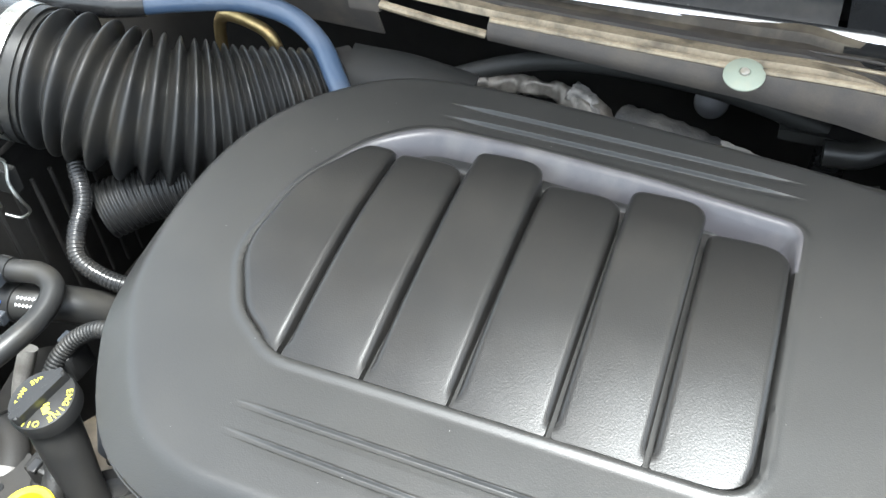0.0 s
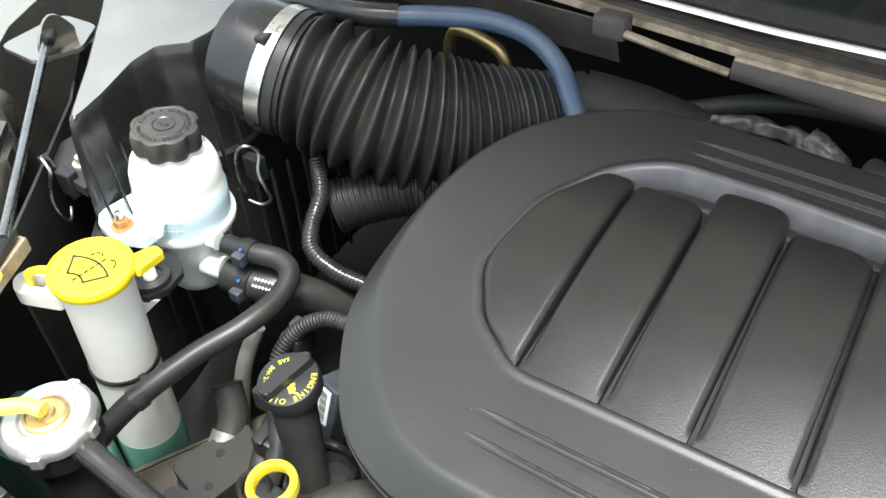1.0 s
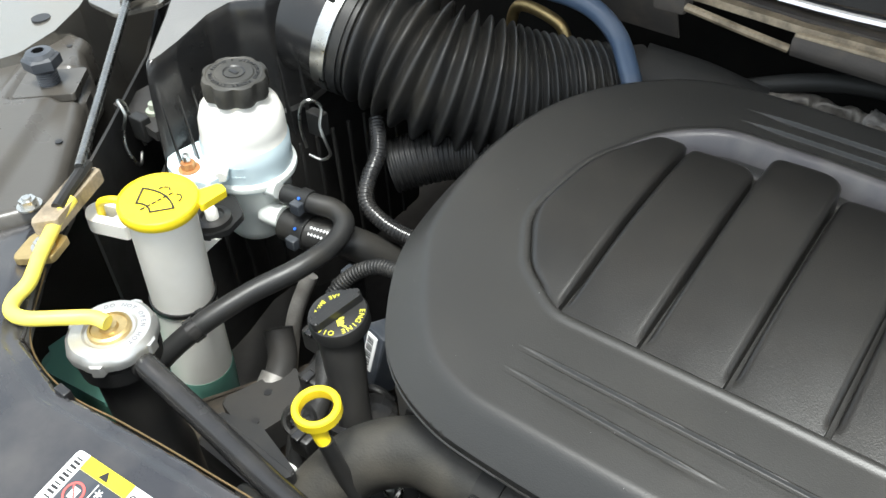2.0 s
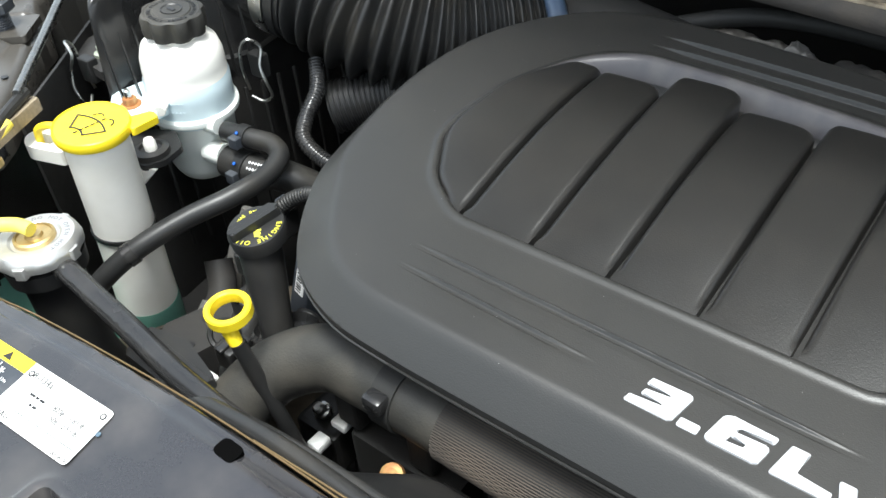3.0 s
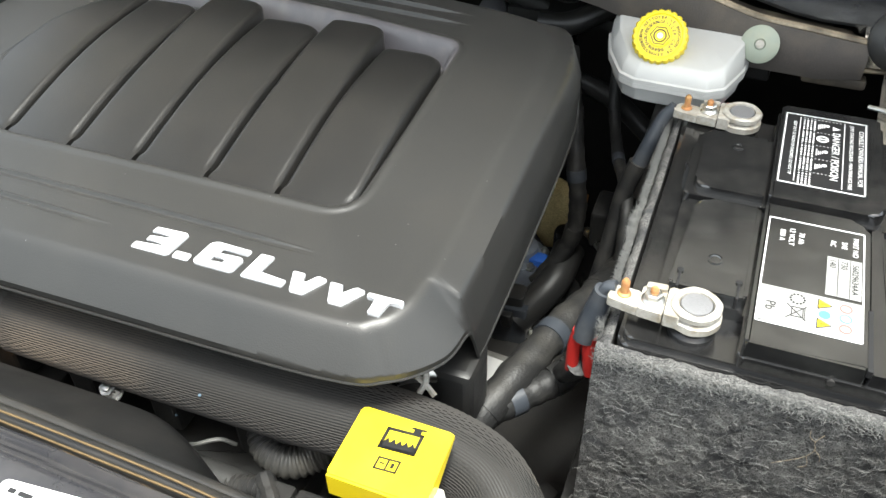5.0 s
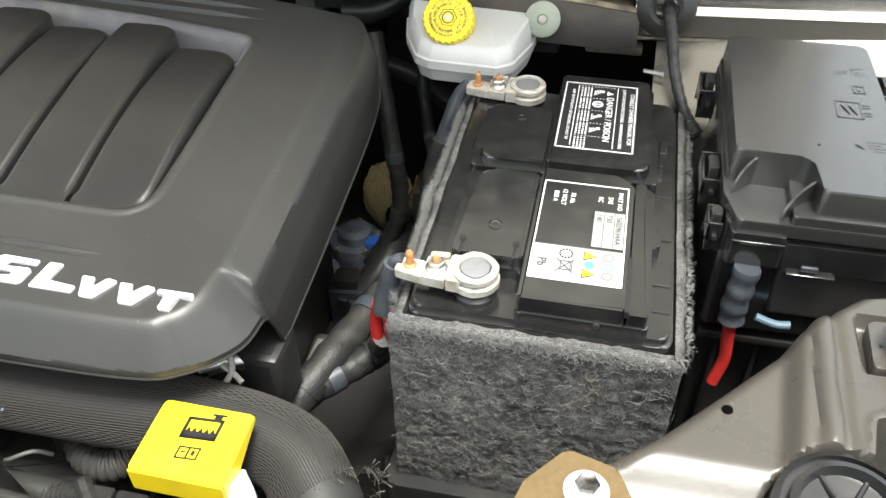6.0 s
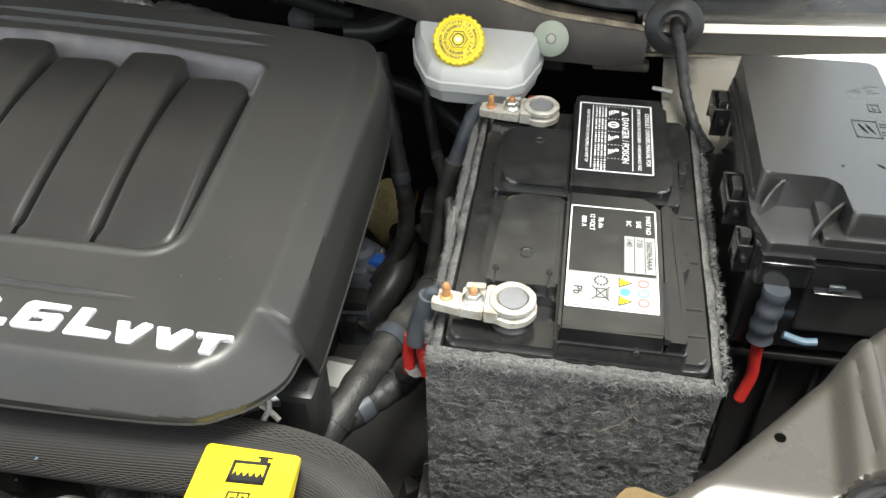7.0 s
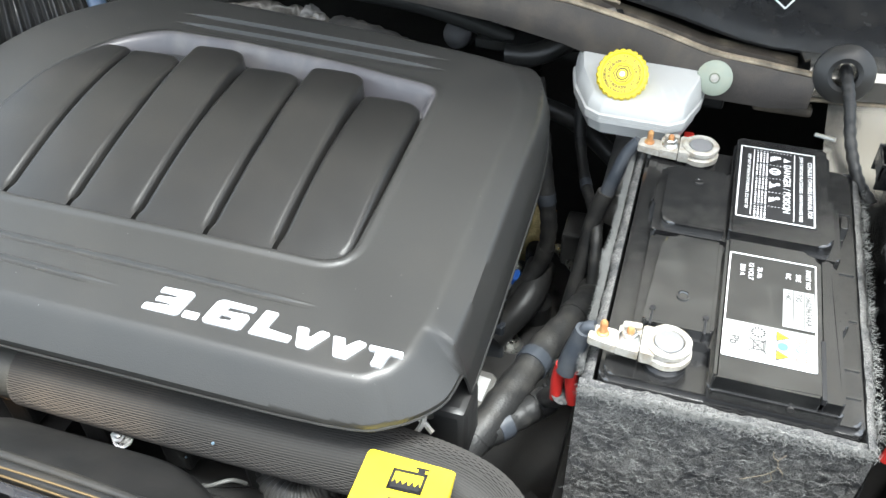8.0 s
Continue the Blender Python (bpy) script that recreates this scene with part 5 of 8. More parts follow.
def fuse_latch(x, y0, y1, z0, z1, side, reach=0.014):
    """Open moulded pocket on the side wall with a hook sprung into it."""
    xa, xb = min(x, x + side * reach), max(x, x + side * reach)
    lt = part("latch", box(xa, xb, y0, y0 + 0.0022, z0, z1, 0.0006), M_BATT, fuse)
    part("cheek", box(xa, xb, y1 - 0.0022, y1, z0, z1, 0.0006), M_BATT, lt)
    xo = x + side * (reach - 0.0012)
    part("bar", box(xo - 0.0012, xo + 0.0012, y0, y1, z0 + 0.35 * (z1 - z0), z1 - 0.002, 0.0006), M_BATT, lt)
    xh = x + side * reach * 0.45
    part("hook", prism(rounded([(xh - 0.0035, y0 + 0.26 * (y1 - y0)), (xh + 0.0035, y0 + 0.26 * (y1 - y0)), (xh + 0.0035, y0 + 0.74 * (y1 - y0)), (xh - 0.0035, y0 + 0.74 * (y1 - y0))], 0.0015), z0 - 0.004, z1 + 0.0035, 0.0012), M_GLOSS, lt)
    part("pin", tube([(xh, y0 - 0.003, z0 + 0.55 * (z1 - z0)), (xh, y1 + 0.003, z0 + 0.55 * (z1 - z0))], 0.0020, 8, 2), M_GLOSS, lt)


fuse_latch(0.4725, 0.2080, 0.2440, 0.8900, 0.9120, -1)
fuse_latch(0.4725, 0.1640, 0.1860, 0.8840, 0.9080, -1, 0.010)
fuse_latch(0.4725, 0.3300, 0.3620, 0.8860, 0.9120, -1)
fuse_latch(0.5895, 0.3300, 0.3620, 0.9000, 0.9220, 1, 0.026)
fuse_latch(0.5895, 0.2320, 0.2640, 0.9000, 0.9220, 1, 0.026)
part("side_wall", box(0.5905, 0.6080, 0.2700, 0.3240, 0.8400, 0.9140, 0.003), M_BATT, fuse)
part("front_block", prism(rounded([(0.4775, 0.1535), (0.5125, 0.1535), (0.5125, 0.1640), (0.4745, 0.1640)], 0.003), 0.8840, 0.9108, 0.0015), M_BATT, fuse)
part("block_edge", box(0.4775, 0.5125, 0.1525, 0.1600, 0.9025, 0.9050, 0.0008), M_BATT, fuse)
part("front_rib", prism(rounded([(0.5130, 0.1555), (0.5910, 0.1560), (0.5910, 0.1640), (0.5130, 0.1640)], 0.002), 0.8820, 0.9045, 0.0015), M_BATT, fuse)
part("rib_tip", box(0.5865, 0.5912, 0.1555, 0.1640, 0.9040, 0.9095, 0.0012), M_BATT, fuse)
part("dusty_face", box(0.5135, 0.5860, 0.1615, 0.1640, 0.9050, 0.9104), M_DEEP, fuse, "dusty grey recess")
part("front_latch", box(0.5270, 0.5380, 0.1540, 0.1560, 0.8835, 0.8875, 0.0006), M_SHRINK, fuse)
part("front_ledge", box(0.5180, 0.5500, 0.1520, 0.1620, 0.8795, 0.8818, 0.0008), M_BATT, fuse)
part("front_apron", box(0.5150, 0.5920, 0.1600, 0.1660, 0.8350, 0.8785, 0.003), M_DEEP, fuse)
fbr = thing("fuse_box_bracket", "dark bracket under the fuse box", "bracket", (0.54, 0.27, 0.62))
part("body", prism(rounded([(0.478, 0.18), (0.60, 0.18), (0.60, 0.36), (0.478, 0.36)], 0.006), 0.62, 0.815, 0.003), M_DEEP, fbr)
for k in range(4):
    part("rib", box(0.490 + k * 0.030, 0.494 + k * 0.030, 0.172, 0.181, 0.64, 0.812, 0.001), M_BLACK, fbr)
part("foot", box(0.474, 0.604, 0.165, 0.185, 0.795, 0.803, 0.002), M_BLACK, fbr)
lead = thing("fuse_box_lead", "red insulated cable with slate sleeve below the fuse box", "cable", (0.495, 0.145, 0.78))
part("boot", tube([(0.4925, 0.1500, 0.8845), (0.4915, 0.1480, 0.866), (0.4905, 0.1470, 0.850), (0.4910, 0.146, 0.838)], 0.0090, 16, 8, wave=lambda i, s: 1.0 + 0.07 * math.sin(s * 420)), M_SHRINK, lead)
part("cable", tube([(0.4910, 0.146, 0.842), (0.4920, 0.1445, 0.820), (0.4935, 0.1425, 0.800), (0.4890, 0.138, 0.778)], 0.0046, 14), M_RED, lead)
solo("strap", tube([(0.508, 0.152, 0.838), (0.522, 0.150, 0.835), (0.532, 0.150, 0.8360)], lambda s: 0.0030, 10), M_SKYCLIP, "pale blue plastic strap under the fuse box", "strap")

# ---- brake fluid reservoir ----
res = thing("brake_reservoir", "milky white brake fluid reservoir with yellow cap", "reservoir", (0.25, 0.43, 0.83))
FOOT = [(0.181, 0.450), (0.189, 0.415), (0.206, 0.379), (0.220, 0.371), (0.284, 0.369), (0.298, 0.379), (0.310, 0.418), (0.312, 0.440), (0.300, 0.452), (0.184, 0.454)]


def reservoir_shell(levels):
    bm = bmesh.new()
    rings = []
    base = rounded(FOOT, 0.007, 4)
    for z, k, shift in levels:
        tilt = 0.20 * max(0.0, min(1.0, (z - 0.8925) / 0.010))
        rings.append([bm.verts.new((0.255 + (x - 0.255) * k + shift[0], 0.445 + (y - 0.445) * k + shift[1], z + tilt * ((y - 0.445) * k + shift[1] + 0.075))) for x, y in base])
    n = len(base)
    for a, b in zip(rings, rings[1:]):
        for i in range(n):
            bm.faces.new((a[i], a[(i + 1) % n], b[(i + 1) % n], b[i]))
    bm.faces.new(rings[0][::-1])
    bm.faces.new(rings[-1])
    return bm


part("lower_shell", reservoir_shell([(0.866, 0.86, (0, 0)), (0.869, 0.92, (0, 0)), (0.882, 0.955, (0, 0)), (0.8835, 1.0, (0, 0)), (0.8878, 1.0, (0, 0))]), M_MILK, res, "milky shell with fluid behind", angle=35)
part("upper_shell", reservoir_shell([(0.8880, 1.0, (0, 0)), (0.8915, 1.0, (0, 0)), (0.8925, 0.972, (0, 0)), (0.8975, 0.955, (0, 0)), (0.9025, 0.895, (0, 0.001)), (0.9035, 0.86, (0, 0.001)), (0.9040, 0.5, (0, 0.002))]), M_MILK, res, angle=35)
CAPAX = Vector((0.03, -0.75, 0.65)).normalized()
CAPAT = Vector((0.235, 0.391, 0.926)) - CAPAX * 0.0130
part("neck", lathe([(0.026, -0.022), (0.0235, -0.012), (0.0215, -0.004)], 32, at=CAPAT, axis=CAPAX), M_MILK, res)
cap = part("cap", lathe([(0.0225, -0.006, 1), (0.0240, -0.004, 1), (0.0240, 0.010, 1), (0.0225, 0.0125, 1), (0.0195, 0.0130), (0.0185, 0.0120), (0.0100, 0.0120), (0.0090, 0.0130), (0.0035, 0.0128)], 96, at=CAPAT, axis=CAPAX, lobes=24, depth=0.06), M_YELLOW, res, "ribbed yellow screw cap")
CM = Matrix.Translation(CAPAT + CAPAX * 0.0121) @ CAPAX.to_track_quat("Z", "Y").to_matrix().to_4x4()
wr = ring_text("WARNING CLEAN FILLER CAP BEFORE REMOVING ", 0.0038, 0.0110, 170, CM, spread=0.98)
merge(wr, ring_text("ATTENTION NETTOYER LE BOUCHON DE REMPLISSAGE ", 0.0034, 0.0150, 200, CM @ pose(0, 0, 0.0004), spread=1.05))
part("print", wr, M_INK, cap)
part("mark", lathe([(0.0075, 0.0128), (0.0085, 0.0134), (0.0085, 0.0124)], 6, at=CAPAT, axis=CAPAX, closed=False), M_INK, cap)
part("mark", lathe([(0.0045, 0.0128), (0.0056, 0.0134), (0.0056, 0.0124)], 24, at=CAPAT, axis=CAPAX, closed=False), M_INK, cap)
part("mark", lathe([(0.0026, 0.0128), (0.0022, 0.0136)], 20, at=CAPAT, axis=CAPAX), M_LABEL, cap)
solo("master_cylinder", tube([(0.25, 0.36, 0.79), (0.25, 0.46, 0.79), (0.25, 0.60, 0.80)], lambda s: 0.020 + 0.05 * max(0, s - 0.75), 20), M_ALU, "dull cast brake cylinder below the reservoir", "cylinder")
b = box(0.300, 0.332, 0.452, 0.470, 0.865, 0.905, 0.003)
bolt(b, (0.318, 0.450, 0.890), 0.005, 0.006, 0.008, (0, -1, 0.2))
solo("side_bracket", b, M_BLACK, "black steel bracket beside the reservoir", "bracket")
solo("red_plug", box(0.300, 0.310, 0.405, 0.415, 0.846, 0.860, 0.002), M_RED, "small red connector beside the reservoir", "connector")

hose = thing("vacuum_hose", "black rubber hose with a pale cuff behind the reservoir", "hose", (0.16, 0.54, 0.87))
part("pipe", tube([(0.215, 0.545, 0.90), (0.185, 0.532, 0.897), (0.160, 0.515, 0.882), (0.130, 0.50, 0.870), (0.10, 0.498, 0.867)], 0.0125, 16), M_RUBBER, hose)
part("cuff", tube([(0.208, 0.5425, 0.900), (0.196, 0.5375, 0.899), (0.184, 0.5315, 0.8965)], 0.0136, 16, 4), M_ZINC, hose, "pale printed cuff")
solo("conduit", conduit([(0.118, 0.555, 0.935), (0.117, 0.556, 0.90), (0.115, 0.556, 0.86), (0.112, 0.55, 0.80)], 0.0165, 0.006, 18), M_GLOSS, "black corrugated conduit behind the engine", "conduit")

# ---- front right: dusty support with bump stop ----
sup = thing("headlamp_support", "dusty grey-black moulded headlamp support with a ridge", "support panel", (0.5, -0.05, 0.88))
EDGE = [(0.340, -0.30), (0.366, -0.072), (0.384, -0.046), (0.412, -0.036), (0.436, -0.016), (0.468, 0.018), (0.496, 0.048), (0.522, 0.074), (0.545, 0.094), (0.585, 0.104), (0.625, 0.125), (0.74, 0.135), (0.74, -0.30)]


OPENING = rounded([(0.533, -0.030), (0.538, -0.002), (0.567, 0.007), (0.72, 0.030), (0.72, -0.12), (0.56, -0.10)], 0.005)


def support_height(x, y):
    z = 0.913 + 0 * x
    edge = rounded(EDGE, 0.006, 3)
    d, _ = inside_and_distance(x, y, edge)
    # rolled edge, a step up to the crown, and one round ridge
    z = z - 0.010 * np.clip(1 - d / 0.010, 0, 1) ** 2
    s = x - (0.4940 + 0.107 * y)
    z = z + 0.013 * smooth01(s / 0.0115)
    r = x - (0.5165 + 0.04 * y)
    z = z + 0.0055 * np.sqrt(np.clip(1 - (r / 0.0055) ** 2, 0, 1))
    z = z + 0.0015 * smooth01((x - 0.526 - 0.04 * y) / 0.002)
    # sunk seat of the bump stop, and the lamp opening
    seat = smooth01((x - 0.5370) / 0.003) * smooth01((y - 0.0285) / 0.003) * smooth01((0.0740 - y) / 0.003)
    z = z - 0.010 * seat
    front = smooth01((-0.030 - y) / 0.03)
    o, _ = inside_and_distance(x, y, OPENING)
    z = z + 0.0018 * np.clip(1 - np.abs(o + 0.002) / 0.003, 0, 1) - 0.12 * smooth01(o / 0.0022)
    well = smooth01((0.0360 - np.hypot(x - 0.5185, y + 0.058)) / 0.0045)
    return z - 0.012 * front - 0.030 * well


bms = grid_mesh(0.338, 0.742, -0.302, 0.137, 0.0021, support_height, rounded(EDGE, 0.006, 3), lambda x, y, z: z - 0.012, contour=lambda x, y: inside_and_distance(x, y, OPENING)[0])
part("panel", bms, M_SUPGREY, sup, angle=45)
part("lamp_opening", prism(OPENING, 0.760, 0.790, 0.001), M_BLACK, sup, "dark opening behind the lamp")
part("web", tube([(0.548, -0.008, 0.930), (0.60, 0.012, 0.931), (0.70, 0.014, 0.931)], 0.0012, 6, 4), M_SUPGREY, sup)
part("web", tube([(0.556, 0.006, 0.930), (0.60, -0.012, 0.931), (0.70, -0.030, 0.931)], 0.0012, 6, 4), M_SUPGREY, sup)
part("hole", lathe([(0.0031, 0.0), (0.0031, 0.0012)], 18, at=(0.468, 0.001, 0.9124), axis=(-0.1, 0.1, 1)), M_VOID, sup)
part("hole", lathe([(0.0040, 0.0), (0.0040, 0.0012)], 18, at=(0.583, 0.098, 0.9215)), M_VOID, sup)
cup = part("lamp_adjuster", lathe([(0.034, 0.0), (0.034, 0.010), (0.031, 0.012), (0.031, 0.008), (0.027, 0.008), (0.027, 0.014), (0.024, 0.015), (0.022, 0.009), (0.010, 0.008), (0.009, 0.013), (0.004, 0.013)], 40, at=(0.5185, -0.058, 0.912), axis=(0, -0.12, 1)), M_GLOSS, sup, "round black adjuster cap")
for a in range(6):
    part("spoke", tube([(0.5185 + 0.010 * math.cos(a * 1.047), -0.058 + 0.010 * math.sin(a * 1.047), 0.9225), (0.5185 + 0.023 * math.cos(a * 1.047), -0.058 + 0.023 * math.sin(a * 1.047), 0.9235)], 0.0014, 6, 2), M_GLOSS, cup)
brk = thing("corner_bracket", "dusty steel bracket tinted golden as if sunlit, with a white-washered bolt", "bracket", (0.39, -0.06, 0.92))
# plate's gold stands in for warm sunlight falling on this corner
part("plate", prism(rounded([(0.352, -0.12), (0.368, -0.066), (0.387, -0.043), (0.413, -0.050), (0.424, -0.072), (0.415, -0.12)], 0.005), 0.912, 0.9165, 0.001), M_GOLD, brk)
b = lathe([(0.0112, 0.9166), (0.0112, 0.9180), (0.0095, 0.9188)], 30, at=(0.3985, -0.066, 0))
part("washer", b, M_LABEL, brk, "white plastic washer")
part("bolt_head", lathe([(0.0064, 0.9188), (0.0064, 0.924), (0.0054, 0.9252), (0.0036, 0.9246)], 6, at=(0.3985, -0.066, 0)), M_RODSTEEL, brk)
stop = thing("bump_stop", "grey threaded bump stop on a sunk seat", "bump stop", (0.565, 0.048, 0.917))
part("seat", prism(rounded([(0.5425, 0.0330), (0.70, 0.037), (0.70, 0.0690), (0.5440, 0.0690)], 0.004), 0.917, 0.9275, 0.0015), M_SUPGREY, stop)
part("thread", lathe([(0.0098 - 0.0007 * (i % 2), 0.927 + 0.0012 * i) for i in range(11)], 24, at=(0.565, 0.048, 0)), M_SUPGREY, stop)
part("head", lathe([(0.0155, 0.939), (0.0170, 0.9405), (0.0170, 0.9475), (0.0155, 0.949)], 6, at=(0.565, 0.048, 0)), M_SUPGREY, stop)
part("button", lathe([(0.0130, 0.9490), (0.0115, 0.9510), (0.0060, 0.9515), (0.0050, 0.9490)], 26, at=(0.565, 0.048, 0)), M_SUPGREY, stop)
part("hole", lathe([(0.0050, 0.9505), (0.0050, 0.9518)], 18, at=(0.565, 0.048, 0)), M_VOID, stop)
part("pin_hole", lathe([(0.0011, 0.9275), (0.0011, 0.9282)], 10, at=(0.5485, 0.050, 0)), M_INK, stop)


# ---- engine under the cover ----
eng = thing("engine", "dark cast engine block under the cover", "engine", (-0.1, 0.2, 0.5))
part("block", box(-0.33, 0.11, 0.03, 0.37, 0.42, 0.80, 0.02), M_SOOT, eng)
part("valve_cover", prism(rounded([(-0.330, 0.075), (-0.285, 0.02), (0.10, 0.03), (0.12, 0.34), (-0.30, 0.38), (-0.345, 0.30)], 0.02), 0.72, 0.845, 0.012), M_BLACK, eng)
part("intake_plenum", prism(rounded([(-0.33, 0.36), (0.08, 0.34), (0.10, 0.42), (-0.05, 0.455), (-0.30, 0.46)], 0.03), 0.80, 0.885, 0.015), M_BLACK, eng)
for k in range(5):
    part("coil_rib", box(-0.28 + k * 0.075, -0.255 + k * 0.075, -0.004, 0.035, 0.74, 0.80, 0.004), M_SOOT, eng)
for k, (x, y, z, r) in enumerate(((-0.02, 0.425, 0.895, 0.016), (0.02, 0.425, 0.888, 0.012), (0.055, 0.42, 0.885, 0.010))):
    part("wrapped_pipe", tube([(x - 0.05, y + 0.012, z + 0.008), (x - 0.02, y, z + 0.012), (x + 0.015, y, z + 0.004), (x + 0.045, y - 0.004, z - 0.006)], r, 12, 6, wave=lambda i, s: 1 + 0.06 * math.sin(i * 2.3)), M_ALU if k else M_TAPE, eng, "foil-wrapped pipe")
wrapl = thing("wrapped_loom", "crumpled silvery cloth-wrapped loom behind the cover", "cable", (-0.16, 0.49, 0.88))
wr_ = tube([(-0.245, 0.470, 0.888), (-0.209, 0.486, 0.886), (-0.172, 0.492, 0.886), (-0.139, 0.490, 0.885), (-0.107, 0.474, 0.882), (-0.085, 0.460, 0.872)], lambda s: 0.0105 + 0.003 * math.sin(s * 9), 24, 16)
for v in wr_.verts:
    v.co += Vector((noise.noise(v.co * 90), noise.noise(v.co * 90 + Vector((5, 0, 0))), noise.noise(v.co * 90 + Vector((0, 9, 0))))) * 0.0045
part("sleeve", wr_, M_WRAP, wrapl, angle=70)
wr_ = tube([(-0.128, 0.486, 0.892), (-0.112, 0.478, 0.890), (-0.098, 0.468, 0.884)], lambda s: 0.011 - 0.003 * s, 20, 8)
for v in wr_.verts:
    v.co += Vector((noise.noise(v.co * 150), noise.noise(v.co * 150 + Vector((5, 0, 0))), noise.noise(v.co * 150 + Vector((0, 9, 0))))) * 0.004
part("foil_end", wr_, M_ALU, wrapl, "torn foil end", angle=50)
solo("coolant_pipe", tube([(-0.28, 0.46, 0.885), (-0.16, 0.50, 0.912), (-0.02, 0.515, 0.905), (0.10, 0.53, 0.87)], 0.009, 12), M_SOOT, "dusty dark pipe behind the engine", "pipe")
solo("heater_pipe", tube([(-0.20, 0.48, 0.835), (-0.08, 0.495, 0.845), (0.03, 0.505, 0.835), (0.09, 0.51, 0.82)], 0.009, 12), M_SOOT, "dusty dark pipe behind the engine", "pipe")
fit_ = thing("pipe_fitting", "galvanised pipe fitting with a bent steel line", "pipe fitting", (0.0, 0.53, 0.89))
part("crimp", tube([(-0.052, 0.560, 0.900), (-0.030, 0.556, 0.893), (-0.005, 0.552, 0.887)], 0.0085, 14, 4, wave=lambda i, s: 1 + 0.08 * (i % 2)), M_STEEL, fit_)
part("hex", lathe([(0.011, -0.006), (0.012, 0.0), (0.012, 0.010), (0.010, 0.012)], 6, at=(0.004, 0.550, 0.885), axis=(0.9, -0.1, -0.2)), M_STEEL, fit_)
part("steel_line", tube([(0.010, 0.549, 0.884), (0.035, 0.545, 0.876), (0.062, 0.540, 0.868), (0.075, 0.538, 0.872), (0.077, 0.54, 0.885)], 0.0055, 12, 6), M_STEEL, fit_)
part("block", box(0.062, 0.088, 0.540, 0.558, 0.874, 0.896, 0.003), M_ALU, fit_)
solo("firewall_plug", lathe([(0.020, 0.0), (0.019, 0.004), (0.012, 0.008), (0.004, 0.009)], 24, at=(-0.012, 0.685, 0.780), axis=(0, -0.8, 0.5)), M_LEAD, "round grey plug on the firewall", "plug")
solo("steering_shaft", tube([(-0.012, 0.70, 0.775), (-0.012, 0.737, 0.76)], 0.022, 14, 3), M_DEEP, "dark boss on the firewall", "boss")

# ---- upper radiator hose ----
hose = thing("radiator_hose", "dusty grey radiator hose in a braided black sleeve", "hose", (0, 0, 0.80))
part("elbow", tube([(-0.345, -0.085, 0.735), (-0.338, -0.055, 0.765), (-0.318, -0.020, 0.792), (-0.280, 0.003, 0.808), (-0.235, 0.005, 0.814), (-0.205, 0.004, 0.815)], 0.0265, 28, 10), M_HOSE, hose, "dusty rubber elbow")
part("collar", tube([(-0.208, 0.004, 0.815), (-0.180, 0.004, 0.815), (-0.150, 0.004, 0.815)], lambda s: 0.0262, 28, 6), M_HOSE, hose)
cl = part("clamp", tube([(-0.217, 0.004, 0.815), (-0.205, 0.004, 0.815), (-0.198, 0.004, 0.815)], 0.0282, 28, 4), M_SOOT, hose, "black band clamp")
part("clamp_block", box(-0.216, -0.199, -0.029, -0.016, 0.824, 0.838, 0.003), M_GLOSS, cl)
SLEEVE = [(-0.160, 0.004, 0.815), (-0.05, 0.003, 0.815), (0.06, 0.003, 0.815), (0.15, 0.004, 0.814), (0.208, -0.004, 0.808), (0.238, -0.030, 0.798)]
part("sleeve_core", tube(SLEEVE + [(0.249, -0.055, 0.785)], 0.0270, 28, 12), M_SOOT, hose)


def braid(points, r, strands, turns, radius):
    """Helical strands both ways round a line."""
    line = dense(points, 0.0040)
    bm = bmesh.new()
    n = len(line)
    frames = []
    prev = None
    for i, p in enumerate(line):
        tan = (line[min(i + 1, n - 1)] - line[max(i - 1, 0)]).normalized()
        side = tan.cross(Vector((0, 0, 1))).normalized() if prev is None else (prev - tan * prev.dot(tan)).normalized()
        prev = side
        frames.append((p, side, side.cross(tan)))
    for way, count in ((1, strands), (-1, 3)):
        for k in range(count):
            pts = []
            for i, (p, a, b) in enumerate(frames):
                th = 2 * math.pi * (k / count + way * turns * i / n)
                rr = r + 0.0003 * (1 if (i + k) % 2 else -1) * way
                pts.append(p + (a * math.cos(th) + b * math.sin(th)) * rr)
            tube(pts, radius, 3, bm=bm, smooth=False, caps=False)
    return bm


tagged(part("braid", braid(SLEEVE, 0.0275, 92, 0.07, 0.00052), M_STRAND, hose, "open braid of black monofilament", angle=80), kind="stuff")
rr = random.Random(8)
bmf = bmesh.new()
for i in range(130):
    a = rr.uniform(0, 6.28)
    p = Vector((0.240 + 0.004 * rr.random(), -0.034, 0.796)) + Vector((0.02 * math.cos(a) + 0.008, 0.018 * math.cos(a) + 0.012, 0.026 * math.sin(a)))
    d = Vector((rr.uniform(-0.3, 1), rr.uniform(-1, 0.4), rr.uniform(-0.3, 0.8))).normalized() * rr.uniform(0.004, 0.011)
    tube([p, p + d * 0.5 + Vector((0, 0, 0.001)), p + d], 0.00035, 3, 2, bmf, caps=False)
tagged(part("frayed_ends", bmf, M_SLEEVE, hose, "frayed strand ends"), kind="stuff")
part("tail", tube([(0.238, -0.030, 0.798), (0.249, -0.055, 0.785), (0.254, -0.090, 0.765), (0.254, -0.14, 0.735)], 0.0255, 28, 8), M_DUSTY, hose, "dusty rubber tail")
part("mark", prism([(0.2425, -0.052), (0.2475, -0.049), (0.2500, -0.054), (0.2455, -0.057)], 0.8098, 0.8108), M_ZINC, hose)
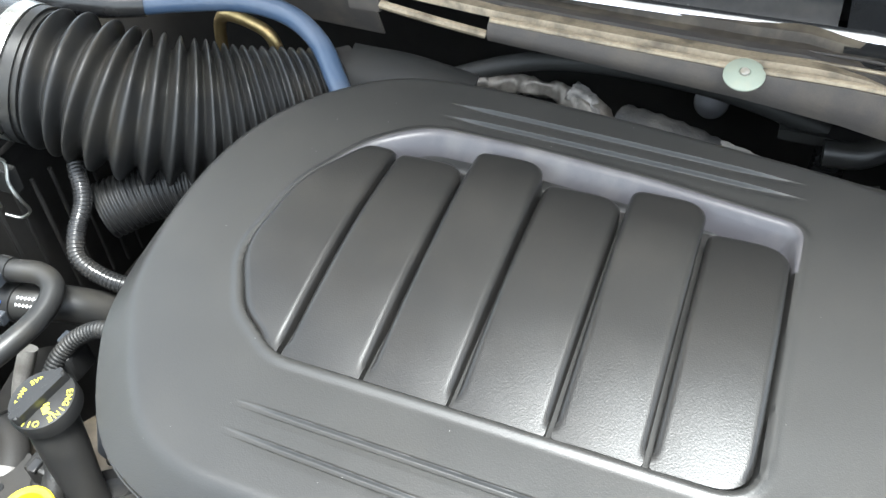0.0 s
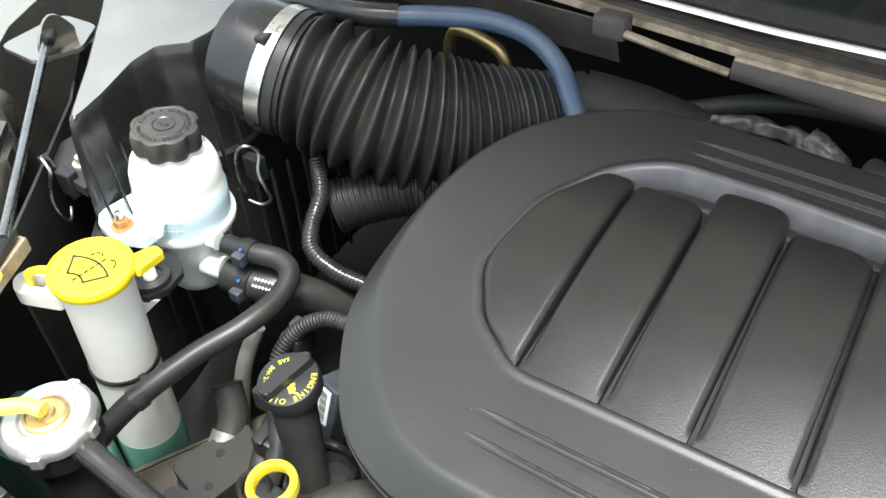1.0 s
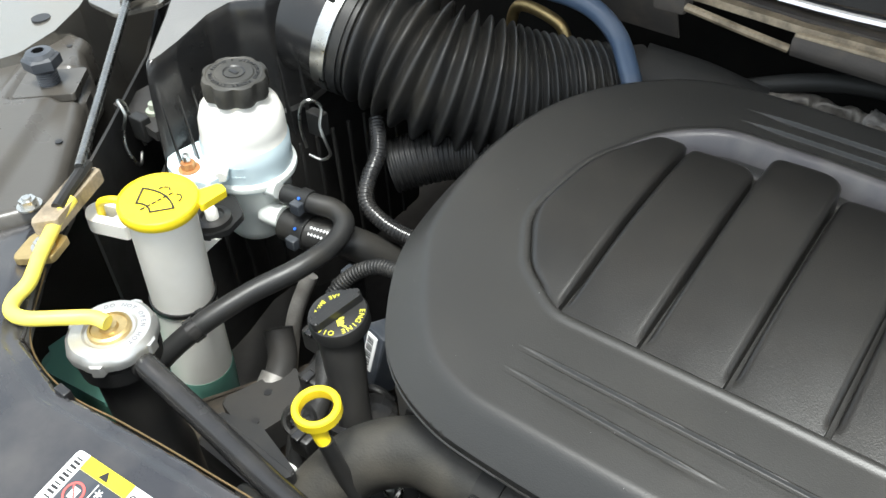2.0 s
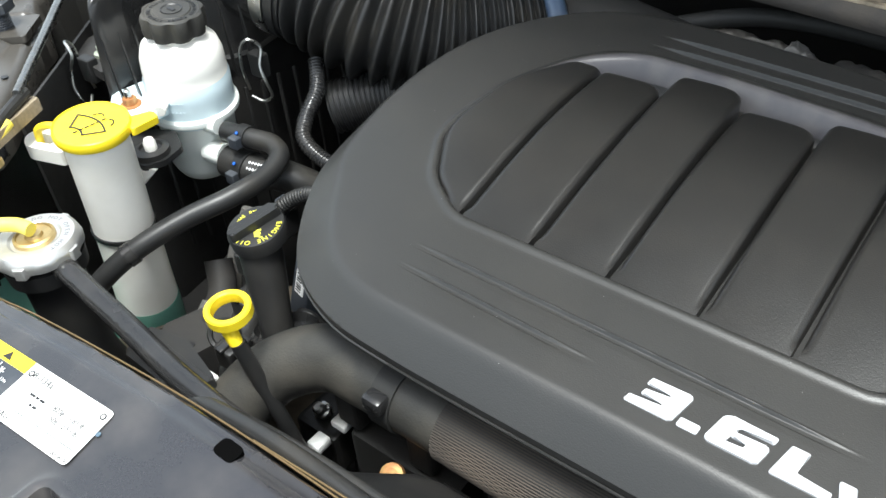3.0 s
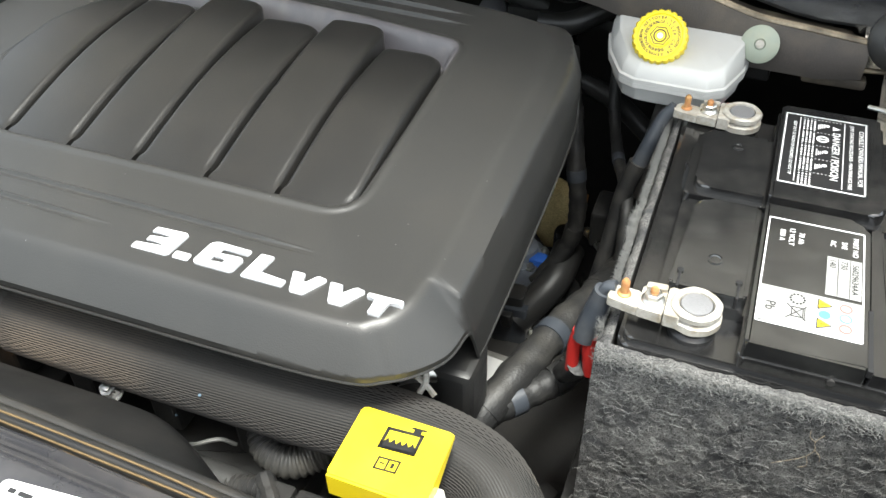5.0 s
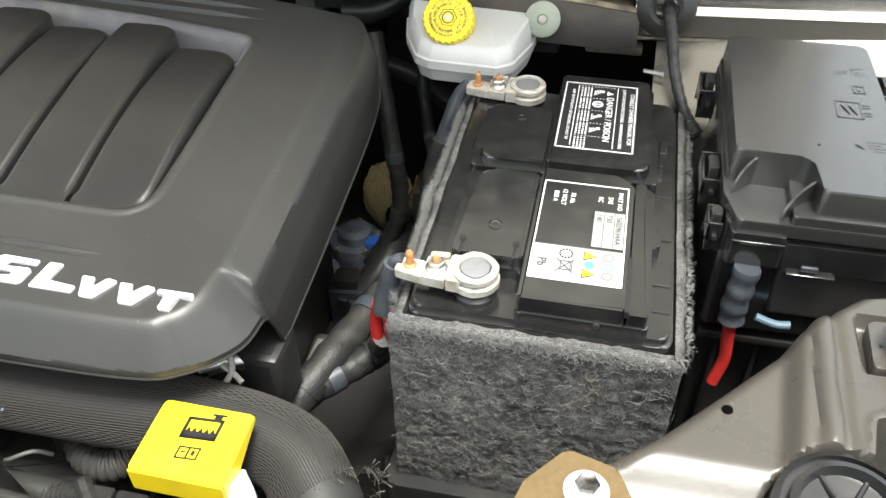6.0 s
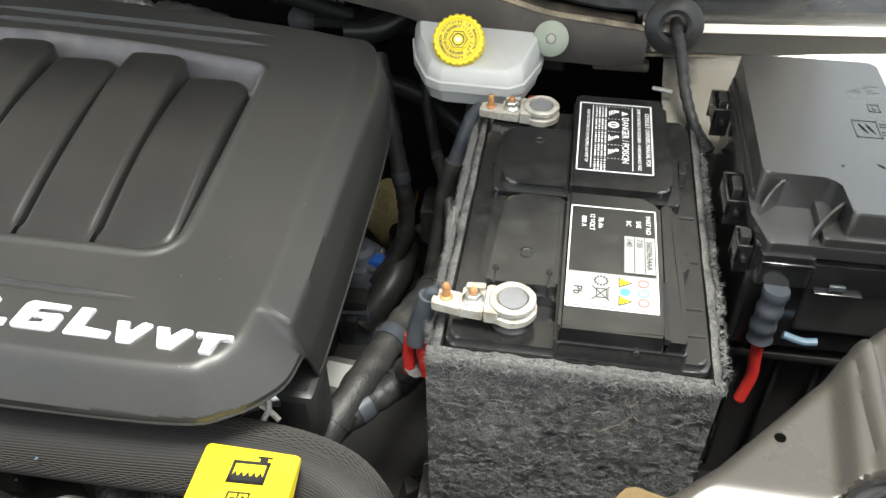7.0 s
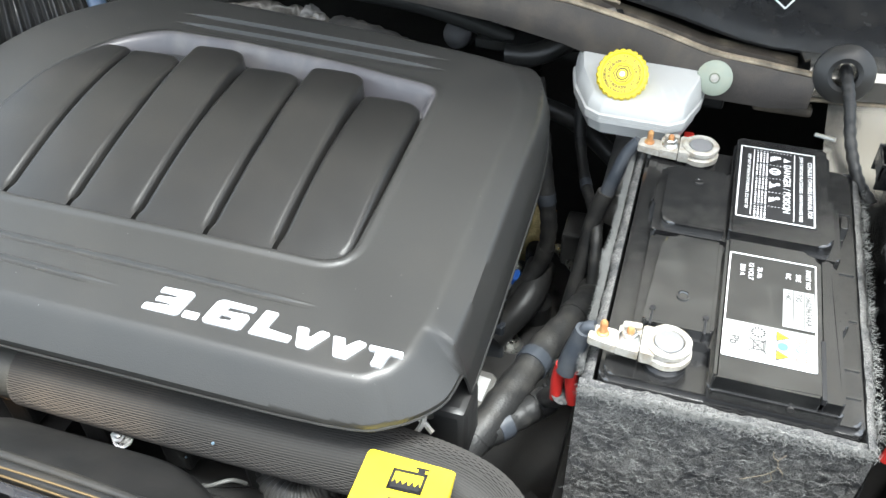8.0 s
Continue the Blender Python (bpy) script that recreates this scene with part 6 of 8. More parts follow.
for k in range(4):
    part("mark", prism([(0.2480 + 0.0003 * k, -0.064 - 0.0042 * k), (0.2530 + 0.0003 * k, -0.063 - 0.0042 * k), (0.2530 + 0.0003 * k, -0.0655 - 0.0042 * k), (0.2480 + 0.0003 * k, -0.0665 - 0.0042 * k)], 0.8015 - 0.0024 * k, 0.8072 - 0.0024 * k), M_ZINC, hose)

# ---- yellow coolant tag ----
tag = thing("coolant_tag", "yellow plastic coolant tag with a black pictogram", "tag", (0.166, -0.04, 0.80), turn=(0, 0, 0))


def tag_z(x, y):
    return 0.8505 + 0.075 * (x - 0.136) - 0.055 * (y + 0.01)


TAG = rounded([(0.1345, -0.0090), (0.1965, -0.0130), (0.1985, -0.0660), (0.1355, -0.0625)], 0.003)
part("plate", prism(TAG, lambda x, y: tag_z(x, y) - 0.0018, tag_z, 0.0006), M_YELLOW, tag)
part("side_flap", sheet([[(0.1965 + 0.002 * v, -0.0135 - 0.052 * v, tag_z(0.197, -0.0135 - 0.052 * v) - 0.001 - d * (0.2 + 1.0 * v)) for d in (0.0, 0.008, 0.016)] for v in np.linspace(0, 1, 8)], 0.0015), M_YELLOW, tag)
part("front_flap", sheet([[(0.1360 + 0.062 * v, -0.0640 - 0.0035 * v, tag_z(0.136 + 0.062 * v, -0.065) - 0.001 - d) for d in (0.0, 0.010, 0.018)] for v in np.linspace(0, 1, 6)], 0.0015), M_YELLOW, tag)
pic = bmesh.new()


def ink_rect(bm, x0, x1, y0, y1):
    prism([(x0, y0), (x1, y0), (x1, y1), (x0, y1)], lambda x, y: tag_z(x, y) - 0.0002, lambda x, y: tag_z(x, y) + 0.0004, bm=bm)


TX, TY = 0.1560, -0.0365
for x0, x1, y0, y1 in ((0, 0.024, 0, 0.0022), (0, 0.0022, 0, 0.0165), (0.0218, 0.024, 0, 0.0165), (0, 0.024, 0.0143, 0.0165), (0.0165, 0.0215, 0.0165, 0.0195), (0.0145, 0.0240, 0.0190, 0.0205), (0, 0.024, 0, 0.0055)):
    ink_rect(pic, TX + x0, TX + x1, TY + y0, TY + y1)
for k in range(5):
    prism([(TX + 0.0022 + k * 0.0040, TY + 0.0054), (TX + 0.0058 + k * 0.0040, TY + 0.0054), (TX + 0.0040 + k * 0.0040, TY + 0.0088)], lambda x, y: tag_z(x, y) - 0.0002, lambda x, y: tag_z(x, y) + 0.0004, bm=pic)
part("tank_symbol", pic, M_INK, tag)
pic = bmesh.new()
for x0, x1, y0, y1 in ((0.004, 0.0185, -0.0150, -0.0138), (0.004, 0.0185, -0.0070, -0.0058), (0.004, 0.0052, -0.0150, -0.006), (0.0173, 0.0185, -0.0150, -0.006), (0.0106, 0.0118, -0.0150, -0.006), (0.0135, 0.0155, -0.0120, -0.0085), (0.0065, 0.0095, -0.0105, -0.0095)):
    ink_rect(pic, TX + x0, TX + x1, TY + y0, TY + y1)
part("book_symbol", pic, M_INK, tag)
part("neck", tube([(0.192, -0.052, 0.842), (0.200, -0.060, 0.826), (0.205, -0.072, 0.79)], 0.012, 16), M_LABEL, tag, "white plastic neck")

# ---- black front panel ----
panel = thing("radiator_support", "black painted radiator support with oval holes and a label", "radiator support", (-0.1, -0.2, 0.90))
PAN = rounded([(-0.62, -0.035), (-0.577, -0.085), (-0.517, -0.137), (-0.455, -0.150), (-0.40, -0.143), (-0.337, -0.136), (-0.24, -0.129), (-0.11, -0.126), (0.02, -0.129), (0.16, -0.136), (0.30, -0.160), (0.30, -0.42), (-0.72, -0.42), (-0.72, -0.035)], 0.012, 3)
CUT = rounded([(-0.262, -0.330), (-0.050, -0.330), (-0.054, -0.185), (-0.066, -0.168), (-0.085, -0.1625), (-0.115, -0.1580), (-0.131, -0.1595), (-0.145, -0.1700), (-0.156, -0.1805), (-0.180, -0.1820), (-0.193, -0.1850), (-0.203, -0.1980), (-0.212, -0.2110), (-0.262, -0.2120)], 0.006, 4)
HOLES = [(-0.196, -0.1400), (-0.033, -0.1430)]


def panel_height(x, y):
    d, _ = inside_and_distance(x, y, PAN)
    z = 0.912 + 0.02 * (y + 0.14) - 0.004 * np.clip(1 - d / 0.003, 0, 1) ** 2
    z = z + 0.003 * smooth01((d - 0.009) / 0.006)
    c, _ = inside_and_distance(x, y, CUT)
    z = z + 0.0015 * np.clip(1 - np.abs(c + 0.004) / 0.005, 0, 1) - 0.055 * smooth01(c / 0.010)
    for hx, hy in HOLES:
        e = np.hypot((x - hx) / 0.0072, (y - hy) / 0.0050)
        z = z - 0.012 * (e < 0.7)
    b = np.hypot(x + 0.505, y + 0.195)
    z = z - 0.006 * smooth01((0.030 - b) / 0.012)
    return z - 0.03 * np.clip((-0.22 - y) / 0.2, 0, 1) ** 2


part("skin", grid_mesh(-0.722, 0.302, -0.422, -0.033, 0.0026, panel_height, PAN, lambda x, y, z: z - 0.014, contour=lambda x, y: inside_and_distance(x, y, CUT)[0]), M_SUPPORT, panel, angle=50)
for hx, hy in HOLES:
    part("hole", prism(rounded([(hx - 0.0080, hy - 0.0056), (hx + 0.0080, hy - 0.0056), (hx + 0.0080, hy + 0.0056), (hx - 0.0080, hy + 0.0056)], 0.0042), 0.9115, 0.9157), M_VOID, panel)
part("edge_bead", tube([(x, y + 0.0015, 0.9035) for x, y in ((-0.577, -0.083), (-0.517, -0.134), (-0.455, -0.147), (-0.40, -0.1405), (-0.337, -0.134), (-0.24, -0.1265), (-0.11, -0.1235), (0.02, -0.1265), (0.16, -0.1335), (0.29, -0.155))], 0.0007, 8, 8), M_GOLD, panel, "pale chipped edge")
part("edge_bead", tube([(-0.20, -0.122, 0.9015), (-0.10, -0.1185, 0.9035), (0.0, -0.1185, 0.903), (0.12, -0.1235, 0.900), (0.27, -0.140, 0.890)], 0.0007, 8, 8), M_GOLD, panel, "thin golden edge")
part("notch", box(-0.452, -0.440, -0.152, -0.146, 0.905, 0.915, 0.001), M_INK, panel)
for k, (x, y, s) in enumerate(((-0.146, -0.203, 0.007), (-0.134, -0.207, 0.006), (-0.122, -0.206, 0.005), (-0.139, -0.216, 0.008), (-0.124, -0.218, 0.007), (-0.110, -0.212, 0.006))):
    part("bulb_wire", tube([(x - s, y, 0.890), (x, y + s, 0.900 + 0.001 * k), (x + s, y - 0.3 * s, 0.896), (x + 1.4 * s, y - s, 0.889)], 0.0024, 8, 5), M_LAMP, panel, "pale crumpled wire clip")
lamp = bmesh.new()
rows = []
for u in np.linspace(0, 1, 26):
    row = []
    for v in np.linspace(0, 1, 26):
        x, y = -0.252 + 0.088 * u, -0.318 + 0.127 * v
        lump = 0.006 * noise.noise((x * 55, y * 55, 2.0)) + 0.003 * noise.noise((x * 160, y * 160, 5.0))
        edge = 0.030 * max(0.0, (abs(u - 0.5) * 2 - 0.80) / 0.20) ** 2 + 0.026 * max(0.0, (v - 0.90) / 0.10) ** 2
        row.append((x, y, 0.896 + lump - edge))
    rows.append(row)
part("lamp_back", sheet(rows, 0.003), M_LAMP, panel, "dusty crumpled grey lamp housing", angle=60)
lump = bmesh.new()
bmesh.ops.create_icosphere(lump, subdivisions=4, radius=1.0)
for v in lump.verts:
    w = 1 + 0.10 * noise.noise(v.co * 2.3) + 0.04 * noise.noise(v.co * 7)
    v.co = Vector((-0.106 + v.co.x * 0.032 * w, -0.212 + v.co.y * 0.026 * w, 0.862 + v.co.z * 0.014 * w))
part("lamp_boot", lump, M_GRIME, panel, "dusty rubber boot in the opening", angle=80)


def label_frame(z):
    """Plan frame of the refrigerant label: x along its width, y up the page."""
    o, r = Vector((-0.4275, -0.1735)), Vector((-0.2720, -0.1625))
    ex = (r - o).normalized()
    ey = Vector((-ex.y - 0.13 * ex.x, ex.x - 0.13 * ex.y))
    return Matrix(((ex.x, ey.x, 0, o.x), (ex.y, ey.y, 0, o.y), (0, 0, 1, z), (0, 0, 0, 1)))


LM = label_frame(0.9152)
L0, LW, LH = 0.0335, 0.1585, -0.0380


def label_part(name, rects, material, parent, dz, label="", radius=0.0004):
    bm = bmesh.new()
    for x0, x1, y0, y1 in rects:
        prism(rounded([(x0, y0), (x1, y0), (x1, y1), (x0, y1)], radius, 2), dz, dz + 0.0004, bm=bm)
    bm.transform(LM)
    return part(name, bm, material, parent, label)


lab = label_part("label", [(L0, LW, LH, 0.001)], M_LABEL, panel, 0.0, "white refrigerant label", 0.003)
label_part("grey_field", [(0.0440, 0.0838, LH + 0.0004, -0.0086)], M_SHRINK, lab, 0.0003)
label_part("yellow_field", [(0.0440, 0.0838, -0.0085, 0.0008), (0.0672, 0.0782, -0.0360, -0.0252)], M_YELLOW, lab, 0.0007)
label_part("pale_sign", [(0.0700, 0.0754, -0.0335, -0.0277), (0.0632, 0.0638, -0.0345, -0.0100)], M_LABEL, lab, 0.0011)
label_part("bars", [(0.0365, 0.0420, -0.0045 - 0.0030 * k, -0.0045 - 0.0030 * k + (0.0017 if k % 3 else 0.0010)) for k in range(10)], M_INK, lab, 0.0004)
label_part("rule", [(0.0842, LW - 0.001, -0.0293, -0.0288)], M_INK, lab, 0.0002)
pr = bmesh.new()
for txt, size, x, y in (("R-134a", 0.0066, 0.0995, -0.0078), ("820g", 0.0050, 0.1265, -0.0172), ("1.81 lb", 0.0050, 0.1430, -0.0172), ("1150g", 0.0050, 0.1262, -0.0230), ("2.53 lb", 0.0050, 0.1432, -0.0230), ("PAG", 0.0056, 0.0965, -0.0362), ("SAE J639", 0.0038, 0.1500, -0.0372)):
    merge(pr, letters(txt, size, 0.0001), LM @ Matrix.Translation((x, y, 0.0007)))
for y in (-0.0170, -0.0225):
    b2 = bmesh.new()
    bars(b2, 0.1000, 0.1150, y, 0.0016, 0.0006, rng)
    merge(pr, b2, LM)
merge(pr, prism([(0.0590, -0.0068), (0.0668, -0.0068), (0.0629, -0.0008)], 0.0, 0.0006), LM @ Matrix.Translation((0, 0, 0.0008)))
merge(pr, prism([(0.0715, -0.0330), (0.0738, -0.0330), (0.0745, -0.0283), (0.0709, -0.0283)], 0.0, 0.0006), LM @ Matrix.Translation((0, 0, 0.0012)))
part("print", pr, M_INK, lab)
pr = letters("R-134a", 0.0030, 0.0001)
pr.transform(LM @ Matrix.Translation((0.0738, -0.0195, 0.0009)))
for k in range(3):
    merge(pr, box(-0.0028, 0.0028, -0.0004, 0.0004, 0, 0.0005), LM @ pose(0.0675, -0.0145, 0.0006, 0, 0, 60 * k))
part("pale_print", pr, M_WINK, lab)
for gx, gy in ((0.0880, -0.0060), (0.0878, -0.0345), (0.1540, -0.0045)):
    b2 = lathe([(0.0014, 0.0), (0.0024, 0.0), (0.0024, 0.0009), (0.0014, 0.0009)], 6, at=(gx, gy, 0), closed=False)
    b2.transform(LM)
    part("symbol", b2, M_INK, lab)
b2 = lathe([(0.0058, 0.0), (0.0072, 0.0), (0.0072, 0.0011), (0.0058, 0.0011)], 24, at=(0.0532, -0.0215, 0), closed=False)
merge(b2, box(-0.0060, 0.0060, -0.0006, 0.0006, 0.0, 0.0011), pose(0.0532, -0.0215, 0, 0, 0, -45))
b2.transform(LM)
part("symbol", b2, M_PINK, lab)
label_part("pale_disc", [(0.0505, 0.0560, -0.0250, -0.0180)], M_LABEL, lab, 0.0005)
part("mark", lathe([(0.0016, 0.0), (0.0016, 0.0006)], 12, at=(-0.2650, -0.1760, 0.9150)), M_SKYCLIP, panel)
for lx, ly, w in ((0.015, -0.154, 0.046),):
    lab2 = part("label", prism(rounded([(lx, ly - 0.04), (lx + w, ly - 0.036), (lx + w, ly + 0.002), (lx, ly - 0.002)], 0.004), 0.9150, 0.9154), M_LABEL, panel, "white printed label")
    bmk = bmesh.new()
    for k in range(4):
        bars(bmk, lx + 0.006, lx + w - 0.005, ly - 0.008 - 0.006 * k, 0.0026, 0.9154, rng, 0.8)
    part("print", bmk, M_INK, lab2)

seal = thing("radiator_seal", "dark rubber seal and top cover of the radiator", "seal", (-0.05, -0.09, 0.80))
part("bulb_seal", tube([(-0.34, -0.108, 0.840), (-0.27, -0.110, 0.872), (-0.20, -0.110, 0.886), (-0.11, -0.113, 0.892), (0.02, -0.117, 0.892), (0.16, -0.125, 0.890), (0.28, -0.145, 0.885)], 0.0062, 14, 10), M_RUBBER, seal)
part("ridge", tube([(-0.31, -0.096, 0.835), (-0.22, -0.099, 0.868), (-0.11, -0.100, 0.880), (0.02, -0.104, 0.880), (0.16, -0.112, 0.877), (0.28, -0.13, 0.872)], 0.0042, 12, 10), M_RUBBER, seal)


def top_cover_row(x):
    back = -0.040 - 0.060 * smooth01(np.array((x + 0.02) / 0.16)) - 0.035 * smooth01(np.array((-0.135 - x) / 0.06))
    out = []
    for v in np.linspace(0, 1, 10):
        y = -0.108 + (back + 0.108) * v
        out.append((x, float(y), 0.868 - 0.044 * v ** 1.4 - 0.06 * max(0, v - 0.88)))
    return out + [(x, float(back) + 0.001, 0.79), (x, float(back) + 0.001, 0.60)]


part("top_cover", sheet([top_cover_row(x) for x in np.linspace(-0.19, 0.30, 36)], 0.003), M_FLAP, seal, "black rubber top cover")
part("lip", tube([(-0.19, -0.104, 0.874), (-0.05, -0.104, 0.8755), (0.10, -0.106, 0.8745), (0.29, -0.12, 0.870)], 0.0022, 8, 10), M_RUBBER, seal)

# ---- clutter between hose and radiator ----
clut = thing("front_bracket", "black plastic bracket with a bright bolt below the hose", "bracket", (-0.12, 0.0, 0.74))
part("tray", sheet([[(-0.165 + 0.07 * u, -0.030 + 0.022 * v, 0.745 - 0.004 * math.cos(v * 3.1) + 0.006 * (1 if v in (0, 1) else 0)) for v in np.linspace(0, 1, 6)] for u in np.linspace(0, 1, 8)], 0.002), M_DEEP, clut)
part("rim", tube([(-0.166, 0.018, 0.782), (-0.164, 0.004, 0.780), (-0.150, -0.004, 0.779), (-0.115, -0.002, 0.778), (-0.100, 0.008, 0.780)], 0.0026, 8, 8), M_SHRINK, clut)
bb = bolt(bmesh.new(), (-0.085, -0.006, 0.768), 0.0062, 0.012, 0.0085, (0.1, -0.4, 1))
part("bolt", bb, M_STEEL, clut, "bright zinc bolt")
part("nut", lathe([(0.0095, 0.0), (0.0095, 0.006), (0.006, 0.008)], 14, at=(-0.205, -0.020, 0.745), axis=(0.2, -0.6, 0.8)), M_RUST, clut, "rusty bolt")
part("plate", box(-0.113, -0.092, 0.002, 0.012, 0.770, 0.776, 0.002), M_BRASS, clut, "brown rusty tab")
sp = thing("sensor", "black sensor with a steel stud and white connector", "sensor", (-0.33, 0.02, 0.68))
part("stud", lathe([(0.008, 0.0), (0.008, 0.008), (0.0055, 0.009), (0.0055, 0.016), (0.003, 0.018)], 12, at=(-0.330, 0.020, 0.690), axis=(0.1, -0.5, 1)), M_STEEL, sp)
part("base", box(-0.350, -0.30, 0.0, 0.05, 0.64, 0.690, 0.006), M_BLACK, sp)
part("connector", box(-0.292, -0.276, -0.004, 0.012, 0.722, 0.730, 0.002), M_LABEL, sp, "white connector")
part("connector", box(-0.310, -0.296, -0.020, -0.004, 0.695, 0.705, 0.002), M_LABEL, sp, "white connector")
solo("belt_housing", prism(rounded([(-0.27, -0.005), (-0.16, -0.005), (-0.16, 0.04), (-0.27, 0.04)], 0.008), 0.60, 0.735, 0.006), M_SOOT, "grimy black housing below the hose", "housing")
th = thing("thermostat_housing", "grimy rounded housing below the hose", "housing", (0.0, 0.0, 0.62))
part("body", prism(rounded([(-0.06, -0.028), (0.075, -0.028), (0.075, 0.03), (-0.06, 0.03)], 0.014), 0.62, 0.728, 0.012), M_SOOT, th)
part("flange", prism(rounded([(-0.066, -0.034), (0.080, -0.034), (0.080, 0.03), (-0.066, 0.03)], 0.014), 0.690, 0.698, 0.002), M_DEEP, th)
for bx in (-0.045, 0.055):
    part("bolt", bolt(bmesh.new(), (bx, -0.020, 0.727), 0.005, 0.006, 0.007), M_STEEL, th, "dull zinc bolt")
solo("lower_pipe", tube([(-0.06, -0.034, 0.745), (-0.01, -0.036, 0.752), (0.04, -0.036, 0.750), (0.085, -0.034, 0.735)], 0.012, 16), M_SOOT, "dark pipe below the radiator hose", "pipe")
for k, (x0, y0, z0, x1, y1, z1) in enumerate(((-0.055, -0.050, 0.742, -0.020, -0.044, 0.752), (-0.010, -0.060, 0.728, 0.030, -0.052, 0.740), (0.045, -0.066, 0.722, 0.072, -0.058, 0.742), (-0.130, -0.048, 0.728, -0.100, -0.040, 0.738), (-0.180, -0.045, 0.715, -0.150, -0.036, 0.732))):
    gd = thing("cable_guide", "black wire guide with a bent edge below the hose", "guide", (x0, y0, z0), "front cable guides")
    part("channel", box(x0, x1, y0, y1, z0 - 0.012, z0, 0.002), M_BLACK, gd)
    part("edge", tube([(x0, y0 - 0.001, z0), (x0 + 0.006, y0 - 0.002, z0 + 0.006), (x1 - 0.004, y1 - 0.004, z1 + 0.002), (x1, y1, z1 - 0.008)], 0.0014, 6, 6), M_GLOSS, gd)
for k, pts in enumerate(([(-0.16, -0.02, 0.735), (-0.13, -0.045, 0.750), (-0.09, -0.050, 0.748), (-0.06, -0.030, 0.730)], [(-0.04, -0.02, 0.740), (0.0, -0.062, 0.742), (0.05, -0.068, 0.735), (0.09, -0.05, 0.72)], [(0.06, -0.03, 0.765), (0.085, -0.055, 0.762), (0.105, -0.07, 0.745), (0.11, -0.075, 0.70)])):
    solo("front_cable", tube(pts, 0.0052 + 0.001 * k, 10, 8, wave=lambda i, s: 1 + 0.06 * math.sin(i * 1.9)), M_TAPE, "black taped cable in front of the engine", "cable")
solo("tan_gasket", box(-0.045, 0.02, 0.006, 0.03, 0.768, 0.779, 0.004), M_DIRTPAINT, "tan stained casting below the hose", "casting")
for k, (x, y, z) in enumerate(((0.075, -0.040, 0.762), (0.102, -0.042, 0.765), (0.03, -0.052, 0.735))):
    c = thing("connector", "black plug connector on the front loom", "connector", (x, y, z), "front loom plugs")
    part("shell", box(x - 0.012, x + 0.012, y - 0.010, y + 0.010, z - 0.02, z + 0.006, 0.003), M_BLACK, c)
    part("clip", box(x - 0.005, x + 0.005, y - 0.012, y - 0.009, z - 0.008, z + 0.010, 0.001), M_GLOSS, c)
solo("front_hose", conduit([(0.026, 0.026, 0.772), (0.040, 0.006, 0.772), (0.052, -0.010, 0.768), (0.074, -0.014, 0.768), (0.098, 0.004, 0.772), (0.125, 0.025, 0.765)], 0.0125, 0.0046, 18, 0.10), M_DUSTY, "dusty ribbed hose below the radiator hose", "hose")
for pts in ([(-0.002, -0.026, 0.768), (0.008, -0.030, 0.778), (0.022, -0.022, 0.780), (0.030, -0.016, 0.770)], [(0.048, 0.004, 0.790), (0.050, -0.008, 0.788), (0.075, -0.012, 0.788), (0.112, 0.004, 0.790)], [(-0.038, -0.026, 0.768), (-0.025, -0.024, 0.772), (-0.012, -0.024, 0.768)]):
    solo("wire_loop", tube(pts, 0.0016, 8, 8), M_GREYWIRE, "grey bent wire in front of the engine", "wire")
solo("front_loom", conduit([(-0.02, -0.048, 0.735), (0.03, -0.040, 0.752), (0.07, -0.038, 0.760), (0.10, -0.046, 0.745), (0.11, -0.06, 0.71)], 0.009, 0.004), M_TAPE, "black corrugated loom by the radiator", "conduit")
for k, (x, y, z) in enumerate(((0.035, -0.004, 0.7745), (-0.03, 0.0, 0.7735), (0.02, -0.020, 0.8405), (0.205, 0.07, 0.70))):
    solo("paint_mark", lathe([(0.0012, 0.0), (0.0009, 0.0008)], 10, at=(x, y - 0.005, z - 0.01), axis=(0, -0.6, 0.8)), M_SKYCLIP, "small pale blue paint dot", "mark", "paint dots")
bkt = thing("hose_bracket", "black bracket with a light spring clip at the cover corner", "bracket", (0.15, 0.06, 0.82))
part("arm", box(0.148, 0.186, 0.045, 0.085, 0.775, 0.835, 0.006), M_BLACK, bkt)
part("pipe", tube([(0.118, 0.030, 0.818), (0.140, 0.042, 0.828), (0.160, 0.052, 0.826)], 0.0075, 12, 5), M_STEEL, bkt)
part("spring_clip", tube([(0.150, 0.036, 0.836), (0.158, 0.034, 0.832), (0.166, 0.030, 0.828)], 0.0022, 6, 3), M_ZINC, bkt)
part("spring_clip", tube([(0.156, 0.040, 0.844), (0.158, 0.034, 0.834), (0.154, 0.028, 0.826)], 0.0022, 6, 3), M_ZINC, bkt)

# ---- gap between engine and battery ----
def taped_loom(points, radius, label):
    """Cable bundle wound with cloth tape, with a few thicker turns."""
    lm = thing("loom", label, "cable", points[0])
    part("cable", tube(points, radius, 14, 12, wave=lambda i, s: 1 + 0.05 * math.sin(i * 1.7) + 0.03 * math.sin(i * 0.61)), M_TAPE, lm)
    line = dense(points, 0.004)
    for f in (0.22, 0.45, 0.70):
        i = int(f * len(line))
        part("tape_band", tube(line[i:i + 4], radius * 1.10, 14, smooth=False), M_SHRINK if f == 0.45 else M_TAPE, lm)
    return lm



